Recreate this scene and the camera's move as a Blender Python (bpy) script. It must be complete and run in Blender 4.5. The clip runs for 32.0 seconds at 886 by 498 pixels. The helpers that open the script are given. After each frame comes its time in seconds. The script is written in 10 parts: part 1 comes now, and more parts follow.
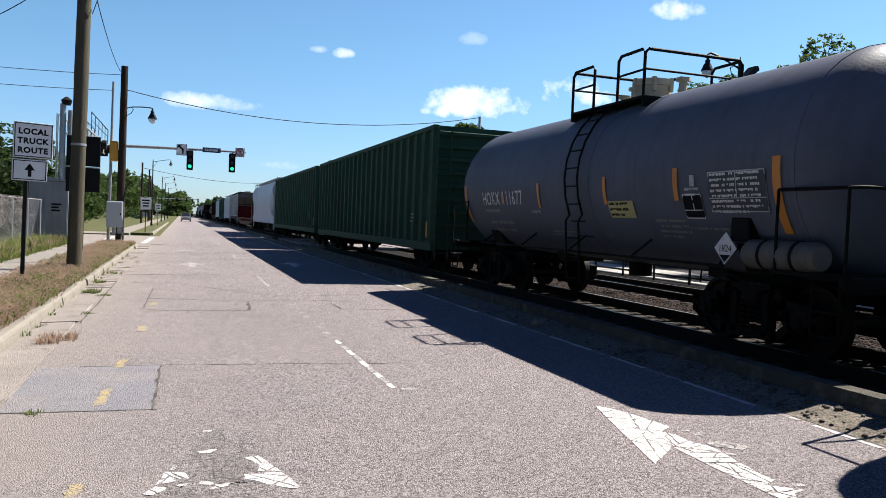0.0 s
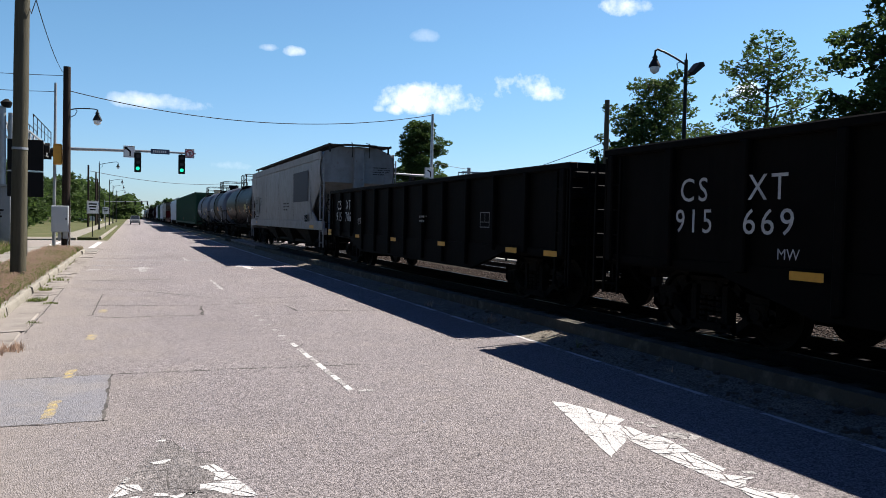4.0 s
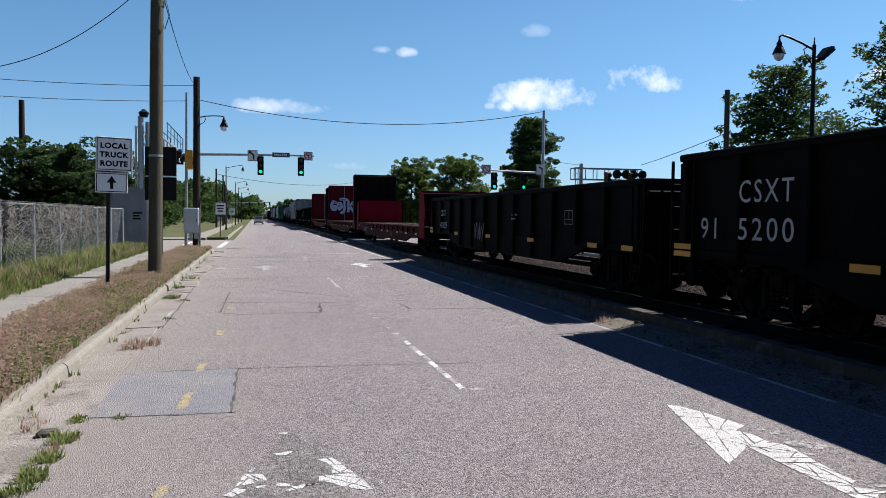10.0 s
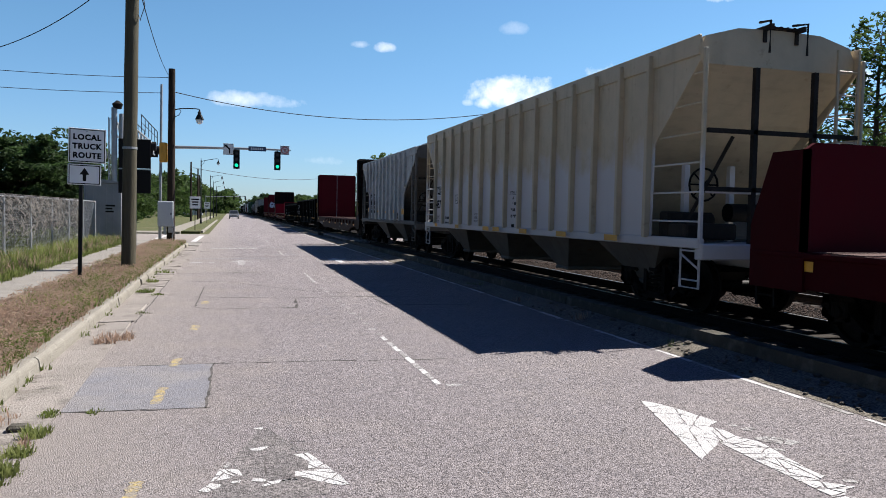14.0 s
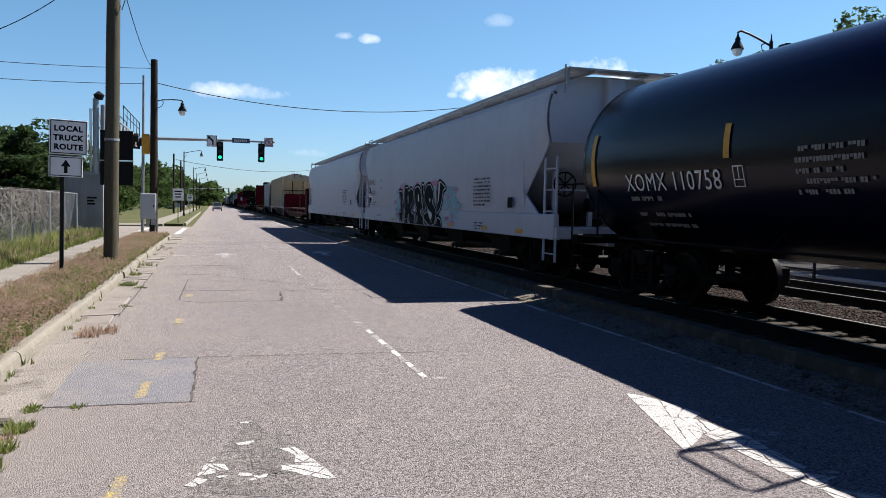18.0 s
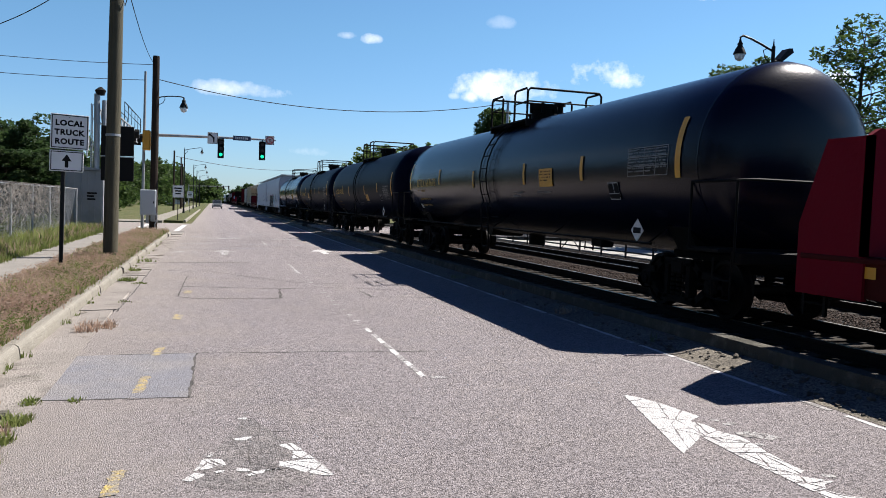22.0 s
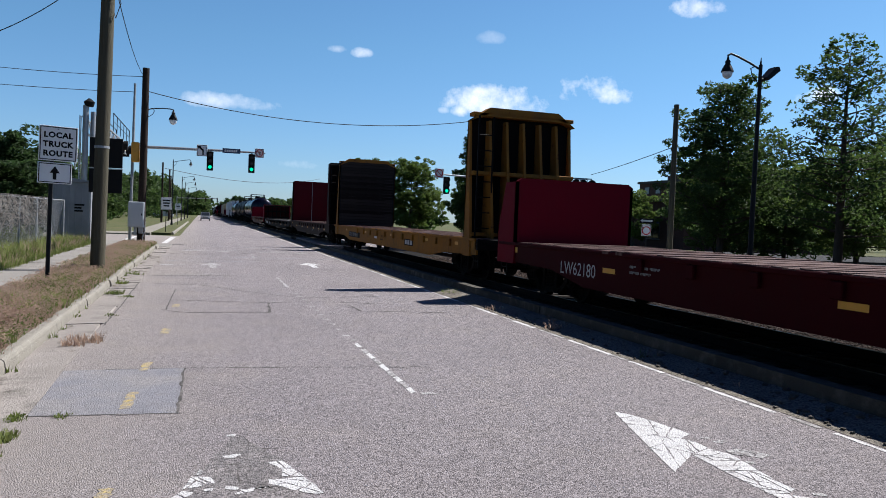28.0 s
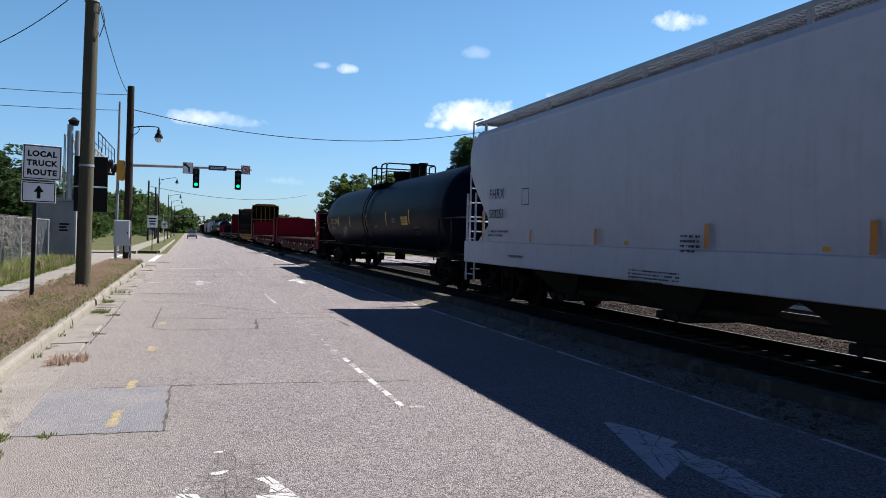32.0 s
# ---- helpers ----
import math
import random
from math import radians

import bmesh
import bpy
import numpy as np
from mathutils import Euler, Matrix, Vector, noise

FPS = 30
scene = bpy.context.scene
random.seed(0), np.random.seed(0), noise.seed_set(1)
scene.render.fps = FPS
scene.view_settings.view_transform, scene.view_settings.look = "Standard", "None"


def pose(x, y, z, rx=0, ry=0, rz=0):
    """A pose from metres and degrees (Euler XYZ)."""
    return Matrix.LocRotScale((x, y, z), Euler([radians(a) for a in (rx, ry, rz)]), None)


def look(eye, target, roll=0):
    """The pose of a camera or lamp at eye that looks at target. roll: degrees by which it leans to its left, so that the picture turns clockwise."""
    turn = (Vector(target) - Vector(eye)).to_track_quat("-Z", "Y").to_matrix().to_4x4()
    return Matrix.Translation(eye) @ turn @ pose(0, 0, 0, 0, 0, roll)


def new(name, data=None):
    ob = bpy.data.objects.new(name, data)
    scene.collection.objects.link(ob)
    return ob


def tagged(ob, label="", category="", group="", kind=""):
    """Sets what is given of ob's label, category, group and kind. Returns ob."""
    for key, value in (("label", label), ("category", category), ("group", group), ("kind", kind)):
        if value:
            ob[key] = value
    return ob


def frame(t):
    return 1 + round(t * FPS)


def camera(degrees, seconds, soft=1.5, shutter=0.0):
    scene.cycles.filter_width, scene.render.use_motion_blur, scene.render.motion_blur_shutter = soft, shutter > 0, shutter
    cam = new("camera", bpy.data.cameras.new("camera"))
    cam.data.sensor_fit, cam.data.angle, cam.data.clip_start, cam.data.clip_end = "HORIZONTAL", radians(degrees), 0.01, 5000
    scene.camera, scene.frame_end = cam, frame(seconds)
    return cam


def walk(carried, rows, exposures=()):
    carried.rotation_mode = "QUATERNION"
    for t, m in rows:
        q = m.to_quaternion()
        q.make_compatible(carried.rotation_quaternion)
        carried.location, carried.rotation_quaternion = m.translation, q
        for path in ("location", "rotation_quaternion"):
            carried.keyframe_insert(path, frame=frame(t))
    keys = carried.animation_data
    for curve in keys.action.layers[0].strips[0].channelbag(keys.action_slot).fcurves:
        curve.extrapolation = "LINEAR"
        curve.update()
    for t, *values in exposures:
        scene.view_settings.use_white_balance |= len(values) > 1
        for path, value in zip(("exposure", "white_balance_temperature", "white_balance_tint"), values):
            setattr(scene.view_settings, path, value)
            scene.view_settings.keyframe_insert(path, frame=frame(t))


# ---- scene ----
cam = camera(60.72, 32.0, soft=0.9)


def aim(x, y, z, yaw, pitch, lean):
    a, b = radians(yaw), radians(pitch)
    way = Vector((-math.sin(a) * math.cos(b), math.cos(a) * math.cos(b), math.sin(b)))
    return look((x, y, z), Vector((x, y, z)) + way, lean)


PATH = [  # seconds, x, y, z, yaw, pitch, lean
    (0.0, 0.009, 0.043, 1.729, -19.11, -1.94, 2.37),
    (0.5, 0.007, 0.046, 1.724, -19.74, -1.59, 2.28),
    (1.0, 0.01, 0.049, 1.727, -19.43, -1.96, 2.26),
    (1.5, 0.018, 0.064, 1.73, -18.64, -2.21, 2.13),
    (2.0, 0.038, 0.099, 1.727, -17.2, -3.38, 1.85),
    (2.5, 0.055, 0.09, 1.729, -17.71, -3.15, 1.64),
    (3.0, 0.017, 0.042, 1.739, -17.92, -2.88, 2.5),
    (3.5, 0.077, 0.035, 1.728, -17.4, -2.45, 1.13),
    (4.0, 0.021, 0.037, 1.756, -22.44, -2.04, 1.22),
    (4.5, 0.03, 0.05, 1.755, -22.82, -2.12, 1.94),
    (6.5, 0.023, 0.025, 1.762, -23.84, -0.28, 0.71),
    (7.0, 0.024, -0.024, 1.79, -22.65, -0.88, 0.56),
    (7.5, 0.013, -0.043, 1.806, -22.02, -1.02, 0.81),
    (8.0, -0.015, -0.042, 1.815, -19.88, -2.0, 1.11),
    (8.5, 0.001, -0.047, 1.795, -14.94, -1.54, 1.27),
    (9.0, 0.002, -0.01, 1.813, -15.11, -2.14, 1.41),
    (9.5, 0.004, -0.041, 1.79, -13.79, -2.46, 1.22),
    (10.0, 0.024, -0.02, 1.791, -13.97, -2.39, 0.55),
    (10.5, 0.016, -0.013, 1.798, -15.0, -1.85, 0.74),
    (11.0, 0.006, -0.032, 1.786, -15.88, -2.03, 0.52),
    (11.5, 0.003, -0.031, 1.782, -16.03, -1.7, 0.75),
    (12.0, 0.021, -0.007, 1.806, -14.92, -2.72, 0.74),
    (12.5, 0.009, -0.007, 1.791, -15.37, -3.02, 0.87),
    (13.0, 0.019, -0.007, 1.789, -15.98, -3.29, 0.72),
    (13.5, 0.013, -0.021, 1.789, -15.98, -2.61, 0.99),
    (15.5, -0.007, -0.028, 1.783, -15.41, -2.96, 1.18),
    (16.0, -0.018, -0.013, 1.781, -15.94, -2.9, 1.34),
    (16.5, -0.012, -0.02, 1.78, -14.36, -3.83, 0.86),
    (17.0, 0.003, -0.022, 1.781, -14.13, -3.89, 0.69),
    (17.5, 0.008, -0.017, 1.791, -15.99, -3.7, 1.23),
    (18.0, -0.005, -0.016, 1.796, -16.93, -3.19, 1.23),
    (18.5, -0.0, -0.023, 1.782, -17.17, -2.33, 1.07),
    (19.0, -0.012, -0.023, 1.789, -16.91, -2.57, 1.28),
    (19.5, -0.015, -0.016, 1.784, -16.67, -3.05, 1.67),
    (20.0, -0.012, -0.023, 1.782, -16.69, -2.82, 1.59),
    (20.5, -0.022, -0.021, 1.783, -16.73, -3.09, 1.79),
    (21.0, -0.014, -0.023, 1.783, -16.82, -2.89, 1.81),
    (21.5, -0.024, -0.018, 1.787, -16.75, -2.89, 2.0),
    (22.0, -0.016, -0.016, 1.779, -16.99, -3.12, 2.07),
    (22.5, -0.014, -0.012, 1.781, -17.3, -2.96, 2.25),
    (23.0, -0.003, -0.0, 1.79, -17.2, -3.5, 2.08),
    (23.5, -0.013, -0.013, 1.772, -17.02, -3.24, 1.64),
    (24.0, -0.027, -0.006, 1.777, -16.94, -3.67, 1.98),
    (24.5, -0.02, -0.007, 1.784, -16.84, -2.86, 1.98),
    (26.5, -0.039, -0.015, 1.784, -16.62, -2.62, 1.85),
    (27.0, -0.042, -0.006, 1.776, -16.04, -2.41, 1.87),
    (27.5, -0.023, -0.01, 1.782, -17.24, -2.46, 1.86),
    (28.0, -0.038, -0.003, 1.8, -17.8, -2.06, 2.43),
    (28.5, -0.018, -0.006, 1.786, -18.21, -2.27, 2.0),
    (29.0, -0.018, -0.005, 1.792, -17.82, -1.67, 1.37),
    (29.5, 0.011, 0.008, 1.777, -18.32, -1.89, 0.96),
    (30.0, -0.024, 0.015, 1.793, -19.37, -1.94, 1.6),
    (30.5, -0.014, 0.014, 1.769, -19.34, -2.07, 1.39),
    (31.0, -0.007, 0.027, 1.809, -20.2, -1.18, 1.29),
    (31.5, -0.011, 0.012, 1.805, -19.87, -1.28, 1.25),
    (32.0, -0.022, -0.015, 1.781, -18.65, -0.94, 1.6),
]
EXPOSURE = [  # seconds, stops, kelvin, tint
    (0, 1.30, 6550, 10), (3, 1.20, 6500, 10), (5.5, 1.15, 6450, 10), (7, 1.15, 6450, 10), (9, 0.95, 6150, 10), (12, 0.93, 6150, 10), (13, 1.07, 6300, 10), (16, 1.08, 6200, 10),
    (17, 1.10, 6400, 10), (19, 1.15, 6450, 10), (21, 1.15, 6450, 10), (22, 1.13, 6350, 10), (24, 0.90, 6100, 10), (27, 0.88, 6050, 10), (29.5, 0.88, 6000, 10), (31, 0.95, 6250, 10), (32, 1.1, 6250, 10)]
walk(cam, [(t, aim(*row)) for t, *row in PATH], EXPOSURE)

# ---- light ----
SUN_WAY = Vector((0.835, 0.235, 1.0)).normalized()       # towards the sun
SKY_STRENGTH, SUN_STRENGTH = 0.05, 5.0

world = bpy.data.worlds.new("world")
scene.world = world
world.use_nodes = True
wn, wl = world.node_tree.nodes, world.node_tree.links
wn.clear()
w_out = wn.new("ShaderNodeOutputWorld")
w_bg = wn.new("ShaderNodeBackground")
sky = wn.new("ShaderNodeTexSky")
sky.sky_type = "NISHITA"
sky.sun_disc = False
sky.sun_elevation = math.asin(SUN_WAY.z)
sky.sun_rotation = math.atan2(SUN_WAY.x, SUN_WAY.y)
sky.air_density, sky.dust_density, sky.ozone_density = 1.0, 0.3, 2.0
w_bg.inputs["Strength"].default_value = SKY_STRENGTH
wl.new(w_bg.outputs[0], w_out.inputs[0])


def wmath(op, a, b=None, clamp=False):
    n = wn.new("ShaderNodeMath")
    n.operation, n.use_clamp = op, clamp
    for i, v in enumerate((a, b)):
        if v is None:
            continue
        if isinstance(v, (int, float)):
            n.inputs[i].default_value = v
        else:
            wl.new(v, n.inputs[i])
    return n.outputs[0]


# Fair-weather clouds low in the sky: yaw (to the right of the street), height, half width, half height, in degrees.
CLOUDS = [(1.5, 7.9, 3.3, 0.62, 0.55), (21.6, 9.0, 3.9, 1.2, 1.0), (18.6, 8.3, 0.7, 0.5, 0.9), (20.6, 9.7, 1.6, 0.8, 1.0), (28.4, 9.8, 3.3, 1.2, 1.0), (27.4, 10.2, 1.9, 1.0, 1.0), (29.8, 9.7, 1.9, 0.9, 1.0), (11.0, 12.1, 0.75, 0.40, 0.6),
          (20.8, 13.6, 1.0, 0.5, 0.22), (35.5, 15.6, 2.2, 0.8, 0.9), (43.5, 9.4, 1.7, 0.75, 0.9), (17.4, 8.3, 0.45, 0.28, 0.4), (6.4, 3.7, 1.8, 0.4, 0.3), (9.3, 12.3, 0.8, 0.3, 0.35),
          (-25.0, 12.0, 6.0, 1.5, 0.8), (75.0, 14.0, 6.0, 2.0, 0.9), (110.0, 20.0, 8.0, 3.0, 0.8), (150.0, 12.0, 7.0, 2.0, 0.8), (-70.0, 18.0, 8.0, 2.4, 0.8), (-120.0, 11.0, 6.0, 1.6, 0.9)]
w_co = wn.new("ShaderNodeTexCoord")
w_noise = wn.new("ShaderNodeTexNoise")
w_noise.inputs["Scale"].default_value, w_noise.inputs["Detail"].default_value, w_noise.inputs["Roughness"].default_value = 26.0, 7.0, 0.62
wl.new(w_co.outputs["Generated"], w_noise.inputs["Vector"])
w_noise2 = wn.new("ShaderNodeTexNoise")
w_noise2.inputs["Scale"].default_value, w_noise2.inputs["Detail"].default_value = 9.0, 4.0
wl.new(w_co.outputs["Generated"], w_noise2.inputs["Vector"])
w_norm = wn.new("ShaderNodeVectorMath")
w_norm.operation = "NORMALIZE"
wl.new(w_co.outputs["Generated"], w_norm.inputs[0])
cover, shade = None, None
for yaw, high, half_w, half_h, amount in CLOUDS:
    a, b = radians(yaw), radians(high)
    across = (math.cos(a), -math.sin(a), 0.0)
    above = (-math.sin(a) * math.sin(b), -math.cos(a) * math.sin(b), math.cos(b))
    ahead = (math.sin(a) * math.cos(b), math.cos(a) * math.cos(b), math.sin(b))
    uvw = []
    for v in (across, above, ahead):
        d = wn.new("ShaderNodeVectorMath")
        d.operation = "DOT_PRODUCT"
        d.inputs[1].default_value = v
        wl.new(w_norm.outputs[0], d.inputs[0])
        uvw.append(d.outputs["Value"])
    u = wmath("DIVIDE", uvw[0], math.sin(radians(half_w)))
    v = wmath("DIVIDE", uvw[1], math.sin(radians(half_h)))
    below = wmath("MULTIPLY", wmath("MINIMUM", v, 0.0), 0.75)   # a flatter underside
    r2 = wmath("ADD", wmath("MULTIPLY", u, u), wmath("ADD", wmath("MULTIPLY", v, v), wmath("MULTIPLY", below, below)))
    body = wmath("SUBTRACT", 1.0, r2)
    body = wmath("ADD", body, wmath("MULTIPLY", wmath("SUBTRACT", w_noise.outputs["Fac"], 0.5), 4.4))
    body = wmath("ADD", body, wmath("MULTIPLY", wmath("SUBTRACT", w_noise2.outputs["Fac"], 0.5), 2.6))
    body = wmath("MULTIPLY", wmath("MULTIPLY", body, 0.6, True), wmath("GREATER_THAN", uvw[2], 0.0))
    body = wmath("MULTIPLY", body, amount)
    cover = body if cover is None else wmath("MAXIMUM", cover, body)
w_ramp = wn.new("ShaderNodeValToRGB")
w_ramp.color_ramp.elements[0].position, w_ramp.color_ramp.elements[0].color = 0.0, (0, 0, 0, 1)
w_ramp.color_ramp.elements[1].position, w_ramp.color_ramp.elements[1].color = 0.9, (1, 1, 1, 1)
wl.new(cover, w_ramp.inputs[0])
w_mix = wn.new("ShaderNodeMixRGB")
w_mix.inputs[2].default_value = (12.6, 12.8, 13.2, 1)
wl.new(w_ramp.outputs[0], w_mix.inputs[0])
w_tint = wn.new("ShaderNodeMixRGB")
w_tint.blend_type = "MULTIPLY"
w_tint.inputs[0].default_value, w_tint.inputs[2].default_value = 1.0, (0.80, 1.05, 1.23, 1)
w_up = wn.new("ShaderNodeSeparateXYZ")
wl.new(w_norm.outputs[0], w_up.inputs[0])
w_low = wn.new("ShaderNodeMapRange")        # the haze low in the sky is bluish white
w_low.inputs["From Min"].default_value, w_low.inputs["From Max"].default_value = 0.0, 0.22
wl.new(w_up.outputs[2], w_low.inputs["Value"])
w_haze = wn.new("ShaderNodeMixRGB")
w_haze.inputs[1].default_value, w_haze.inputs[2].default_value = (0.73, 0.94, 1.32, 1), (0.79, 1.09, 1.24, 1)
wl.new(w_low.outputs[0], w_haze.inputs[0])
wl.new(w_haze.outputs[0], w_tint.inputs[2])
w_high = wn.new("ShaderNodeMapRange")       # the blue deepens towards the zenith
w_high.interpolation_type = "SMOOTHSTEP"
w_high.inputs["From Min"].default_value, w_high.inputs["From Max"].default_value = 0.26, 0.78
wl.new(w_up.outputs[2], w_high.inputs["Value"])
w_blue = wn.new("ShaderNodeMixRGB")
w_blue.inputs[1].default_value, w_blue.inputs[2].default_value = (1, 1, 1, 1), (0.122, 0.172, 0.40, 1)
wl.new(w_high.outputs[0], w_blue.inputs[0])
w_deep = wn.new("ShaderNodeMixRGB")
w_deep.blend_type = "MULTIPLY"
w_deep.inputs[0].default_value = 1.0
wl.new(sky.outputs[0], w_deep.inputs[1])
wl.new(w_blue.outputs[0], w_deep.inputs[2])
wl.new(w_deep.outputs[0], w_tint.inputs[1])
wl.new(w_tint.outputs[0], w_mix.inputs[1])
wl.new(w_mix.outputs[0], w_bg.inputs["Color"])

sun = new("sun", bpy.data.lights.new("sun", "SUN"))
sun.data.energy, sun.data.angle, sun.data.color = SUN_STRENGTH, radians(0.53), (1.0, 0.94, 0.86)
sun.rotation_euler = (-SUN_WAY).to_track_quat("-Z", "Y").to_euler()
sun.location = (60, 20, 80)

# ---- mesh and material helpers ----


class Mesh:
    """Collects vertices and faces of one part."""

    def __init__(self):
        self.v, self.f = [], []

    def box(self, x0, x1, y0, y1, z0, z1, c=0.0):
        n = len(self.v)
        if c <= 0:
            self.v += [(x, y, z) for x in (x0, x1) for y in (y0, y1) for z in (z0, z1)]
            self.f += [tuple(n + i for i in q) for q in ((0, 1, 3, 2), (4, 6, 7, 5), (0, 4, 5, 1), (2, 3, 7, 6), (0, 2, 6, 4), (1, 5, 7, 3))]
            return self
        c = min(c, (x1 - x0) / 2.1, (y1 - y0) / 2.1, (z1 - z0) / 2.1)
        at = {}
        for i, (x, sx) in enumerate(((x0, 1), (x1, -1))):
            for j, (y, sy) in enumerate(((y0, 1), (y1, -1))):
                for k, (z, sz) in enumerate(((z0, 1), (z1, -1))):
                    for a in range(3):
                        p = [x + sx * c, y + sy * c, z + sz * c]
                        p[a] = (x, y, z)[a]
                        at[i, j, k, a] = len(self.v)
                        self.v.append(tuple(p))
        for s in (0, 1):
            for a, quad in ((0, [(s, 0, 0), (s, 0, 1), (s, 1, 1), (s, 1, 0)]), (1, [(0, s, 0), (1, s, 0), (1, s, 1), (0, s, 1)]),
                            (2, [(0, 0, s), (0, 1, s), (1, 1, s), (1, 0, s)])):
                q = [at[(*k, a)] for k in quad]
                self.f.append(tuple(q if s == 0 else q[::-1]))
        for a in range(3):
            b, d = (a + 1) % 3, (a + 2) % 3
            for sb in (0, 1):
                for sd in (0, 1):
                    k0, k1 = [0, 0, 0], [0, 0, 0]
                    k0[a], k1[a] = 0, 1
                    k0[b] = k1[b] = sb
                    k0[d] = k1[d] = sd
                    q = [at[(*k0, b)], at[(*k1, b)], at[(*k1, d)], at[(*k0, d)]]
                    self.f.append(tuple(q if (sb + sd) % 2 == 0 else q[::-1]))
        for i in (0, 1):
            for j in (0, 1):
                for k in (0, 1):
                    q = [at[i, j, k, 0], at[i, j, k, 1], at[i, j, k, 2]]
                    self.f.append(tuple(q if (i + j + k) % 2 else q[::-1]))
        return self

    def loft(self, rings, cap=True, closed=True):
        n, m = len(self.v), len(rings[0])
        for r in rings:
            self.v += [tuple(p) for p in r]
        for a in range(len(rings) - 1):
            for b in range(m if closed else m - 1):
                c = (b + 1) % m
                self.f.append((n + a * m + b, n + a * m + c, n + (a + 1) * m + c, n + (a + 1) * m + b))
        if cap:
            self.f.append(tuple(n + b for b in range(m))[::-1])
            self.f.append(tuple(n + (len(rings) - 1) * m + b for b in range(m)))
        return self

    def cyl(self, p0, p1, r0, r1=None, n=12, cap=True):
        p0, p1 = Vector(p0), Vector(p1)
        r1 = r0 if r1 is None else r1
        d = (p1 - p0).normalized()
        a = d.orthogonal().normalized() if abs(d.z) < 0.99 else Vector((1, 0, 0))
        b = d.cross(a)
        ring = [(math.cos(2 * math.pi * i / n), math.sin(2 * math.pi * i / n)) for i in range(n)]
        return self.loft([[p + a * (r * c) + b * (r * s) for c, s in ring] for p, r in ((p0, r0), (p1, r1))], cap)

    def tube(self, pts, r, n=6):
        pts = [Vector(p) for p in pts]
        rings = []
        for i, p in enumerate(pts):
            d = (pts[min(i + 1, len(pts) - 1)] - pts[max(i - 1, 0)]).normalized()
            a = d.cross(Vector((0.13, 0.31, 0.94))).normalized()
            b = d.cross(a)
            rr = r[i] if isinstance(r, (list, tuple)) else r
            rings.append([p + a * (rr * math.cos(2 * math.pi * k / n)) + b * (rr * math.sin(2 * math.pi * k / n)) for k in range(n)])
        return self.loft(rings)

    def prism(self, outline, axis, lo, hi):
        """A flat outline of (u, v) pushed along an axis. u, v are the two other axes in order."""
        def put(u, v, w):
            p = [u, v]
            p.insert("xyz".index(axis), w)
            return tuple(p)
        return self.loft([[put(u, v, w) for u, v in outline] for w in (lo, hi)])

    def quad(self, *p):
        n = len(self.v)
        self.v += [tuple(q) for q in p]
        self.f.append(tuple(range(n, n + len(p))))
        return self

    def data(self, name, mat, smooth=0):
        me = bpy.data.meshes.new(name)
        me.from_pydata(self.v, [], self.f)
        if smooth:
            me.shade_smooth()
            me.set_sharp_from_angle(angle=radians(smooth))
        bm = bmesh.new()
        bm.from_mesh(me)
        if len(bm.faces) < 60000:
            bmesh.ops.recalc_face_normals(bm, faces=bm.faces)
        bm.to_mesh(me)
        bm.free()
        me.materials.append(mat)
        return me


def part(name, mesh, mat, parent=None, label="", smooth=0):
    me = mesh if isinstance(mesh, bpy.types.Mesh) else mesh.data(name, mat, smooth)
    ob = new(name, me)
    if parent is not None:
        ob.parent = parent
    if label:
        tagged(ob, label)
    return ob


def thing(name, m, label, category, group="", kind=""):
    ob = new(name)
    ob.empty_display_size = 0.2
    ob.matrix_basis = m
    return tagged(ob, label, category, group, kind)


def solid(name, mesh, mat, label, category="", kind="", group="", smooth=0):
    ob = new(name, mesh.data(name, mat, smooth))
    return tagged(ob, label, category, group, kind)


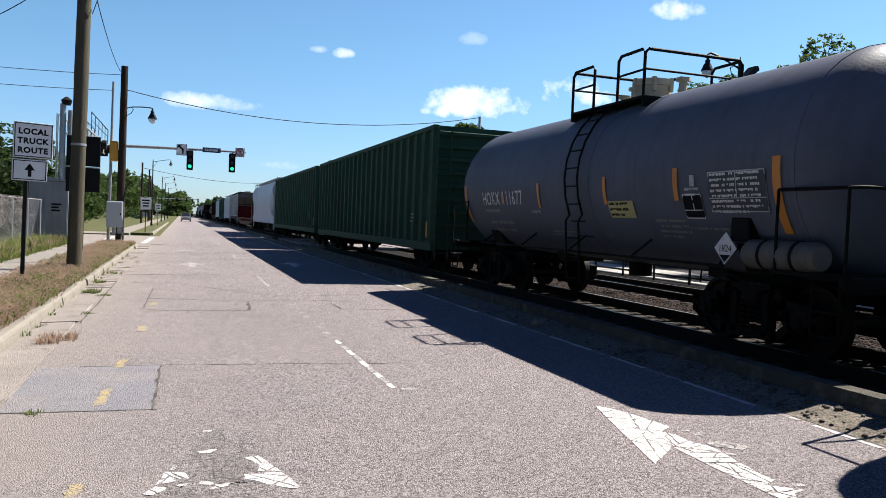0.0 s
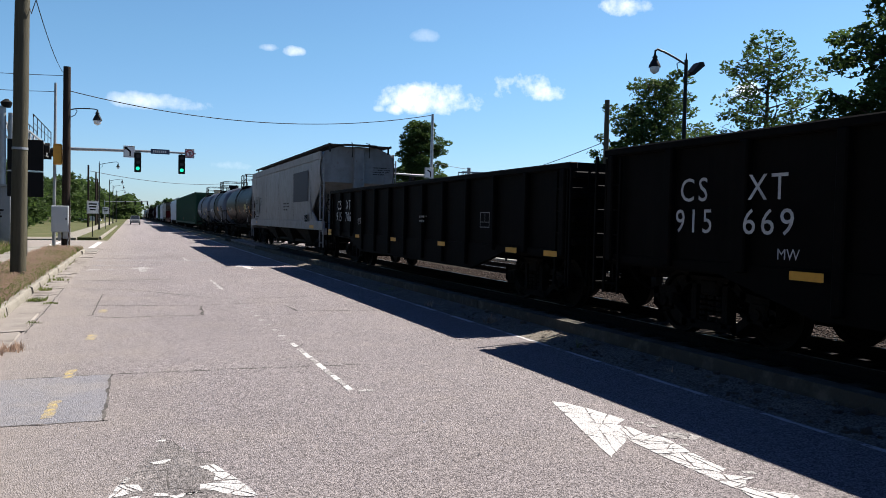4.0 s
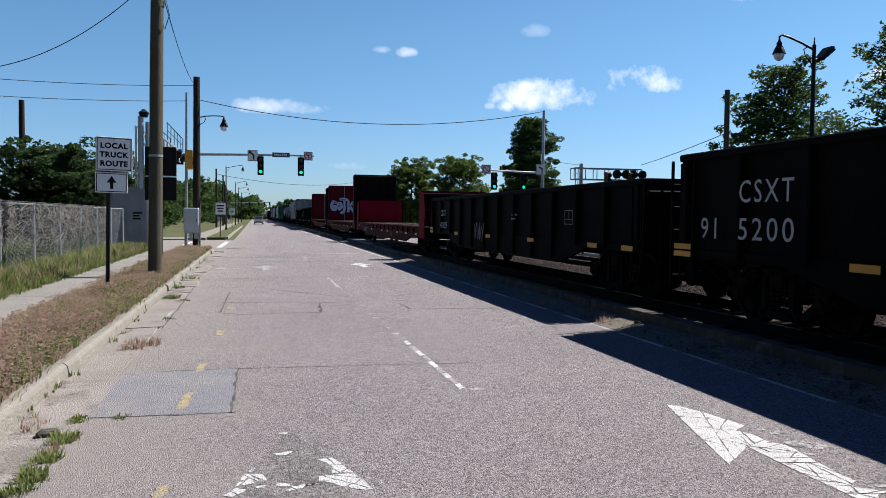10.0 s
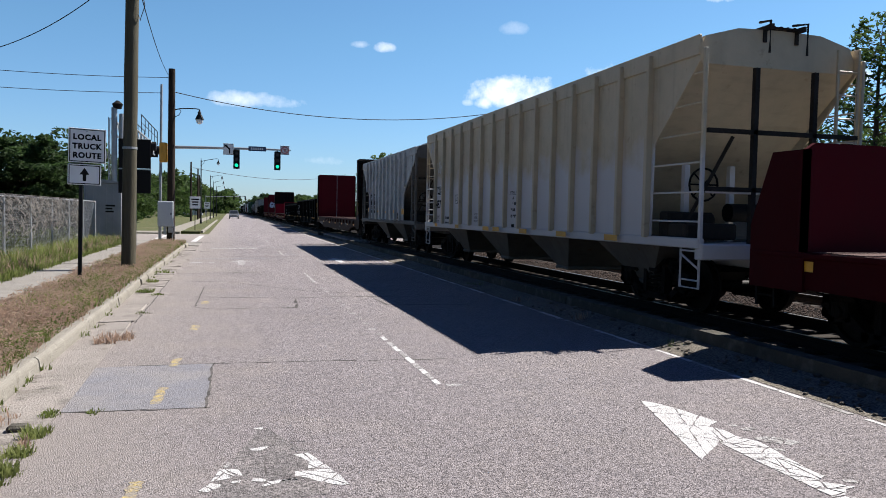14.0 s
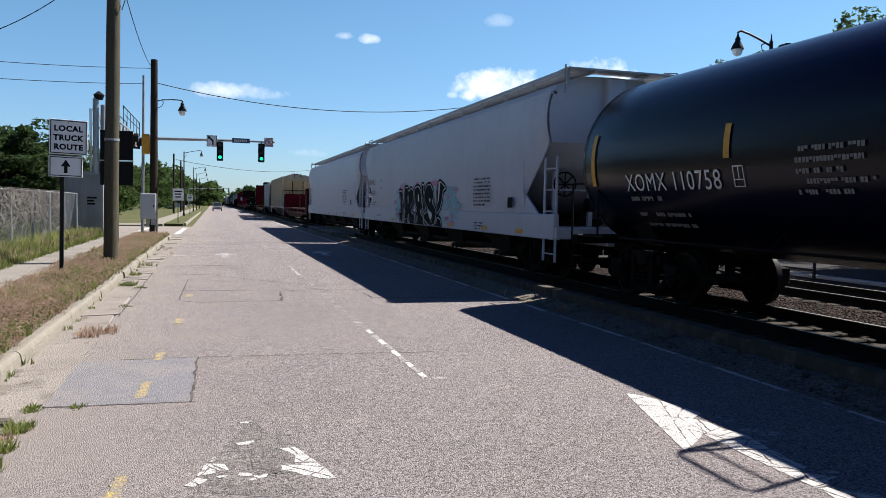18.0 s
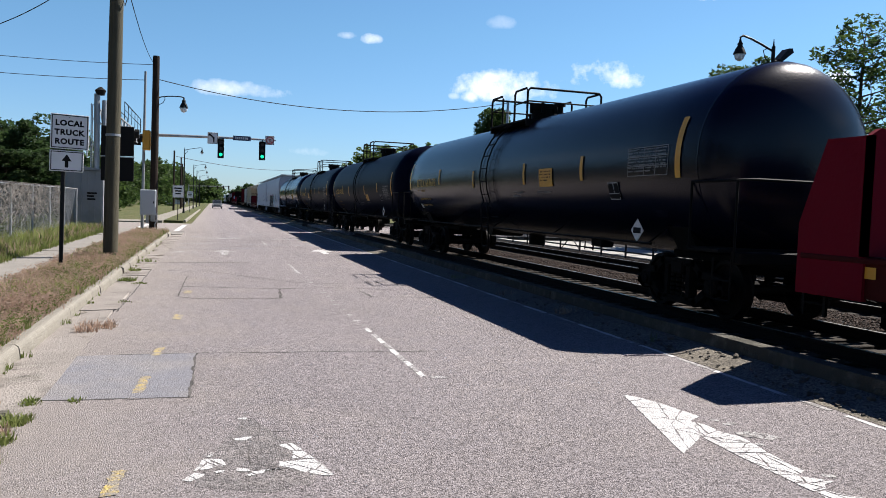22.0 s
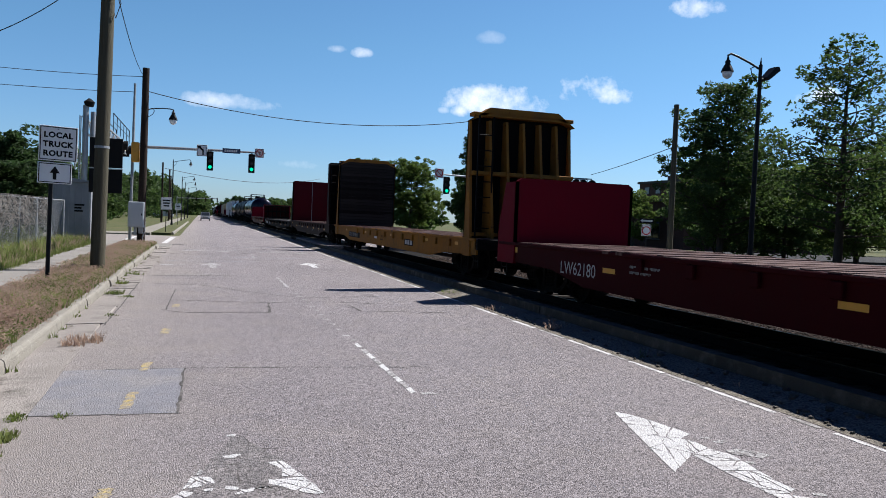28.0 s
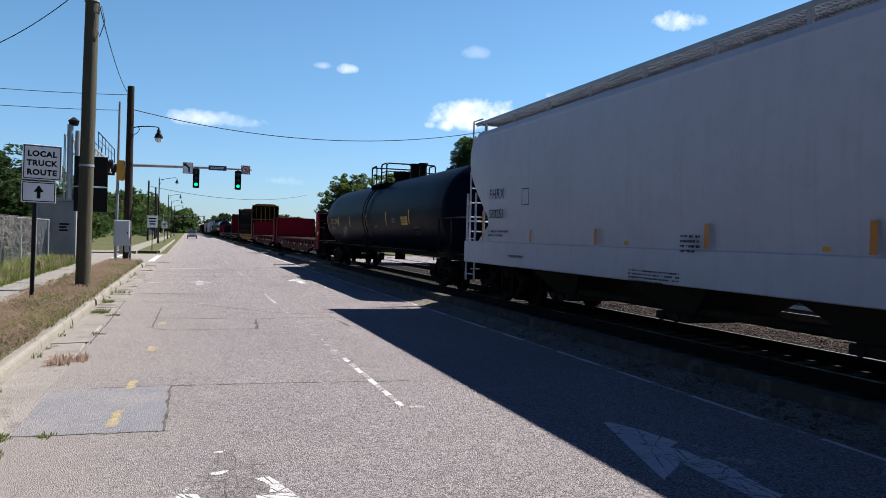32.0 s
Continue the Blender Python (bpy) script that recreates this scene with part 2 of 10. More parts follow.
def material(name, color, rough=0.6, metal=0.0, spots=(), bump=0.0, bump_scale=60.0, emit=None, spec=0.5, per_object=0.0, stretch=(1, 1, 1), grain=None):
    """spots: layers of (colour, scale, from, to, strength) that noise lays over the base colour, in metres of the object."""
    m = bpy.data.materials.new(name)
    m.use_nodes = True
    nt = m.node_tree
    b = nt.nodes["Principled BSDF"]
    b.inputs["Roughness"].default_value, b.inputs["Metallic"].default_value = rough, metal
    b.inputs["Specular IOR Level"].default_value = spec
    co = nt.nodes.new("ShaderNodeTexCoord")
    mp = nt.nodes.new("ShaderNodeMapping")
    mp.inputs["Scale"].default_value = stretch
    nt.links.new(co.outputs["Object"], mp.inputs["Vector"])
    rgb = nt.nodes.new("ShaderNodeRGB")
    rgb.outputs[0].default_value = (*color, 1)
    last = rgb.outputs[0]
    if per_object:
        info = nt.nodes.new("ShaderNodeObjectInfo")
        hsv = nt.nodes.new("ShaderNodeHueSaturation")
        mr = nt.nodes.new("ShaderNodeMapRange")
        mr.inputs["To Min"].default_value, mr.inputs["To Max"].default_value = 1 - per_object, 1 + per_object
        nt.links.new(info.outputs["Random"], mr.inputs["Value"])
        nt.links.new(mr.outputs[0], hsv.inputs["Value"])
        nt.links.new(last, hsv.inputs["Color"])
        last = hsv.outputs[0]
    for i, (c, scale, lo, hi, much) in enumerate(spots):
        nz = nt.nodes.new("ShaderNodeTexNoise")
        nz.inputs["Scale"].default_value, nz.inputs["Detail"].default_value, nz.inputs["Roughness"].default_value = scale, 6.0, 0.6
        nt.links.new(mp.outputs[0], nz.inputs["Vector"])
        mr = nt.nodes.new("ShaderNodeMapRange")
        mr.inputs["From Min"].default_value, mr.inputs["From Max"].default_value, mr.inputs["To Max"].default_value = lo, hi, much
        nt.links.new(nz.outputs["Fac"], mr.inputs["Value"])
        mix = nt.nodes.new("ShaderNodeMixRGB")
        mix.inputs[2].default_value = (*c, 1)
        nt.links.new(mr.outputs[0], mix.inputs[0])
        nt.links.new(last, mix.inputs[1])
        last = mix.outputs[0]
    if grain:       # stones in the surface: (scale, darkest, lightest)
        vo = nt.nodes.new("ShaderNodeTexVoronoi")
        vo.inputs["Scale"].default_value = grain[0]
        nt.links.new(co.outputs["Object"], vo.inputs["Vector"])
        sep = nt.nodes.new("ShaderNodeSeparateColor")
        nt.links.new(vo.outputs["Color"], sep.inputs[0])
        mr = nt.nodes.new("ShaderNodeMapRange")
        mr.inputs["To Min"].default_value, mr.inputs["To Max"].default_value = grain[1], grain[2]
        nt.links.new(sep.outputs[0], mr.inputs["Value"])
        hsv = nt.nodes.new("ShaderNodeHueSaturation")
        nt.links.new(mr.outputs[0], hsv.inputs["Value"])
        nt.links.new(last, hsv.inputs["Color"])
        last = hsv.outputs[0]
    nt.links.new(last, b.inputs["Base Color"])
    if bump:
        nz = nt.nodes.new("ShaderNodeTexNoise")
        nz.inputs["Scale"].default_value, nz.inputs["Detail"].default_value = bump_scale, 4.0
        nt.links.new(co.outputs["Object"], nz.inputs["Vector"])
        bp = nt.nodes.new("ShaderNodeBump")
        bp.inputs["Strength"].default_value, bp.inputs["Distance"].default_value = min(1.0, bump * 4), 0.02
        nt.links.new(nz.outputs["Fac"], bp.inputs["Height"])
        nt.links.new(bp.outputs[0], b.inputs["Normal"])
    if emit:
        b.inputs["Emission Color"].default_value = (*emit[:3], 1)
        b.inputs["Emission Strength"].default_value = emit[3]
    return m


def car_paint(name, color, rough=0.45, dirt=0.35, rust=0.15, metal=0.0, spec=None):
    """Weathered paint: a road film in two scales, streaks that run down, and rust in blotches."""
    lum = min(1.0, 0.12 + sum(color) / 0.6)
    grime = tuple(0.35 * c + 0.65 * g * lum for c, g in zip(color, (0.07, 0.06, 0.05)))
    m = material(name, color, rough, metal, [(grime, 0.35, 0.42, 0.75, dirt), (grime, 2.6, 0.45, 0.8, dirt), ((0.13 * lum, 0.055 * lum, 0.025 * lum), 5.5, 0.62, 0.78, rust * 3)], 0.03, 25.0, spec=spec or (0.4 if lum > 0.4 else 0.06))
    nt = m.node_tree
    b = nt.nodes["Principled BSDF"]
    co = nt.nodes.new("ShaderNodeTexCoord")
    mp = nt.nodes.new("ShaderNodeMapping")
    mp.inputs["Scale"].default_value = (1, 4.5, 0.22)
    nt.links.new(co.outputs["Object"], mp.inputs["Vector"])
    nz = nt.nodes.new("ShaderNodeTexNoise")
    nz.inputs["Scale"].default_value, nz.inputs["Detail"].default_value = 2.2, 5.0
    nt.links.new(mp.outputs[0], nz.inputs["Vector"])
    mr = nt.nodes.new("ShaderNodeMapRange")
    mr.inputs["From Min"].default_value, mr.inputs["From Max"].default_value, mr.inputs["To Max"].default_value = 0.52, 0.8, dirt * 1.1
    nt.links.new(nz.outputs["Fac"], mr.inputs["Value"])
    mix = nt.nodes.new("ShaderNodeMixRGB")
    mix.inputs[2].default_value = (*grime, 1)
    nt.links.new(mr.outputs[0], mix.inputs[0])
    nt.links.new(b.inputs["Base Color"].links[0].from_socket, mix.inputs[1])
    nt.links.new(mix.outputs[0], b.inputs["Base Color"])
    return m

# ---- materials ----
asphalt = material("asphalt", (0.205, 0.183, 0.186), 0.92, 0, [((0.160, 0.142, 0.146), 0.22, 0.45, 0.7, 0.6), ((0.240, 0.212, 0.202), 0.9, 0.5, 0.72, 0.55),
                   ((0.10, 0.09, 0.087), 13.0, 0.56, 0.70, 0.4), ((0.28, 0.25, 0.235), 19.0, 0.57, 0.70, 0.4)], 0.6, 90.0, spec=0.15, grain=(92.0, 0.36, 1.68))
# dust from the gutter lies thin over the lane's edge
nt = asphalt.node_tree
co = nt.nodes.new("ShaderNodeTexCoord")
sx = nt.nodes.new("ShaderNodeSeparateXYZ")
nt.links.new(co.outputs["Object"], sx.inputs[0])
nz = nt.nodes.new("ShaderNodeTexNoise")
nz.inputs["Scale"].default_value, nz.inputs["Detail"].default_value = 0.9, 5.0
nt.links.new(co.outputs["Object"], nz.inputs["Vector"])
ad = nt.nodes.new("ShaderNodeMath")
ad.operation = "MULTIPLY_ADD"
ad.inputs[1].default_value = -2.2
nt.links.new(nz.outputs["Fac"], ad.inputs[0])
nt.links.new(sx.outputs[0], ad.inputs[2])
mr = nt.nodes.new("ShaderNodeMapRange")
mr.inputs["From Min"].default_value, mr.inputs["From Max"].default_value, mr.inputs["To Min"].default_value, mr.inputs["To Max"].default_value = -2.9, -0.5, 0.95, 0.0
nt.links.new(ad.outputs[0], mr.inputs["Value"])
mx = nt.nodes.new("ShaderNodeMixRGB")
mx.inputs[2].default_value = (0.246, 0.218, 0.200, 1)
nt.links.new(mr.outputs[0], mx.inputs[0])
nt.links.new(nt.nodes["Principled BSDF"].inputs["Base Color"].links[0].from_socket, mx.inputs[1])
nt.links.new(mx.outputs[0], nt.nodes["Principled BSDF"].inputs["Base Color"])
asphalt_patch = material("asphalt_patch", (0.195, 0.190, 0.207), 0.88, 0, [((0.232, 0.217, 0.213), 1.1, 0.40, 0.62, 0.85), ((0.140, 0.136, 0.152), 7.0, 0.52, 0.68, 0.4), ((0.24, 0.225, 0.22), 3.5, 0.60, 0.70, 0.6)], 0.25, 80.0, spec=0.2, grain=(120.0, 0.80, 1.20))
# tree shade beyond the tracks is put into this near-black asphalt colour
asphalt_shaded = material("asphalt_shaded", (0.030, 0.029, 0.031), 0.92, 0, [((0.05, 0.048, 0.048), 0.5, 0.45, 0.7, 0.6)], 0.4, 80.0, spec=0.15, grain=(60.0, 0.5, 1.5))
concrete_bright = material("concrete_bright", (0.34, 0.33, 0.31), 0.9, 0, [((0.24, 0.23, 0.21), 1.1, 0.45, 0.7, 0.6)], 0.3, 50.0, spec=0.2)
asphalt_ghost = material("asphalt_ghost", (0.155, 0.141, 0.139), 0.9, 0, [((0.20, 0.18, 0.175), 4.0, 0.45, 0.62, 0.9)], 0.5, 90.0, spec=0.25, grain=(74.0, 0.4, 1.6))
margin_dirt = material("margin_dirt", (0.150, 0.132, 0.108), 0.95, 0, [((0.07, 0.062, 0.055), 1.5, 0.45, 0.7, 0.7), ((0.20, 0.18, 0.155), 3.0, 0.55, 0.72, 0.7)], 0.5, 50.0, spec=0.15, grain=(60.0, 0.4, 1.6))
gutter_dust = material("gutter_dust", (0.250, 0.224, 0.204), 0.95, 0, [((0.21, 0.187, 0.168), 0.9, 0.45, 0.7, 0.6), ((0.30, 0.272, 0.245), 2.4, 0.5, 0.75, 0.6), ((0.10, 0.087, 0.077), 1.3, 0.56, 0.68, 0.6), ((0.12, 0.105, 0.09), 9.0, 0.60, 0.72, 0.4)], 0.4, 60.0, spec=0.15)
crack_tar = material("crack_tar", (0.06, 0.055, 0.052), 0.9, 0, [((0.15, 0.135, 0.125), 4.0, 0.48, 0.66, 0.7)], 0.2, 40.0, spec=0.2)
concrete = material("concrete", (0.2244, 0.2079, 0.1881), 0.9, 0, [((0.1782, 0.165, 0.1485), 0.8, 0.45, 0.7, 0.6), ((0.2772, 0.264, 0.2442), 3.0, 0.5, 0.75, 0.5), ((0.099, 0.0891, 0.0759), 9.0, 0.6, 0.75, 0.5)], 0.3, 60.0, spec=0.25)
concrete_pale = material("concrete_pale", (0.225, 0.207, 0.176), 0.9, 0, [((0.18, 0.165, 0.14), 1.2, 0.45, 0.7, 0.6), ((0.12, 0.105, 0.085), 5.0, 0.56, 0.72, 0.7), ((0.33, 0.31, 0.27), 9.0, 0.56, 0.7, 0.5)], 0.5, 40.0, spec=0.2)
# base darkened to hold the train's shadow; the pale blotches are the wall's own
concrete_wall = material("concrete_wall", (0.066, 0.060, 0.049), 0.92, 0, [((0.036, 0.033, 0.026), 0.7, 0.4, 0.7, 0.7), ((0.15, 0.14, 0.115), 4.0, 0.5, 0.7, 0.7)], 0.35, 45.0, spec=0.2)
silt_dark = material("silt_dark", (0.255, 0.229, 0.207), 0.95, 0, [((0.16, 0.142, 0.126), 2.2, 0.46, 0.60, 0.8), ((0.075, 0.066, 0.059), 3.4, 0.55, 0.66, 0.75), ((0.24, 0.215, 0.19), 16.0, 0.56, 0.66, 0.6)], 0.3, 40.0, spec=0.15)
dirt_dark = material("dirt_dark", (0.12, 0.105, 0.088), 0.95, 0, [((0.20, 0.176, 0.15), 7.0, 0.42, 0.6, 0.95)], 0.3, 40.0, spec=0.2)
road_paint = material("road_paint", (0.52, 0.505, 0.50), 0.8, 0, [((0.34, 0.32, 0.315), 2.5, 0.48, 0.72, 0.7), ((0.1376, 0.129, 0.129), 9.0, 0.58, 0.64, 0.8), ((0.20, 0.19, 0.185), 70.0, 0.54, 0.66, 0.7)], 0.25, 60.0, spec=0.3)
road_paint_worn = material("road_paint_worn", (0.40, 0.385, 0.375), 0.85, 0, [((0.19, 0.172, 0.166), 6.0, 0.46, 0.6, 0.9), ((0.15, 0.14, 0.14), 34.0, 0.47, 0.6, 0.9)], 0.25, 60.0, spec=0.3)
survey_paint = material("survey_paint", (0.43, 0.31, 0.07), 0.85, 0, [((0.20, 0.178, 0.158), 12.0, 0.36, 0.58, 0.95), ((0.19, 0.17, 0.155), 45.0, 0.45, 0.6, 0.8)], 0.2, 60.0)
soil = material("soil", (0.1575, 0.1312, 0.0975), 0.95, 0, [((0.105, 0.0863, 0.0638), 1.2, 0.45, 0.7, 0.7), ((0.15, 0.1237, 0.09), 12.0, 0.5, 0.7, 0.6)], 0.5, 30.0, spec=0.2)
lawn = material("lawn", (0.070, 0.080, 0.030), 0.95, 0, [((0.12, 0.105, 0.055), 0.35, 0.42, 0.66, 0.8), ((0.040, 0.055, 0.018), 5.0, 0.5, 0.7, 0.6)], 0.6, 30.0, spec=0.15)
# near-black base holds the shade among the stones and under the cars
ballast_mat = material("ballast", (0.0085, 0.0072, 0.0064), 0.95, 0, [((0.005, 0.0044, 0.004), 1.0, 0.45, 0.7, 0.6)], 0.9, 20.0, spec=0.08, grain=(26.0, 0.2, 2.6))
stone_bits = material("stone_bits", (0.060, 0.042, 0.034), 0.95, 0, [((0.014, 0.011, 0.010), 14.0, 0.44, 0.56, 0.9), ((0.19, 0.165, 0.150), 17.0, 0.58, 0.66, 0.85)], 0.3, 60.0, spec=0.1)
gravel_tan = material("gravel_tan", (0.15, 0.132, 0.112), 0.9, 0, [((0.09, 0.08, 0.07), 9.0, 0.45, 0.7, 0.6), ((0.25, 0.23, 0.20), 20.0, 0.6, 0.75, 0.6)], 0.3, 60.0, per_object=0.4, spec=0.15)
tie_wood = material("tie_wood", (0.040, 0.034, 0.029), 0.9, 0, [((0.09, 0.078, 0.068), 4.0, 0.5, 0.75, 0.6)], 0.4, 30.0, per_object=0.2, stretch=(0.3, 4, 4), spec=0.1)
rail_steel = material("rail_steel", (0.016, 0.011, 0.009), 0.8, 0.0, [((0.008, 0.006, 0.005), 5.0, 0.45, 0.7, 0.6)], 0.1, 40.0, spec=0.1)
rail_top = material("rail_top", (0.22, 0.21, 0.20), 0.42, 1.0, [((0.3, 0.28, 0.26), 20.0, 0.5, 0.7, 0.5)])
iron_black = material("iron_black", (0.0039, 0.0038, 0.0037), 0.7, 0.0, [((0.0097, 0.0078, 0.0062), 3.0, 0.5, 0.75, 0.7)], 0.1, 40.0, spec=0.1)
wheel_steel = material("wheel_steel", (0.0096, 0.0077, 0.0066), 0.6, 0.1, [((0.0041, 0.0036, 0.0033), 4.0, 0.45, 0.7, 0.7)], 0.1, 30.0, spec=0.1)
grimy_shaded_steel = material("grimy_shaded_steel", (0.030, 0.027, 0.024), 0.85, 0.0, [((0.012, 0.010, 0.009), 2.0, 0.45, 0.7, 0.7), ((0.06, 0.045, 0.033), 7.0, 0.56, 0.75, 0.5)], 0.2, 40.0, spec=0.1)
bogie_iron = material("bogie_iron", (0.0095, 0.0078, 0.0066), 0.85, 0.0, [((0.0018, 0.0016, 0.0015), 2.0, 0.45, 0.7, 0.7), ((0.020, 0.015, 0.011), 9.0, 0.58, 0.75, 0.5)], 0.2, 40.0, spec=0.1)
galvanized = material("galvanized", (0.315, 0.33, 0.345), 0.5, 0.6, [((0.21, 0.2175, 0.225), 4.0, 0.45, 0.7, 0.6)], 0.05, 40.0)
wood_pole = material("wood_pole", (0.078, 0.072, 0.050), 0.9, 0, [((0.0462, 0.0399, 0.0273), 2.0, 0.45, 0.7, 0.7), ((0.1134, 0.105, 0.0798), 9.0, 0.55, 0.75, 0.5)], 0.5, 40.0, stretch=(6, 6, 0.35), spec=0.2)
wood_pole_dark = material("wood_pole_dark", (0.027, 0.018, 0.013), 0.9, 0, [((0.0126, 0.0086, 0.0065), 2.0, 0.45, 0.7, 0.7), ((0.0468, 0.036, 0.0288), 9.0, 0.55, 0.75, 0.5)], 0.5, 40.0, stretch=(6, 6, 0.35), spec=0.2)
sign_white = material("sign_white", (0.741, 0.741, 0.741), 0.5, 0, [((0.589, 0.5795, 0.551), 3.0, 0.5, 0.75, 0.5)])
sign_black = material("sign_black", (0.012, 0.012, 0.012), 0.8, spec=0.1)
sign_red = material("sign_red", (0.45, 0.03, 0.03), 0.5)
sign_blue = material("sign_blue", (0.03, 0.05, 0.10), 0.5)
post_dark = material("post_dark", (0.018, 0.0192, 0.0204), 0.6, 0.3, [((0.036, 0.0348, 0.033), 5.0, 0.5, 0.75, 0.5)], spec=0.1)
lamp_black = material("lamp_black", (0.014, 0.015, 0.016), 0.5, 0.0, [((0.03, 0.03, 0.03), 5.0, 0.5, 0.75, 0.5)], spec=0.1)
lamp_glass = material("lamp_glass", (0.72, 0.76, 0.80), 0.2)
signal_yellow = material("signal_yellow", (0.55, 0.26, 0.02), 0.5, 0, [((0.35, 0.17, 0.03), 5.0, 0.5, 0.75, 0.5)])
signal_bronze = material("signal_bronze", (0.075, 0.042, 0.010), 0.5, 0, [((0.03, 0.018, 0.008), 5.0, 0.5, 0.75, 0.6)])
green_lit = material("green_lit", (0.0, 0.4, 0.25), 0.4, emit=(0.02, 1.0, 0.5, 0.5))
lens_dark = material("lens_dark", (0.03, 0.012, 0.01), 0.25)
cable_black = material("cable_black", (0.012, 0.012, 0.013), 0.7)
cabinet_gray = material("cabinet_gray", (0.357, 0.3825, 0.408), 0.5, 0.2, [((0.255, 0.272, 0.289), 2.5, 0.5, 0.75, 0.5)])
shed_metal = material("shed_metal", (0.2475, 0.2625, 0.2775), 0.55, 0.2, [((0.1725, 0.1837, 0.195), 1.2, 0.45, 0.7, 0.6)])
brick_red = material("brick_red", (0.0563, 0.0229, 0.0158), 0.9, 0, [((0.0352, 0.0148, 0.0113), 0.8, 0.45, 0.7, 0.6), ((0.0774, 0.0352, 0.0264), 14.0, 0.5, 0.7, 0.5)], 0.3, 40.0, per_object=0.12)
mortar = material("mortar", (0.132, 0.102, 0.09), 0.95, 0, [((0.09, 0.066, 0.057), 2.0, 0.45, 0.7, 0.6)], 0.3, 60.0)
roof_dark = material("roof_dark", (0.0385, 0.0364, 0.035), 0.85, 0, [((0.07, 0.0665, 0.063), 1.0, 0.5, 0.75, 0.5)])
window_glass = material("window_glass", (0.02, 0.025, 0.03), 0.06, 0.0, spec=0.8)
bark = material("bark", (0.068, 0.0528, 0.04), 0.95, 0, [((0.036, 0.0288, 0.0224), 5.0, 0.45, 0.7, 0.7)], 0.8, 18.0, stretch=(3, 3, 0.5), spec=0.2)


def foliage(name, color, dark, light):
    m = material(name, color, 0.65, 0, [(dark, 0.5, 0.4, 0.7, 0.7), (light, 2.2, 0.5, 0.72, 0.7)], spec=0.25)
    nt = m.node_tree
    b = nt.nodes["Principled BSDF"]
    tr = nt.nodes.new("ShaderNodeBsdfTranslucent")
    mix = nt.nodes.new("ShaderNodeMixShader")
    mix.inputs[0].default_value = 0.55
    nt.links.new(b.inputs["Base Color"].links[0].from_socket, tr.inputs["Color"])
    nt.links.new(b.outputs[0], mix.inputs[1])
    nt.links.new(tr.outputs[0], mix.inputs[2])
    nt.links.new(mix.outputs[0], nt.nodes["Material Output"].inputs[0])
    return m


leaf_oak = foliage("leaf_oak", (0.055, 0.092, 0.025), (0.027, 0.050, 0.0135), (0.110, 0.163, 0.039))
leaf_dark = foliage("leaf_dark", (0.0390, 0.0715, 0.0234), (0.0195, 0.0390, 0.0130), (0.0715, 0.1105, 0.0312))
leaf_bright = foliage("leaf_bright", (0.1003, 0.1475, 0.0330), (0.0590, 0.0944, 0.0212), (0.1534, 0.1947, 0.0531))
weed_green = foliage("weed_green", (0.125, 0.160, 0.040), (0.070, 0.100, 0.025), (0.20, 0.215, 0.075))
weed_pale = foliage("weed_pale", (0.20, 0.23, 0.075), (0.13, 0.155, 0.045), (0.30, 0.31, 0.13))
weed_dry = foliage("weed_dry", (0.37, 0.265, 0.20), (0.27, 0.185, 0.145), (0.45, 0.37, 0.27))
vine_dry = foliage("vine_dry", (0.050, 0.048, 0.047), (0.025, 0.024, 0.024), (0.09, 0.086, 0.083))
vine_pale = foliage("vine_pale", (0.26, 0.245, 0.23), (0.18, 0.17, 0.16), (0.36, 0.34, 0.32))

# railcar paints
paint_tank_gray = car_paint("paint_tank_gray", (0.092, 0.107, 0.145), 0.55, 0.45, 0.12, spec=0.10)
# tank blacks tinted navy: the sky's blue sheen is put into the base
paint_tank_black = car_paint("paint_tank_black", (0.0020, 0.0035, 0.0130), 0.44, 0.10, 0.02, spec=0.03)
paint_tank_gloss = car_paint("paint_tank_gloss", (0.0020, 0.0030, 0.0110), 0.24, 0.08, 0.02, spec=0.22)
paint_tank_brown = car_paint("paint_tank_brown", (0.0095, 0.0038, 0.0031), 0.45, 0.35, 0.12)
paint_band_black = car_paint("paint_band_black", (0.0035, 0.0035, 0.004), 0.5, 0.3, 0.05)
paint_hopper_white = car_paint("paint_hopper_white", (0.42, 0.45, 0.53), 0.5, 0.16, 0.04)
paint_hopper_gray = car_paint("paint_hopper_gray", (0.235, 0.236, 0.243), 0.65, 0.7, 0.25)
paint_hopper_old = car_paint("paint_hopper_old", (0.42, 0.425, 0.42), 0.6, 0.75, 0.35)
paint_soiled = car_paint("paint_soiled", (0.055, 0.050, 0.044), 0.8, 0.5, 0.3)
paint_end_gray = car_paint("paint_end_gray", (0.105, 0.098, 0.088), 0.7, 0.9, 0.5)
paint_rib_old = car_paint("paint_rib_old", (0.50, 0.495, 0.48), 0.6, 0.8, 0.5)
paint_hopper_tan = car_paint("paint_hopper_tan", (0.4860, 0.4082, 0.2819), 0.6, 0.3, 0.15)
# tan paint whose lower half has weathered to a chalky white
paint_tan_faded = car_paint("paint_tan_faded", (0.4860, 0.4082, 0.2819), 0.6, 0.3, 0.15)
nt = paint_tan_faded.node_tree
co = nt.nodes.new("ShaderNodeTexCoord")
sx = nt.nodes.new("ShaderNodeSeparateXYZ")
nt.links.new(co.outputs["Object"], sx.inputs[0])
nz = nt.nodes.new("ShaderNodeTexNoise")
nz.inputs["Scale"].default_value, nz.inputs["Detail"].default_value = 1.3, 5.0
nt.links.new(co.outputs["Object"], nz.inputs["Vector"])
ad = nt.nodes.new("ShaderNodeMath")
ad.operation = "MULTIPLY_ADD"
ad.inputs[1].default_value = 1.6
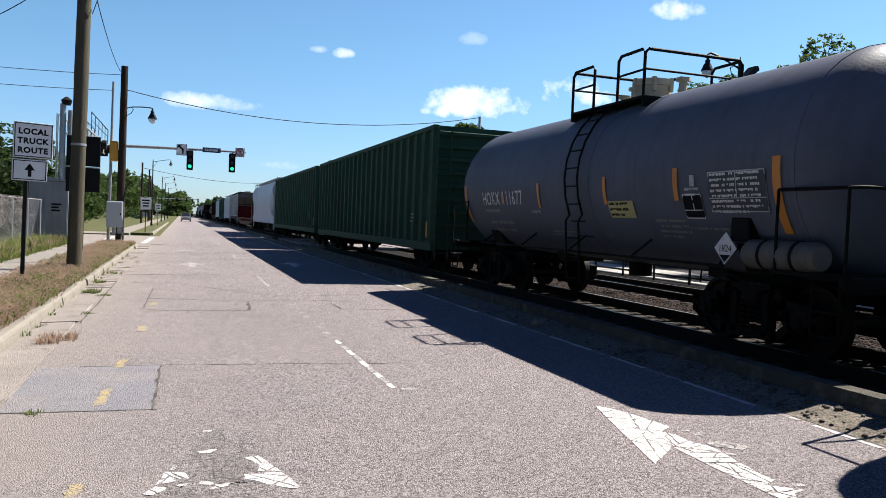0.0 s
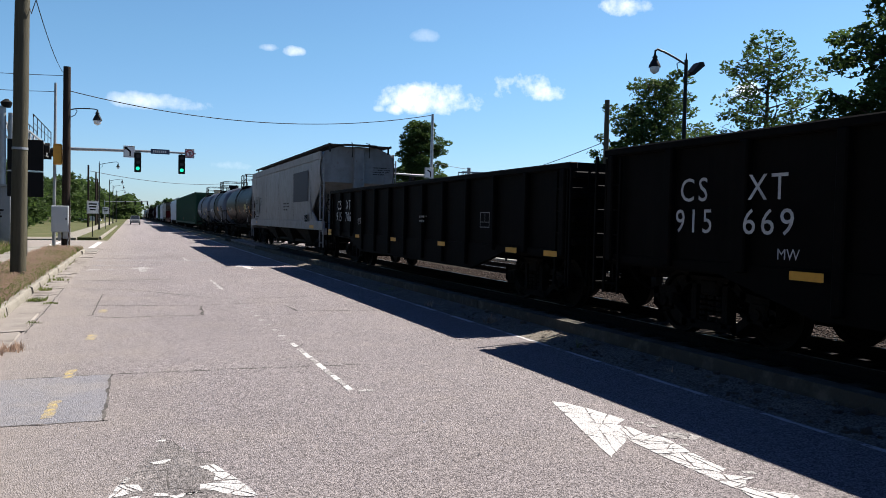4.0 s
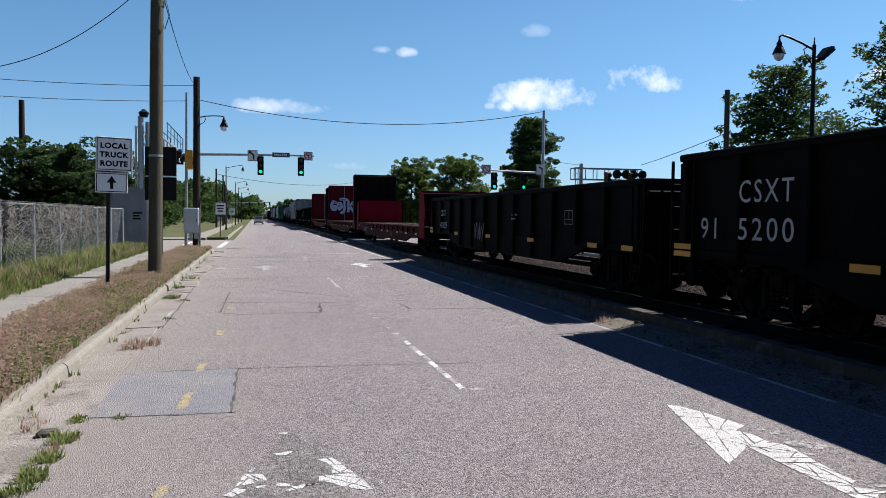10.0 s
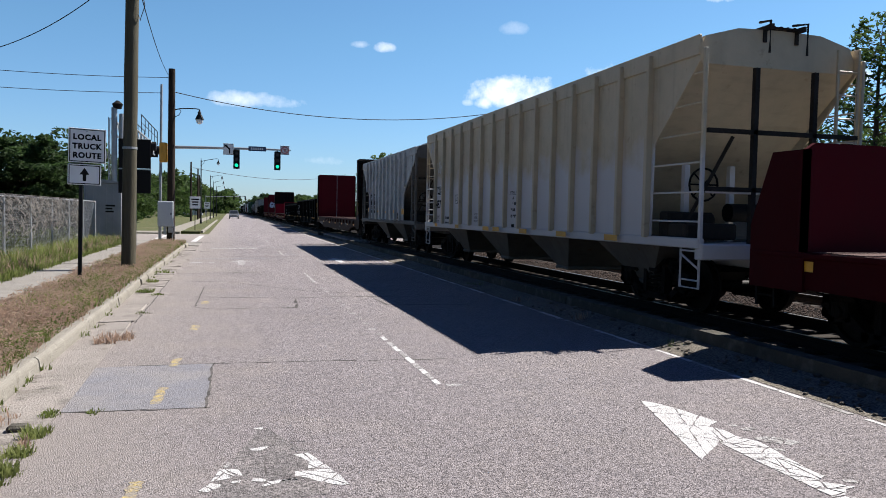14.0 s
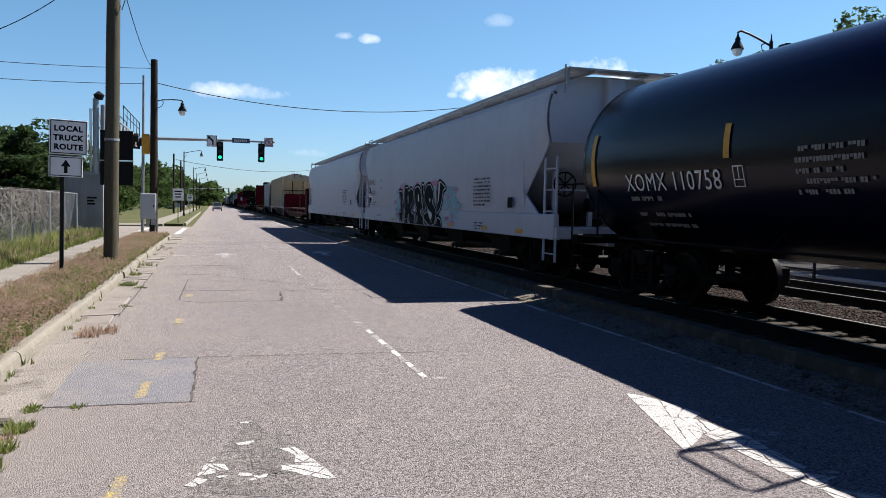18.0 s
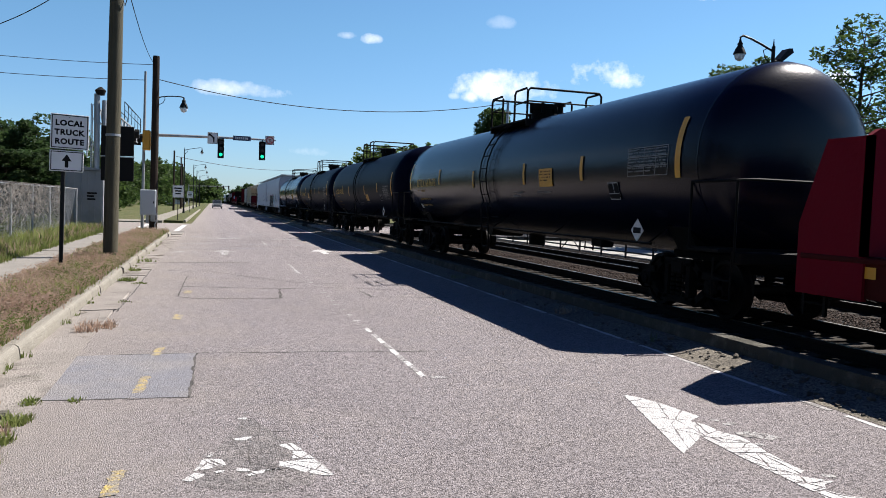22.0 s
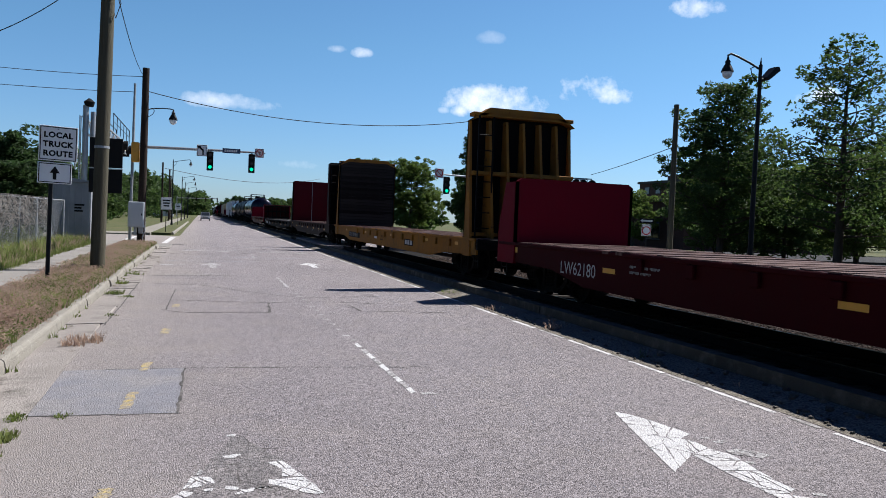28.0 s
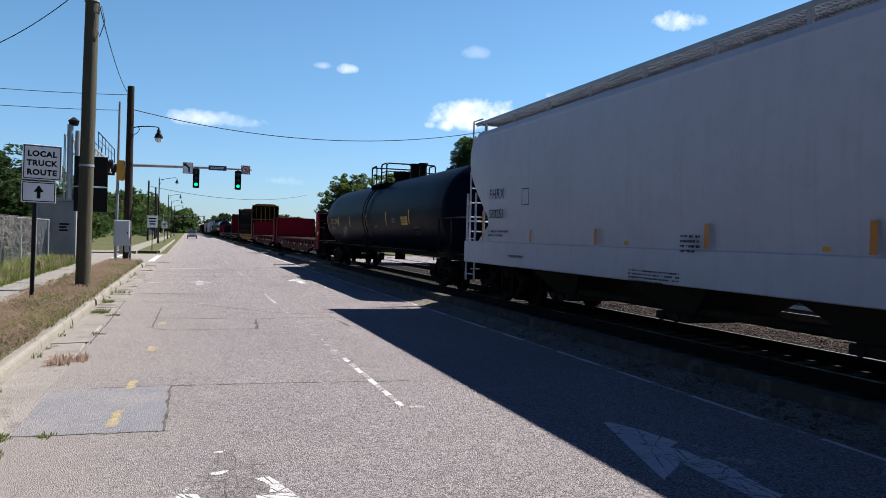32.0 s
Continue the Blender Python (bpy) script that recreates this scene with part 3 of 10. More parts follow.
nt.links.new(nz.outputs["Fac"], ad.inputs[0])
nt.links.new(sx.outputs[2], ad.inputs[2])
mr = nt.nodes.new("ShaderNodeMapRange")
mr.inputs["From Min"].default_value, mr.inputs["From Max"].default_value, mr.inputs["To Min"].default_value, mr.inputs["To Max"].default_value = 3.3, 3.75, 0.9, 0.0
nt.links.new(ad.outputs[0], mr.inputs["Value"])
mx = nt.nodes.new("ShaderNodeMixRGB")
mx.inputs[2].default_value = (0.50, 0.49, 0.50, 1)
nt.links.new(mr.outputs[0], mx.inputs[0])
nt.links.new(nt.nodes["Principled BSDF"].inputs["Base Color"].links[0].from_socket, mx.inputs[1])
nt.links.new(mx.outputs[0], nt.nodes["Principled BSDF"].inputs["Base Color"])
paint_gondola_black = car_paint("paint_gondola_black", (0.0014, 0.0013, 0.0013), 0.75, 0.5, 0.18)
paint_green = car_paint("paint_green", (0.022, 0.060, 0.038), 0.6, 0.5, 0.10)
# side reds are darkened in colour to hold the shade on the cars' sides
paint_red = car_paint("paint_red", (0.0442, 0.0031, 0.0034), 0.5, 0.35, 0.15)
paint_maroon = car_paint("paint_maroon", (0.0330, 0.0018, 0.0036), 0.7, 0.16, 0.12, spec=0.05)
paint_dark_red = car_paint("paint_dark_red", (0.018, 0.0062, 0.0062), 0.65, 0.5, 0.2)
paint_yellow_old = car_paint("paint_yellow_old", (0.27, 0.120, 0.018), 0.7, 0.55, 0.9, spec=0.06)
graffiti_pink = material("graffiti_pink", (0.42, 0.16, 0.30), 0.5, 0, [((0.30, 0.16, 0.30), 1.6, 0.5, 0.7, 0.7)])
# brighter copies of maroon and red for the bulkhead faces
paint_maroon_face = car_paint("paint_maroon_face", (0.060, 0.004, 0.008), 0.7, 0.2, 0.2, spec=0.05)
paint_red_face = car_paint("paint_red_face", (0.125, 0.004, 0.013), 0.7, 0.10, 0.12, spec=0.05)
board_weathered = material("board_weathered", (0.022, 0.019, 0.018), 0.85, 0, [((0.010, 0.009, 0.008), 1.5, 0.45, 0.65, 0.7), ((0.045, 0.040, 0.040), 3.0, 0.55, 0.72, 0.6)], 0.3, 30.0, per_object=0.6, stretch=(0.4, 3, 3), spec=0.08)
paint_boards_dark = car_paint("paint_boards_dark", (0.0072, 0.0059, 0.0059), 0.8, 0.5, 0.1)
deck_wood = material("deck_wood", (0.105, 0.062, 0.055), 0.85, 0, [((0.05, 0.03, 0.027), 1.3, 0.45, 0.62, 0.8), ((0.17, 0.115, 0.10), 3.0, 0.5, 0.7, 0.6)], 0.3, 30.0, stretch=(0.3, 5, 1), spec=0.15)
deck_wood_gray = material("deck_wood_gray", (0.11, 0.10, 0.093), 0.85, 0, [((0.035, 0.032, 0.028), 1.3, 0.45, 0.62, 0.8), ((0.20, 0.185, 0.17), 3.0, 0.5, 0.7, 0.6)], 0.3, 30.0, stretch=(0.3, 5, 1), spec=0.15)
reflector_yellow = material("reflector_yellow", (0.576, 0.288, 0.016), 0.5, 0, [((0.36, 0.176, 0.024), 6.0, 0.5, 0.75, 0.5)])
reflector_orange = material("reflector_orange", (0.504, 0.189, 0.021), 0.5, 0, [((0.315, 0.119, 0.021), 6.0, 0.5, 0.75, 0.5)])
letter_white = material("letter_white", (0.595, 0.595, 0.595), 0.6, 0, [((0.34, 0.34, 0.34), 7.0, 0.5, 0.75, 0.6)])
letter_gray = material("letter_gray", (0.1786, 0.1786, 0.1786), 0.6, 0, [((0.0893, 0.0893, 0.0893), 7.0, 0.5, 0.75, 0.6)])
letter_yellow = material("letter_yellow", (0.60, 0.336, 0.024), 0.6)
letter_yellow_dim = material("letter_yellow_dim", (0.20, 0.115, 0.015), 0.7)
letter_black = material("letter_black", (0.010, 0.010, 0.011), 0.8, spec=0.1)
panel_slate = material("panel_slate", (0.035, 0.040, 0.055), 0.7)
notice_pale = material("notice_pale", (0.40, 0.36, 0.15), 0.6, 0, [((0.28, 0.25, 0.12), 6.0, 0.5, 0.75, 0.5)])
panel_black = material("panel_black", (0.008, 0.008, 0.009), 0.8, spec=0.1)
graffiti_blue = material("graffiti_blue", (0.288, 0.344, 0.496), 0.5, 0, [((0.176, 0.208, 0.336), 5.0, 0.5, 0.7, 0.5)])
graffiti_cyan = material("graffiti_cyan", (0.16, 0.368, 0.48), 0.5, 0, [((0.36, 0.48, 0.56), 1.6, 0.5, 0.7, 0.7)])
graffiti_black = material("graffiti_black", (0.006, 0.006, 0.009), 0.8, spec=0.1)
graffiti_white = material("graffiti_white", (0.561, 0.561, 0.595), 0.5)

# ---- ground, street and track bed ----
TRACK_X, RAIL_Z, SPEED = 8.45, 0.21, 17.6
KERB_X, GUTTER_X, ROAD_R, WALL_X = -1.98, -1.45, 6.30, 6.30
CROSS_0, CROSS_1 = 42.5, 56.5          # the side street, left and right of the main one


def sheet(name, xs, ys, height, mat, label):
    m = Mesh()
    for x in xs:
        for y in ys:
            m.v.append((x, y, height(x, y)))
    n = len(ys)
    for i in range(len(xs) - 1):
        for j in range(n - 1):
            m.f.append((i * n + j, (i + 1) * n + j, (i + 1) * n + j + 1, i * n + j + 1))
    return solid(name, m, mat, label, kind="structure")


span = [-2500, -900, -300, -100, -40, -20, -10, 0, 10, 20, 40, 70, 110, 170, 260, 400, 700, 1200, 2500]
sheet("ground", span, span, lambda x, y: -0.06, lawn, "flat ground with patchy grass reaching to the horizon")

solid("road", Mesh().box(GUTTER_X, ROAD_R, -25, 900, -0.05, 0.0), asphalt, "two-lane worn gray asphalt street with exposed aggregate", kind="structure")
# concrete gutter in separate slabs, slightly uneven
rng = random.Random(3)
gutter = thing("gutter", pose(0, 0, 0), "pale concrete gutter pan with broken joints", "gutter", kind="structure")
y = -12.0
while y < CROSS_0 - 2:
    L = rng.uniform(1.8, 2.6) if y < 12.5 else rng.uniform(0.7, 1.5)
    m = Mesh()
    dz = rng.uniform(-0.002, 0.0) if y < 12.5 else rng.uniform(-0.016, 0.010)
    m.loft([[(KERB_X, yy, -0.05), (GUTTER_X + rng.uniform(-0.04, 0.06), yy, -0.05), (GUTTER_X + rng.uniform(-0.04, 0.05), yy, 0.006 + dz), (KERB_X, yy, -0.012 + dz)] for yy in (y, y + L - (0.005 if y < 12.5 else 0.03))])
    part("gutter_slab", m, gutter_dust, gutter)
    y += L
kerb = thing("kerb", pose(0, 0, 0), "weathered pale concrete kerb beside a weedy verge", "kerb", kind="structure")


def kerb_run(x0, x1, y0, y1, high, piece, mat, holder, name="kerb_stone", shift=0.012):
    y = y0
    while y < y1:
        L = min(piece, y1 - y)
        m = Mesh()
        j = rng.uniform(-shift, shift)
        out = [(x0 + j, -0.05), (x1 + j, -0.05), (x1 + j, high - 0.03), (x1 - 0.03 + j, high), (x0 + 0.02 + j, high)]
        if name == "kerb_stone":      # rounded and battered by wheels
            j *= 0.5
            out = [(x0 + j, -0.05), (x1 + 0.015 + j, -0.05), (x1 + 0.01 + j, 0.03), (x1 + j, high - 0.05), (x1 - 0.012 + j, high - 0.022), (x1 - 0.04 + j, high - 0.004), (x1 - 0.07 + j, high), (x0 + 0.02 + j, high - 0.006)]
        m.prism([(u, v) for u, v in out], "y", y + 0.006, y + L - 0.006)
        part(name, m, mat, holder)
        y += L


kerb_run(KERB_X - 0.17, KERB_X, -12, 15, 0.15, 3.0, concrete_pale, kerb)
kerb_run(KERB_X - 0.17, KERB_X, 15, CROSS_0 - 3.5, 0.14, 1.3, concrete_pale, kerb, shift=0.06)
kerb_run(KERB_X - 0.17, KERB_X, CROSS_1 + 4, 130, 0.15, 6.0, concrete_pale, kerb)
verge = solid("verge", Mesh().box(-3.5, KERB_X - 0.17, -12, CROSS_0 - 1.5, -0.05, 0.135), soil, "dusty earth verge between kerb and pavement", kind="structure")
pavement = thing("pavement", pose(0, 0, 0), "concrete pavement slabs half overgrown with weeds", "pavement", kind="structure")
y = -12.0
while y < CROSS_0 - 1.5:
    m = Mesh()
    m.box(-4.75 + rng.uniform(-0.05, 0.05), -3.5, y, y + 1.48, -0.05, 0.145 + rng.uniform(-0.01, 0.01), 0.012)
    part("paving_slab", m, concrete, pavement)
    y += 1.5
solid("lot_ground", Mesh().box(-40, -4.75, -12, CROSS_0 - 1, -0.05, 0.11), soil, "weedy lot behind the fence", kind="structure")
# beyond the side street
solid("far_lawn", Mesh().box(-30, KERB_X - 0.17, CROSS_1 + 3, 220, -0.05, 0.12), lawn, "mown lawn along the street beyond the junction", kind="structure")
solid("far_kerb", Mesh().prism([(CROSS_1 + 2.2, -0.05), (CROSS_1 + 2.2, 0.02), (CROSS_1 + 2.8, 0.115), (CROSS_1 + 3.0, 0.125), (CROSS_1 + 3.0, -0.05)], "x", -30, -4.9), concrete_pale, "sloping concrete kerb along the far lawn", kind="structure")
solid("far_pavement", Mesh().box(-4.9, -3.5, CROSS_1 + 1.5, 200, -0.05, 0.135), concrete_pale, "pale concrete pavement beyond the junction", kind="structure")
solid("side_street", Mesh().box(-60, GUTTER_X + 0.01, CROSS_0, CROSS_1, -0.05, 0.003), asphalt, "asphalt side street meeting the main street", kind="structure")
solid("level_crossing", Mesh().box(WALL_X + 0.4, 17.0, CROSS_0, CROSS_1, -0.05, 0.19), asphalt, "asphalt side street over the level crossing", kind="structure")
solid("side_street_east", Mesh().box(17.0, 90, CROSS_0, CROSS_1, -0.05, 0.18), asphalt_shaded, "dark asphalt side street beyond the level crossing", kind="structure")
solid("corner_apron", Mesh().box(-4.75, GUTTER_X, CROSS_0 - 3.5, CROSS_0, -0.05, 0.02), concrete, "concrete kerb ramp at the corner", kind="structure")
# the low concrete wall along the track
track_wall = thing("track_wall", pose(0, 0, 0), "low concrete kerb wall between street and track, darkened in colour for shade", "kerb wall", kind="structure")
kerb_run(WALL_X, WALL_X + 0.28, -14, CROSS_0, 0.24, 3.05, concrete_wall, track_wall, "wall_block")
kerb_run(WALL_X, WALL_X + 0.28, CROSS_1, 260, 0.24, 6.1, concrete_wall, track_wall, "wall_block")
solid("gravel_strip", Mesh().prism([(5.66, -0.05), (WALL_X, -0.05), (WALL_X, 0.085), (6.05, 0.06), (5.84, 0.022), (5.66, 0.003)], "y", -14, 220), margin_dirt, "dirty asphalt margin with loose gravel", kind="structure")
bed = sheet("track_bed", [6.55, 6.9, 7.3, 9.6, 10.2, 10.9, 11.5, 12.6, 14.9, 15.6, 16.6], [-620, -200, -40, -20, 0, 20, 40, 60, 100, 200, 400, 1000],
            lambda x, y: {6.55: 0.10, 6.9: 0.04, 7.3: 0.0, 9.6: 0.0, 10.2: 0.03, 10.9: 0.03, 12.6: 0.01, 14.9: 0.01}.get(x, 0.02), ballast_mat, "crushed-stone ballast under two tracks, shade put into its near-black colour")


def track(x, name, label, y0=-600, y1=1000, ties=True):
    t = thing(name, pose(x, 0, RAIL_Z - 0.17), label, "railway track", kind="structure")
    rail = [(-0.07, 0.0), (0.07, 0.0), (0.07, 0.012), (0.012, 0.03), (0.010, 0.12), (0.036, 0.13), (0.036, 0.168), (0.028, 0.172), (-0.028, 0.172), (-0.036, 0.168), (-0.036, 0.13), (-0.010, 0.12), (-0.012, 0.03), (-0.07, 0.012)]
    for s in (-1, 1):
        r = part("rail", Mesh().prism([(u + s * 0.7535, v) for u, v in rail], "y", y0, y1), rail_steel, t)
        part("rail_head", Mesh().box(s * 0.7535 - 0.027, s * 0.7535 + 0.027, y0, y1, 0.1725, 0.1745), rail_top, r, "rail head polished bright by wheels")
    if ties:
        me = Mesh().box(-1.3, 1.3, -0.115, 0.115, -0.17, 0.0, 0.015).data("sleeper", tie_wood)
        far = Mesh()
        for i in range(int((140 + 10) / 0.5)):
            yy = -8 + i * 0.5
            if i < 150:
                o = part("sleeper", me, tie_wood, t)
                o.location = (0, yy, 0)
            else:
                far.box(-1.3, 1.3, yy - 0.115, yy + 0.115, -0.17, 0.0)
        tagged(part("sleepers_far", far, tie_wood, t), kind="stuff")
    return t


track(TRACK_X, "track", "main railway track with timber sleepers under the train")
track(TRACK_X + 4.3, "track_siding", "second empty railway track with rusty rails")

# ---- markings, cracks and patches on the street ----
marks = thing("road_markings", pose(0, 0, 0), "worn white road markings on gray asphalt", "road marking", kind="structure")


def flat(points, z=0.004):
    m = Mesh()
    m.quad(*[(x, y, z) for x, y in points])
    return m


def ragged(points, z=0.004, rough=0.012, step=0.07, seed=1):
    """A flat outline whose edges are chewed by wear."""
    rng, out = random.Random(seed), []
    for (x0, y0), (x1, y1) in zip(points, points[1:] + points[:1]):
        n = max(2, int(math.hypot(x1 - x0, y1 - y0) / step))
        for i in range(n):
            f = i / n
            out.append((x0 + (x1 - x0) * f + rng.uniform(-rough, rough), y0 + (y1 - y0) * f + rng.uniform(-rough, rough)))
    return flat(out, z)


rng = random.Random(41)
y, k = -4.0, 0
while y < 240:
    L = rng.uniform(0.25, 1.3) if y < 34 else 12.0
    a, b = (5.555 + rng.uniform(-0.012, 0.012), 5.632 + rng.uniform(-0.014, 0.012)) if y < 34 else (5.555, 5.63)
    part("edge_line", ragged([(a, y), (b, y), (b, y + L), (a, y + L)], 0.004, 0.010 if y < 34 else 0.0, 0.09, k), road_paint_worn if k % 2 and y < 34 else road_paint, marks)
    y, k = y + L + (rng.choice((0.01, 0.02, 0.06, 0.18)) if y < 34 else 0.02), k + 1
for i, y in enumerate(-5.3 + 12.2 * j for j in range(16)):
    w = (2.095, 2.165)
    if i == 1:      # the near dash: a worn far end, then three whole blocks
        for a, b, mt in ((7.52, 7.75, road_paint), (7.78, 8.03, road_paint_worn), (8.06, 8.31, road_paint), (8.35, 8.64, road_paint_worn), (8.67, 9.03, road_paint), (9.07, 9.43, road_paint_worn), (9.46, 9.80, road_paint), (9.86, 10.15, road_paint_worn), (10.32, 10.62, road_paint), (10.8, 10.95, road_paint_worn)):
            part("lane_dash", ragged([(w[0], a), (w[1], a + 0.06), (w[1], b + 0.06), (w[0], b)], 0.004, 0.008, 0.06, i + int(a * 10)), mt, marks)
        part("lane_dash", ragged([(2.2, 7.46), (2.36, 7.44), (2.36, 7.54), (2.2, 7.56)], 0.003, 0.02, 0.05, 9), road_paint_worn, marks)
        for q in range(11):
            part("lane_dash", ragged([(2.05 + 0.03 * (q % 3), 11.3 + q * 0.62), (2.16, 11.3 + q * 0.62), (2.16, 11.42 + q * 0.62), (2.07, 11.45 + q * 0.62)], 0.003, 0.02, 0.05, 9 + q), road_paint_worn, marks)
    else:
        part("lane_dash", ragged([(w[0] - 0.05, y), (w[1] - 0.05, y), (w[1] - 0.05, y + 2.9), (w[0] - 0.05, y + 2.9)], 0.004, 0.025, 0.12, i), road_paint_worn, marks)

# the turn arrow in the far lane: a cracked head and a bent shaft
head = [(3.89, 6.50), (3.98, 6.39), (4.08, 6.14), (4.11, 5.95), (4.15, 5.79), (4.17, 5.67), (4.0, 5.56), (3.83, 5.17), (3.73, 5.07), (3.39, 4.78), (3.52, 5.23), (3.65, 5.69)]


def cracked(outline, n, seed, mat, gap=0.010, z=0.0045):
    """Breaks a flat outline into pieces along random lines, each piece set a little apart."""
    rng, pieces = random.Random(seed), [outline]

    def cut(poly, p, d):
        sides = ([], [])
        for (a, b) in zip(poly, poly[1:] + poly[:1]):
            da, db = (a[0] - p[0]) * -d[1] + (a[1] - p[1]) * d[0], (b[0] - p[0]) * -d[1] + (b[1] - p[1]) * d[0]
            for s, sg in ((0, 1), (1, -1)):
                if sg * da >= gap / 2:
                    sides[s].append(a)
                if (sg * da - gap / 2) * (sg * db - gap / 2) < 0:
                    f = (da - sg * gap / 2) / (da - db)
                    sides[s].append((a[0] + (b[0] - a[0]) * f, a[1] + (b[1] - a[1]) * f))
        return [s for s in sides if len(s) > 2]
    for _ in range(n):
        pieces.sort(key=lambda q: -(max(p[0] for p in q) - min(p[0] for p in q)) * (max(p[1] for p in q) - min(p[1] for p in q)))
        q = pieces.pop(0)
        c = (sum(p[0] for p in q) / len(q) + rng.uniform(-0.06, 0.06), sum(p[1] for p in q) / len(q) + rng.uniform(-0.06, 0.06))
        a = rng.uniform(0, math.pi)
        pieces += cut(q, c, (math.cos(a), math.sin(a)))
    for i, q in enumerate(pieces):
        part("paint_flake", ragged(q, z, 0.006, 0.05, seed + i), mat, marks)


cracked(head, 13, 3, road_paint, 0.008)
cracked([(3.99, 5.545), (4.06, 5.46), (4.05, 5.27), (3.82, 5.14)], 3, 4, road_paint, 0.012)
cracked([(3.805, 5.125), (4.04, 5.25), (4.13, 5.10), (4.12, 4.95), (4.07, 4.68), (3.79, 4.74)], 6, 5, road_paint, 0.012)
cracked([(3.79, 4.725), (4.07, 4.665), (4.04, 4.38), (4.05, 4.28), (3.94, 4.22), (3.79, 4.26)], 7, 6, road_paint, 0.012)
cracked([(3.79, 4.245), (3.90, 4.22), (4.09, 4.06), (3.99, 4.03), (3.92, 3.95), (3.80, 3.93)], 6, 7, road_paint, 0.014)
cracked([(3.81, 3.915), (3.90, 3.93), (3.94, 3.86), (4.11, 3.71), (4.02, 3.55), (3.98, 3.20), (3.73, 3.20), (3.77, 3.69)], 9, 9, road_paint, 0.014)
cracked([(4.16, 5.18), (4.30, 5.19), (4.39, 5.15), (4.46, 4.99), (4.33, 4.95), (4.15, 5.08)], 5, 8, road_paint_worn)
for i, (x, y) in enumerate(((4.20, 5.58), (4.24, 5.44), (4.30, 5.47), (4.13, 4.90), (4.12, 4.20))):
    part("paint_flake", ragged([(x, y), (x + 0.07, y - 0.02), (x + 0.05, y - 0.08), (x - 0.02, y - 0.04)], 0.004, 0.01, 0.04, i), road_paint_worn, marks)
# what is left of the old arrow in the near lane, on a darker tarred ghost
part("tar_ghost", ragged([(0.26, 6.42), (0.36, 6.10), (0.51, 5.75), (0.60, 5.45), (0.72, 5.00), (0.62, 4.72), (0.30, 4.60), (-0.12, 4.80), (-0.02, 5.30), (0.10, 5.75)], 0.002, 0.03, 0.1, 2), asphalt_ghost, marks, "darker tarred ghost of an old arrow")
cracked([(0.47, 5.53), (0.58, 5.56), (0.63, 5.38), (0.69, 5.19), (0.545, 5.21), (0.56, 5.36)], 4, 11, road_paint, 0.012)
cracked([(0.45, 5.17), (0.69, 5.175), (0.74, 5.03), (0.78, 4.84), (0.71, 4.84), (0.58, 4.95), (0.51, 5.04), (0.44, 5.07)], 5, 15, road_paint, 0.010)
cracked([(-0.01, 5.48), (0.03, 5.42), (0.01, 5.34), (-0.05, 5.36)], 2, 16, road_paint_worn)
cracked([(-0.05, 5.32), (0.08, 5.29), (0.10, 5.16), (-0.01, 5.11), (-0.10, 5.08)], 4, 12, road_paint, 0.012)
cracked([(-0.10, 5.05), (-0.17, 4.93), (-0.12, 4.90), (-0.07, 4.94), (-0.03, 5.01)], 2, 13, road_paint)
for i, (x, y, s) in enumerate(((0.23, 6.26, 0.045), (0.23, 5.73, 0.06), (0.19, 5.05, 0.055), (0.30, 5.00, 0.06), (0.06, 5.03, 0.045), (0.38, 5.01, 0.025), (0.24, 4.94, 0.035), (0.43, 5.02, 0.02))):
    part("paint_flake", ragged([(x - s, y), (x + s, y + s * 0.6), (x + s * 0.8, y - s * 0.5), (x - s * 0.4, y - s * 0.7)], 0.005, 0.02, 0.04, 20 + i), road_paint, marks)
# arrows further on
for x, y in ((0.38, 26.4), (3.85, 27.6)):
    cracked([(x, y + 1.5), (x + 0.42, y + 0.3), (x + 0.12, y + 0.3), (x + 0.10, y - 1.0), (x - 0.10, y - 1.0), (x - 0.12, y + 0.3), (x - 0.42, y + 0.3)], 4, int(y), road_paint_worn if x < 2 else road_paint)
for x0, x1, y in ((-1.3, -0.9, 26.2), (-0.7, -0.5, 26.3), (-0.85, 1.2, 36.0), (2.6, 4.9, 36.2)):
    part("stop_line", ragged([(x0, y), (x1, y + 0.1), (x1, y + 0.45), (x0, y + 0.35)], 0.004, 0.05, 0.2, int(y)), road_paint_worn, marks)
for i in range(2):      # the crossing lines over the side street
    part("crosswalk_line", ragged([(-4.3 + i * 2.25, 43.5), (-4.0 + i * 2.25, 43.5), (-3.9 + i * 2.25, 53.5), (-4.2 + i * 2.25, 53.5)], 0.008, 0.01, 0.3, i), road_paint, marks, "white crosswalk line")

# the square utility cut, its tarred joints and the surveyor's dashes
patch = thing("asphalt_patch", pose(0, 0, 0), "smooth bluish-gray square asphalt patch in the street", "road patch", kind="structure")
part("patch_face", ragged([(-1.42, 9.05), (-0.17, 9.07), (-0.19, 7.05), (-1.50, 7.12)], 0.0025, 0.006, 0.1, 4), asphalt_patch, patch)


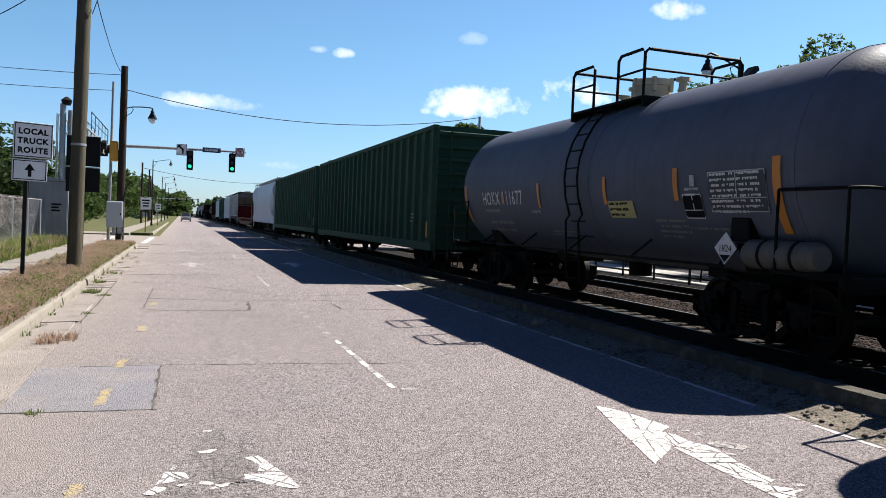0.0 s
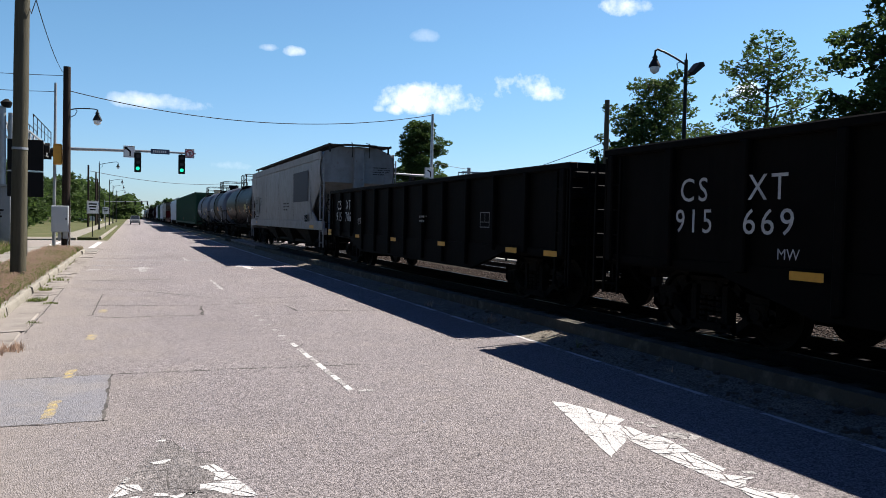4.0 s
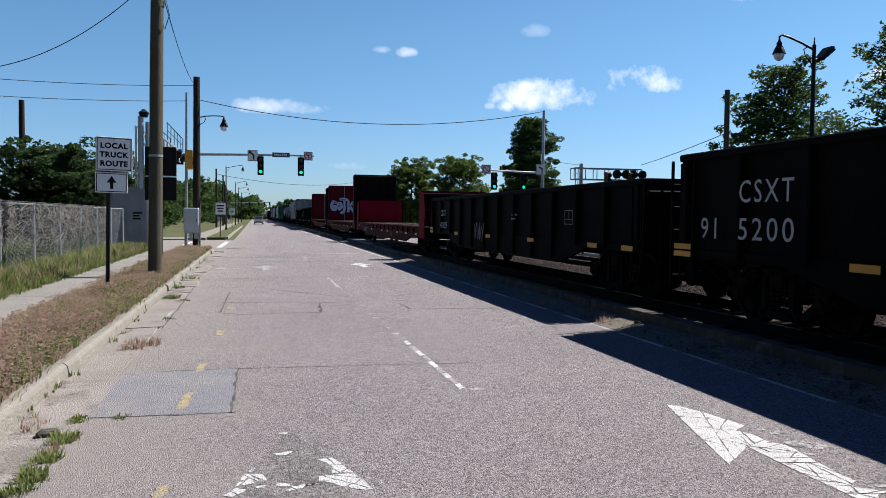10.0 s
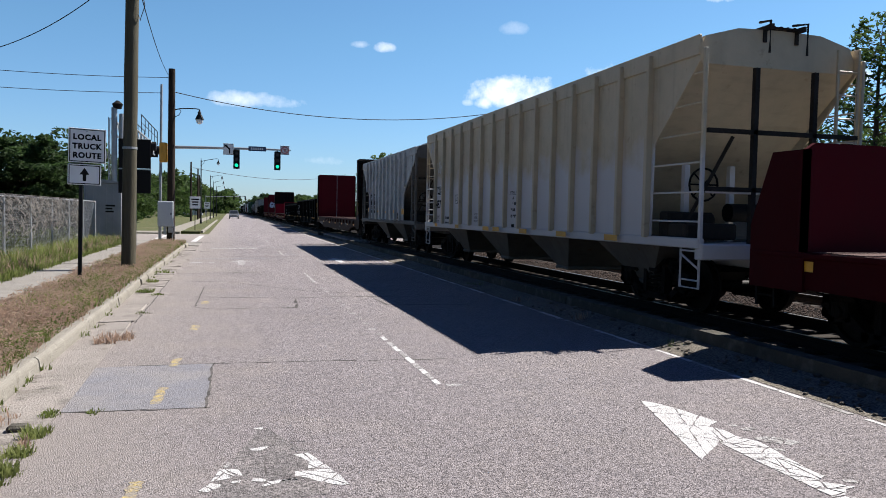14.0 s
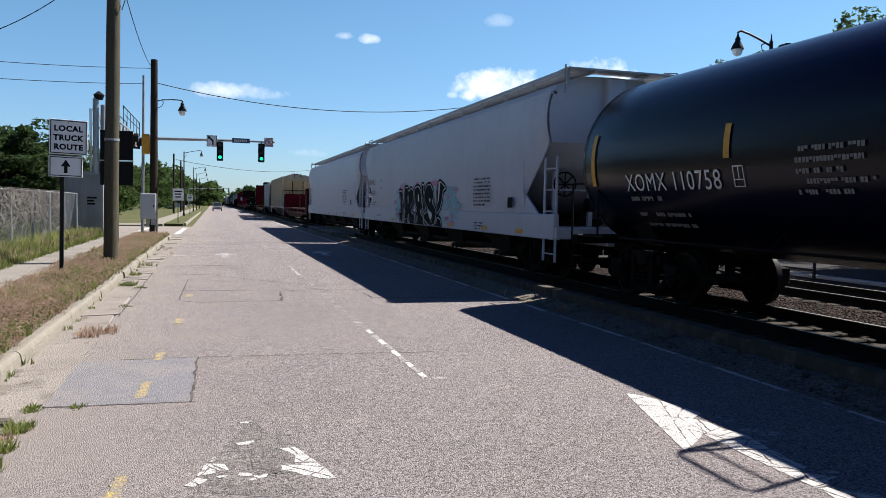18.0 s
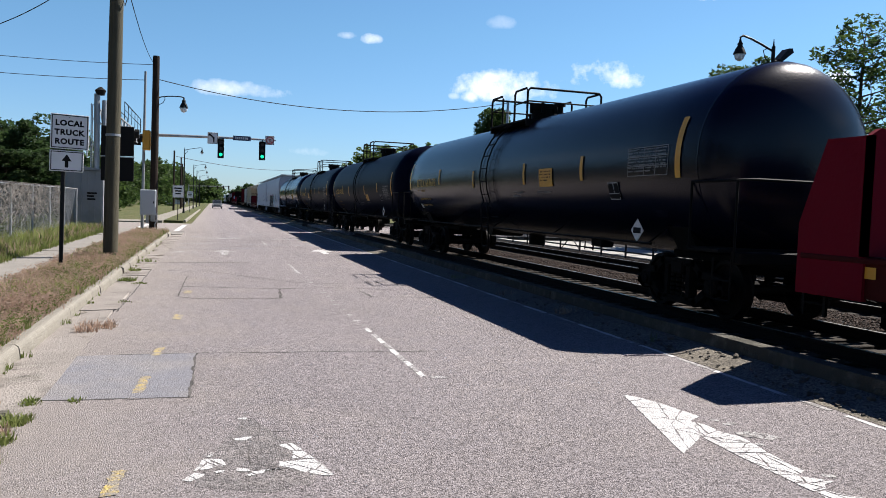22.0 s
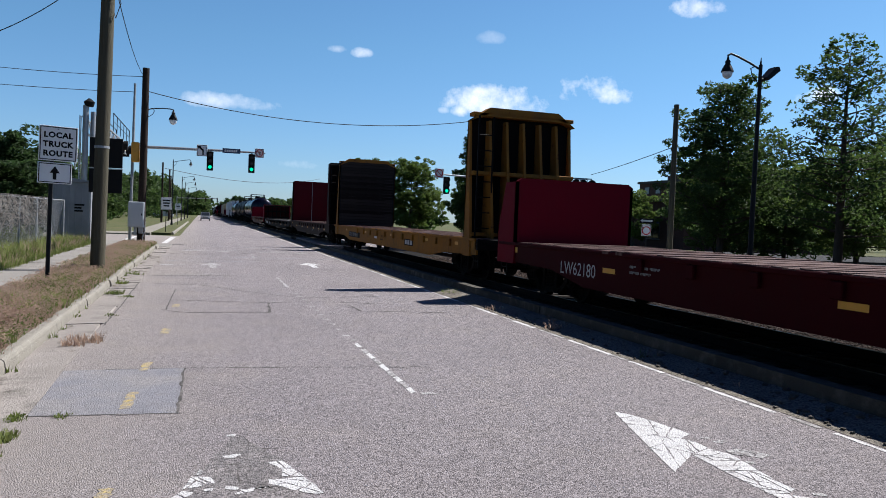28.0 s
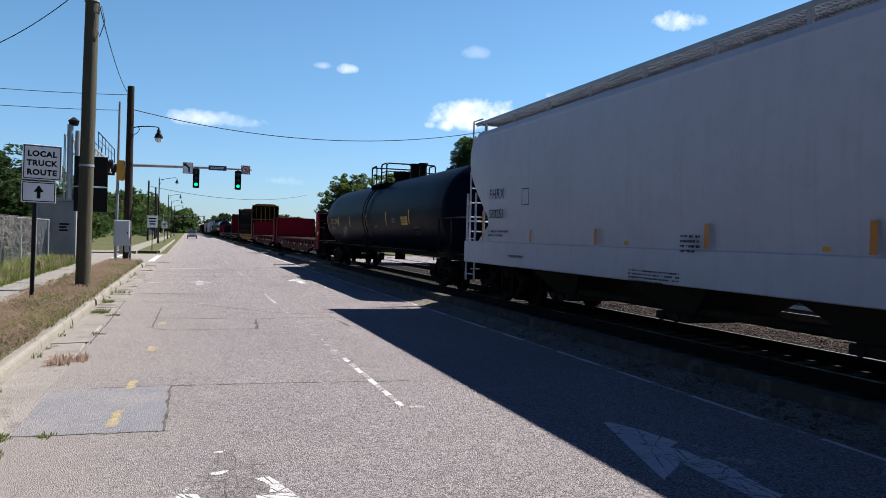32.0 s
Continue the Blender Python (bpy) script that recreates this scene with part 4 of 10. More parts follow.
def crack(points, wide, seed, holder, mat=None):
    rng, m, out = random.Random(seed), Mesh(), []
    for (x0, y0), (x1, y1) in zip(points, points[1:]):
        n = max(2, int(math.hypot(x1 - x0, y1 - y0) / 0.12))
        out += [(x0 + (x1 - x0) * i / n + rng.gauss(0, 0.010), y0 + (y1 - y0) * i / n + rng.gauss(0, 0.010)) for i in range(n)]
    out.append(points[-1])
    for a, b in zip(out, out[1:]):
        d = Vector((b[0] - a[0], b[1] - a[1]))
        if d.length < 1e-4:
            continue
        q = Vector((-d.y, d.x)).normalized() * wide * rng.uniform(0.35, 1.0) / 2
        m.quad((a[0] - q.x, a[1] - q.y, 0.0035), (b[0] - q.x, b[1] - q.y, 0.0035), (b[0] + q.x, b[1] + q.y, 0.0035), (a[0] + q.x, a[1] + q.y, 0.0035))
    return part("crack", m, mat or crack_tar, holder)


crack([(-0.17, 9.07), (-0.19, 7.03)], 0.036, 1, patch)
crack([(-1.50, 7.11), (-0.15, 7.04)], 0.030, 2, patch)
crack([(-1.0, 9.06), (-0.17, 9.08), (0.93, 9.03), (1.76, 8.95), (2.6, 8.9)], 0.028, 3, patch)
for i, (x, y, w, L) in enumerate(((-0.60, 9.22, 0.09, 0.50), (-0.64, 7.58, 0.085, 0.66), (-0.585, 4.97, 0.09, 0.44), (-0.50, 11.9, 0.12, 0.5), (-0.45, 15.1, 0.13, 0.5))):
    part("survey_dash", ragged([(x - w / 2, y - L / 2), (x + w / 2, y - L / 2), (x + w / 2 + 0.02, y + L / 2), (x - w / 2 + 0.02, y + L / 2)], 0.005, 0.015, 0.06, 40 + i), survey_paint, patch, "faded yellow survey dash")
cracks = thing("road_cracks", pose(0, 0, 0), "dark irregular cracks in the asphalt", "crack", kind="structure")
for i, line in enumerate([[(-1.04, 19.6), (0.02, 19.4), (0.66, 18.43), (1.71, 17.06), (2.29, 16.72), (3.93, 17.15)], [(-0.64, 16.08), (0.23, 15.89), (1.23, 15.71), (2.42, 15.94), (3.01, 15.84), (3.58, 15.64)], [(-0.68, 14.49), (-0.28, 14.07), (0.7, 14.14), (1.21, 14.13), (1.31, 15.6)],
                          [(2.91, 15.32), (2.96, 14.37), (3.41, 14.36), (4.6, 14.2)], [(-0.55, 18.48), (-0.6, 14.49)], [(-1.40, 12.5), (-1.40, 14.5), (-1.44, 20)], [(-1.4, 22.0), (1.0, 22.4)], [(0.2, 30), (3.5, 30.4)], [(1.2, 35), (5.2, 35.5)], [(-1.2, 33.4), (1.8, 33.1)],
                          [(0.08, 5.56), (0.26, 5.52), (0.26, 5.17), (0.51, 5.0)], [(0.34, 6.23), (0.34, 5.91), (0.59, 5.84)]]):
    crack(line, 0.012 if i > 9 else 0.12 if i > 5 else 0.030 if i > 3 else 0.062, 60 + i, cracks)
for i, (x0, x1, y) in enumerate(((-1.2, 5.4, 31.5), (-1.0, 5.0, 37.2), (0.4, 5.2, 41.0), (-1.2, 2.2, 28.6))):
    part("tar_seam", ragged([(x0, y), (x1, y + 0.3), (x1, y + 0.62), (x0, y + 0.3)], 0.002, 0.05, 0.3, 80 + i), asphalt_patch, cracks)
rng = random.Random(4)
for i in range(46):
    x, y, r = -1.94 + 0.6 * rng.random() ** 1.5, 4.5 + 28 * rng.random() ** 0.8, rng.uniform(0.03, 0.10)
    if y < 9.2:
        continue
    q = [(x + r * math.cos(a) * rng.uniform(0.5, 1.2), y + 2.2 * r * math.sin(a) * rng.uniform(0.5, 1.2)) for a in [k * math.pi / 7 for k in range(14)]]
    part("dirt_stain", ragged(q, -0.007 + (x - KERB_X) * 0.023, 0.012, 0.05, 90 + i), dirt_dark, cracks, "dark dirt washed into the gutter")
# a tongue of dark silt along the kerb
out = [(-1.97, 4.2), (-1.56, 4.3), (-1.50, 5.6), (-1.52, 6.3), (-1.50, 6.9), (-1.47, 7.25), (-1.50, 7.6), (-1.56, 8.2), (-1.72, 8.6), (-1.86, 9.0), (-1.96, 9.1)]
m = ragged(out, 0.0, 0.035, 0.12, 190)
m.v = [(x, y, -0.008 + (x - KERB_X) * 0.023) for x, y, z in m.v]
part("silt", m, silt_dark, cracks, "dark silt washed into the gutter")

# ---- the train ----

letter_dim = material("letter_dim", (0.40, 0.41, 0.43), 0.6, 0, [((0.20, 0.20, 0.21), 7.0, 0.45, 0.7, 0.7)])
CARS = []          # (thing, y of its middle at the start)
WHEELSETS = []
FAMILY = {}


def text_mesh(text, size, spread=1.0, bold=0.0):
    cu = bpy.data.curves.new("lettering", "FONT")
    cu.body, cu.size, cu.resolution_u, cu.space_character, cu.offset = text, size, 3, spread, bold
    ob = bpy.data.objects.new("lettering", cu)
    scene.collection.objects.link(ob)
    me = bpy.data.meshes.new_from_object(ob)
    scene.collection.objects.unlink(ob)
    bpy.data.objects.remove(ob)
    bpy.data.curves.remove(cu)
    return me


def flat_side(x):
    return lambda y, z: (x, y, z)


def tank_side(r, zc, y=None):
    def put(y, z):
        a = (z - zc) / r
        return (-(r + 0.018) * math.cos(a), y, zc + (r + 0.018) * math.sin(a))
    return put


def lettering(text, size, mat, parent, y, z, side, spread=1.0, bold=0.0, wide=None):
    """Painted letters from y rearwards on the line z; wide: the length to which they are squeezed."""
    me = text_mesh(text, size, spread, bold)
    k = wide / max(v.co.x for v in me.vertices) if wide else 1.0
    for v in me.vertices:
        v.co = side(y - v.co.x * k, z + v.co.y)
    me.materials.clear()
    me.materials.append(mat)
    return part("lettering", me, mat, parent)


def bars(rows, size, mat, parent, y, z, side, width, name="small_print", seed=1):
    """Small print that nobody can read, as plain bars."""
    rng, m = random.Random(seed), Mesh()
    for i in range(rows):
        u, top = 0.0, z - i * size * 1.6
        stop, gap = width * (1.0 if i < rows - 1 else 0.7), 0
        while u < stop:
            w = size * rng.uniform(0.38, 0.62)
            if rng.random() > 0.18:
                lo = top - size * rng.choice((0.75, 0.75, 0.75, 0.45))
                m.quad(side(y - u, top), side(y - u - w, top), side(y - u - w, lo), side(y - u, lo))
            u += w + size * 0.14
    return tagged(part(name, m, mat, parent), kind="stuff") if m.f else None


def plate(mat, parent, y0, y1, z0, z1, side, name="reflector", steps=4):
    m = Mesh()
    for i in range(steps):
        a, b = z0 + (z1 - z0) * i / steps, z0 + (z1 - z0) * (i + 1) / steps
        m.quad(side(y0, a), side(y1, a), side(y1, b), side(y0, b))
    return part(name, m, mat, parent)


def framed(parent, y, z, w, h, side, ground=None, edge=None):
    """A consolidated-stencil panel: a white outline with bars inside."""
    if ground:
        plate(ground, parent, y, y - w, z, z + h, side, "stencil_panel")
    up = lambda yy, zz: tuple(a * 1.003 if i == 0 else a for i, a in enumerate(side(yy, zz)))
    m, t = Mesh(), 0.016
    for a, b, c, d in ((0, w, 0, t), (0, w, h - t, h), (0, t, 0, h), (w - t, w, 0, h), (0, w, h * 0.34, h * 0.34 + t * 0.7), (w * 0.5, w * 0.5 + t, h * 0.34, h)):
        m.quad(up(y - a, z + c), up(y - b, z + c), up(y - b, z + d), up(y - a, z + d))
    return part("stencil_frame", m, edge or letter_gray, parent)


def wheelset_mesh():
    if "wheelset" not in FAMILY:
        m, n = Mesh(), 28
        prof = [(-0.09, 0.12), (-0.09, 0.16), (-0.015, 0.20), (-0.015, 0.38), (-0.065, 0.40), (-0.065, 0.455), (0.045, 0.462), (0.06, 0.487), (0.075, 0.487), (0.075, 0.40), (0.02, 0.38), (0.02, 0.20), (0.09, 0.16), (0.09, 0.12)]
        for s in (-1, 1):
            rings = []
            for x, r in prof:
                xx = s * 0.7525 - s * x * -1 if False else s * (0.7525 - x)
                rings.append([(xx, r * math.cos(2 * math.pi * i / n), r * math.sin(2 * math.pi * i / n)) for i in range(n)])
            m.loft(rings)
            for k in range(3):  # cored holes read as darker bosses
                a = k * 2.094
                m.cyl((s * 0.775, 0.28 * math.cos(a), 0.28 * math.sin(a)), (s * 0.785, 0.28 * math.cos(a), 0.28 * math.sin(a)), 0.035, n=6)
        m.cyl((-1.05, 0, 0), (1.05, 0, 0), 0.085, n=12)
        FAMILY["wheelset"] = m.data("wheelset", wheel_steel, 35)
    return FAMILY["wheelset"]


def bogie_meshes():
    if "bogie" not in FAMILY:
        m = Mesh()
        side = [(-1.12, 0.60), (-0.62, 0.66), (-0.42, 0.82), (0.42, 0.82), (0.62, 0.66), (1.12, 0.60), (1.12, 0.42), (1.02, 0.36), (0.76, 0.40), (0.48, 0.20), (-0.48, 0.20), (-0.76, 0.40), (-1.02, 0.36), (-1.12, 0.42)]
        for s in (-1, 1):
            # the cast side frame: an outer rim of bars round open windows
            x0, x1 = sorted((s * 0.94, s * 1.10))
            for a, b in zip(side, side[1:] + side[:1]):
                p, q = Vector((0, *a)), Vector((0, *b))
                d = (q - p).normalized()
                nrm = Vector((0, -d.z, d.y)) * 0.055
                m.loft([[(x, *(o - nrm).yz) for x in (x0, x1)] + [(x, *(o + nrm).yz) for x in (x1, x0)] for o in (p - d * 0.05, q + d * 0.05)])
            for y in (-0.30, 0.30):
                m.box(x0, x1, y - 0.05, y + 0.05, 0.2, 0.8)
            for y in (-0.16, 0.0, 0.16):     # springs
                for k in range(5):
                    z = 0.27 + k * 0.075
                    m.cyl((s * 1.02, y, z), (s * 1.02, y, z + 0.045), 0.07, n=8)
            for y in (-0.89, 0.89):          # bearing adapters and end caps
                m.box(s * 1.02 - 0.1, s * 1.02 + 0.1, y - 0.14, y + 0.14, 0.38, 0.60, 0.02)
                m.cyl((s * 1.04, y, 0.457), (s * 1.16, y, 0.457), 0.09, 0.075, n=10)
        m.box(-1.12, 1.12, -0.17, 0.17, 0.62, 0.84, 0.03)   # bolster
        m.cyl((0, 0, 0.8), (0, 0, 0.95), 0.2, n=12)
        for y in (-0.45, 0.45):                           # brake beams
            m.box(-0.8, 0.8, y - 0.04, y + 0.04, 0.30, 0.38)
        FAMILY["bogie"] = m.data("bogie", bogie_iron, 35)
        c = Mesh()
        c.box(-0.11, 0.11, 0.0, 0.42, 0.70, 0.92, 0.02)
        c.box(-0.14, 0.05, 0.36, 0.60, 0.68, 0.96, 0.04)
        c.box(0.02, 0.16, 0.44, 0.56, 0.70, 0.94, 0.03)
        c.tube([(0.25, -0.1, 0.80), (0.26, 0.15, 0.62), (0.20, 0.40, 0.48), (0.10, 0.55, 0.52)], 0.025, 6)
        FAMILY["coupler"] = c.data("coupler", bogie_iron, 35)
    return FAMILY["bogie"]


def running_gear(car, length, set_back):
    for s in (1, -1):
        bogie = part("bogie", bogie_meshes(), None, car)
        bogie.location = (0, s * (length / 2 - set_back), 0)
        for d in (0.89, -0.89):
            w = part("wheelset", wheelset_mesh(), None, bogie)
            w.matrix_parent_inverse = Matrix.Translation((0, d, 0.457))
            WHEELSETS.append(w)
        c = part("coupler", FAMILY["coupler"], None, car)
        c.location, c.rotation_euler = (0, s * (length / 2 - 0.05), 0), (0, 0, 0 if s > 0 else math.pi)


def ladder(m, x, y, z0, z1, wide=0.45, along="y", n=None, r=0.016, step=0.38):
    d = Vector((0, wide / 2, 0)) if along == "y" else Vector((wide / 2, 0, 0))
    a, b = Vector((x, y, z0)), Vector((x, y, z1))
    for s in (-1, 1):
        m.box(*[v for p in zip((a + s * d - Vector((0.02, 0.02, 0))), (a + s * d + Vector((0.02, 0.02, z1 - z0)))) for v in p])
    for i in range(int((z1 - z0) / step)):
        z = z0 + 0.15 + i * step
        m.cyl(a + d + Vector((0, 0, z - z0)), a - d + Vector((0, 0, z - z0)), r, n=6)
    return m


def new_car(name, front, rear, label, category):
    mid = (front + rear) / 2
    car = thing(name, pose(TRACK_X, mid, RAIL_Z), label, category, "cars of the freight train")
    CARS.append((car, mid))
    return car, front - rear


def tank_car(front, rear, label, paint, r=1.56, zc=2.48, head=0.9, band=None, rail_at=0.0, mark="", number="", mark_mat=None, stripe=None, stripes=(), hatch="tall", small=True, seed=1, rail_h=0.62, mark_at=None, mark_wide=2.5, mark_size=0.38, hatch_mat=None):
    car, length = new_car("tank_car", front, rear, label, "tank car")
    half, n = length / 2 - head, 40
    m = Mesh()

    def ring(y, rr, n=n):
        return [(rr * math.cos(2 * math.pi * i / n), y, zc + rr * math.sin(2 * math.pi * i / n)) for i in range(n)]
    dome = r * 0.44
    rings = [ring(-half - dome * math.cos(math.pi / 2 * (k + 1) / 9), r * math.sin(math.pi / 2 * (k + 1) / 9)) for k in range(9)]
    body = [ring(-half + 2 * half * k / 12, r) for k in range(1, 12)]
    back = [[(p[0], -p[1], p[2]) for p in q] for q in rings[::-1]]
    m.loft(rings + body + back)
    shell = part("tank_shell", m, paint, car, smooth=40)
    # weld seams: at the heads and on both sides of the ladder
    for y in (-half, rail_at - 0.42, rail_at + 0.42, half):
        b = Mesh()
        rr = r + 0.006
        b.loft([ring(y - 0.016, r - 0.02), ring(y - 0.012, rr), ring(y + 0.012, rr), ring(y + 0.016, r - 0.02)], cap=False)
        part("weld_seam", b, paint, shell, smooth=40)
    if band:
        b = Mesh()
        b.loft([ring(band[0], r + 0.004), ring(band[0], r + 0.016), ring(band[1], r + 0.016), ring(band[1], r + 0.004)], cap=False)
        part("painted_band", b, paint_band_black, shell, "black painted band", smooth=40)
    # saddles and end sills
    for s in (1, -1):
        fr = Mesh()
        y0, y1 = sorted((s * (length / 2), s * (length / 2 - 3.3)))
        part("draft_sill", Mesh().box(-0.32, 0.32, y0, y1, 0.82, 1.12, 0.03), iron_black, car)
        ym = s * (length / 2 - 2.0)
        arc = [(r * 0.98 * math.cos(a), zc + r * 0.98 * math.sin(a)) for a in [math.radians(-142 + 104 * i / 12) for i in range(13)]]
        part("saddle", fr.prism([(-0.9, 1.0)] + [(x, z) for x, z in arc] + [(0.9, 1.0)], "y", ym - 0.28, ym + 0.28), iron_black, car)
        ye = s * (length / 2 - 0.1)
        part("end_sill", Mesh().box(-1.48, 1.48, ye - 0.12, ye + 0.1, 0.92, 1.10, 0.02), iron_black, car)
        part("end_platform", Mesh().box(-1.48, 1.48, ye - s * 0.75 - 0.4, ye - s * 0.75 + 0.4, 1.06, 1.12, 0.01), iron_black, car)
    # hand rails round the ends and along the sides
    hr, hx = Mesh(), 1.52
    for s in (1, -1):
        ye = s * (length / 2 - 0.06)
        hr.tube([(-hx, ye - s * 1.05, 2.10), (-hx, ye, 2.10), (-1.2, ye, 2.12), (1.2, ye, 2.12), (hx, ye, 2.10), (hx, ye - s * 1.05, 2.10)], 0.022)
        for x in (-hx, hx):
            hr.tube([(x, ye, 0.95), (x, ye, 2.10)], 0.02)
            hr.tube([(x, ye - s * 1.05, 1.10), (x, ye - s * 1.05, 2.10)], 0.02)
            hr.tube([(x, ye - s * 0.45, 0.40), (x, ye - s * 0.45, 1.0)], 0.016)
            hr.tube([(x, ye - s * 0.05, 0.40), (x, ye - s * 0.05, 1.0)], 0.016)
            for z in (0.40, 0.68):
                hr.tube([(x, ye - s * 0.05, z), (x, ye - s * 0.45, z)], 0.016)
    for x in (-1, 1):
        hr.tube([(x * 1.5, -half + 1.2, 1.10), (x * 1.5, half - 1.2, 1.10)], 0.022)
        for k in range(5):
            y = (-0.5 + k / 4) * (2 * half - 2.6)
            hr.tube([(x * 1.5, y, 1.10), (x * r * 0.72, y, zc - r * 0.69)], 0.018)
    part("side_rail", hr, iron_black, car)
    # the manway, its platform and the ladder down from it
    y = rail_at
    top = zc + r
    mw = Mesh()
    mw.cyl((0, y, top - 0.25), (0, y, top + 0.30 if hatch == "tall" else top + 0.18), 0.34, n=20)
    mw.cyl((0, y, top + 0.28 if hatch == "tall" else top + 0.16), (0, y, top + 0.40 if hatch == "tall" else top + 0.24), 0.38, n=20)
    for k in range(6):
        a = k * math.pi / 3
        mw.box(0.37 * math.cos(a) - 0.035, 0.37 * math.cos(a) + 0.035, y + 0.37 * math.sin(a) - 0.035, y + 0.37 * math.sin(a) + 0.035, top + 0.16, top + 0.42)
    for dy, h in ((0.75, 0.34), (-0.8, 0.28), (1.1, 0.22)):
        mw.cyl((0.1, y + dy, top - 0.1), (0.1, y + dy, top + h), 0.09, 0.07, n=10)
        mw.cyl((0.1, y + dy, top + h), (0.1, y + dy, top + h + 0.06), 0.13, n=10)
    part("manway", mw, hatch_mat or iron_black, car, smooth=35)
    pf = Mesh()
    for x in (-1, 1):
        pf.box(x * 0.78 - 0.26, x * 0.78 + 0.26, y - 1.25, y + 1.25, top - 0.18, top - 0.14)
        pf.box(x * 0.78 - 0.26, x * 0.78 + 0.26, y - 1.27, y - 1.22, top - 0.32, top - 0.14)
        pf.box(x * 0.78 - 0.26, x * 0.78 + 0.26, y + 1.22, y + 1.27, top - 0.32, top - 0.14)
        # guard rails on both sides of the platform
        for a, b in ((-1.25, -0.42), (0.42, 1.25)):
            pf.tube([(x * 1.02, y + a, top - 0.16), (x * 1.02, y + a, top + rail_h - 0.08), (x * 1.02, y + a + 0.08, top + rail_h), (x * 1.02, y + b - 0.08, top + rail_h), (x * 1.02, y + b, top + rail_h - 0.08), (x * 1.02, y + b, top - 0.16)], 0.028)
            pf.tube([(x * 1.02, y + a, top + rail_h * 0.46), (x * 1.02, y + b, top + rail_h * 0.46)], 0.02)
    for s in (-1, 1):
        pf.tube([(-1.02, y + s * 1.25, top + rail_h - 0.08), (-0.95, y + s * 1.25, top + rail_h), (0.95, y + s * 1.25, top + rail_h), (1.02, y + s * 1.25, top + rail_h - 0.08)], 0.028)
        pf.tube([(-1.02, y + s * 1.25, top + rail_h * 0.48), (1.02, y + s * 1.25, top + rail_h * 0.48)], 0.02)
    part("platform_rail", pf, iron_black, car)
    for x in (-1, 1):
        ld = Mesh()
        for d in (-0.24, 0.24):
            pts = [(x * (r + 0.13) * math.cos(a), y + d, zc + (r + 0.13) * math.sin(a)) for a in [math.radians(60 - 12 * i) for i in range(8)]]
            pts += [(x * (r + 0.06), y + d, zc - 0.8), (x * 1.52, y + d, 0.55)]
            ld.tube(pts, 0.02)
        for i in range(9):
            a = math.radians(52 - i * 11.5)
            p = (x * (r + 0.13) * math.cos(a), zc + (r + 0.13) * math.sin(a))
            ld.tube([(p[0], y - 0.24, p[1]), (p[0], y + 0.24, p[1])], 0.015)
        for z in (1.35, 1.0, 0.6):
            ld.tube([(x * 1.54, y - 0.24, z), (x * 1.54, y + 0.24, z)], 0.015)
        part("ladder", ld, iron_black, car)
    # outlet, valves and brake gear under the shell
    un = Mesh()
    un.cyl((0, y + 0.1, zc - r - 0.25), (0, y + 0.1, zc - r + 0.2), 0.22, n=14)
    un.cyl((-0.5, y + 2.4, 1.0), (0.5, y + 2.4, 1.0), 0.2, n=14)
    un.box(-0.5, -0.2, -y - 3.6, -y - 3.1, 0.85, 1.15, 0.03)
    un.tube([(0.25, -half + 2, 0.95), (0.25, half - 2, 0.95)], 0.035)
    un.tube([(-0.3, -half + 2, 0.98), (-0.3, half - 2, 0.98)], 0.03)
    part("brake_gear", un, iron_black, car, smooth=35)
    side = tank_side(r, zc)
    if stripe:
        for y0, z0, z1, w in stripes:
            plate(stripe, car, y0, y0 - w, z0, z1, side, steps=8)
    if mark:
        y, z = mark_at or (half - 1.0, zc - 0.62)
        lettering(mark + " " + number, mark_size, mark_mat or letter_white, car, y, z, side, 1.1, wide=mark_wide)
        if small:
            dim = letter_yellow_dim if mark_mat else letter_gray
            bars(1, 0.10, dim, car, y - 0.05, z - 0.10, side, mark_wide * 0.55, seed=seed)
            bars(1, 0.10, dim, car, y - 0.10, z - 0.40, side, mark_wide * 0.80, seed=seed + 2)
            bars(1, 0.10, dim, car, y - 0.18, z - 0.62, side, mark_wide * 0.72, seed=seed + 3)
        # the mark again on the rear head
        lettering(mark, 0.24, dim if small else letter_gray, car, 0, 0, lambda u, v: (0.55 + u, -half - dome * 0.80, zc + 0.48 + v), 1.1, wide=0.62)
    running_gear(car, length, 2.0)
    return car


def placard(car, y, z, x, number=""):
    m = Mesh()
    s = 0.22 if number else 0.20
    m.prism([(y, z + s), (y + s, z), (y, z - s), (y - s, z)], "x", x - 0.01, x)
    card = part("placard", m, letter_white, car, "white diamond-shaped placard")
    if number:
        m = Mesh()
        m.prism([(y, z - s + 0.03), (y + s - 0.11, z - 0.09), (y - s + 0.11, z - 0.09)], "x", x - 0.014, x - 0.011)
        part("placard_base", m, letter_black, card)
        lettering(number, 0.13, letter_black, card, y + 0.13, z - 0.045, flat_side(x - 0.016), wide=0.26)
        return
    m = Mesh()
    m.box(x - 0.014, x - 0.011, y - 0.12, y + 0.12, z - 0.05, z + 0.05)
    part("placard_bar", m, letter_black, car)


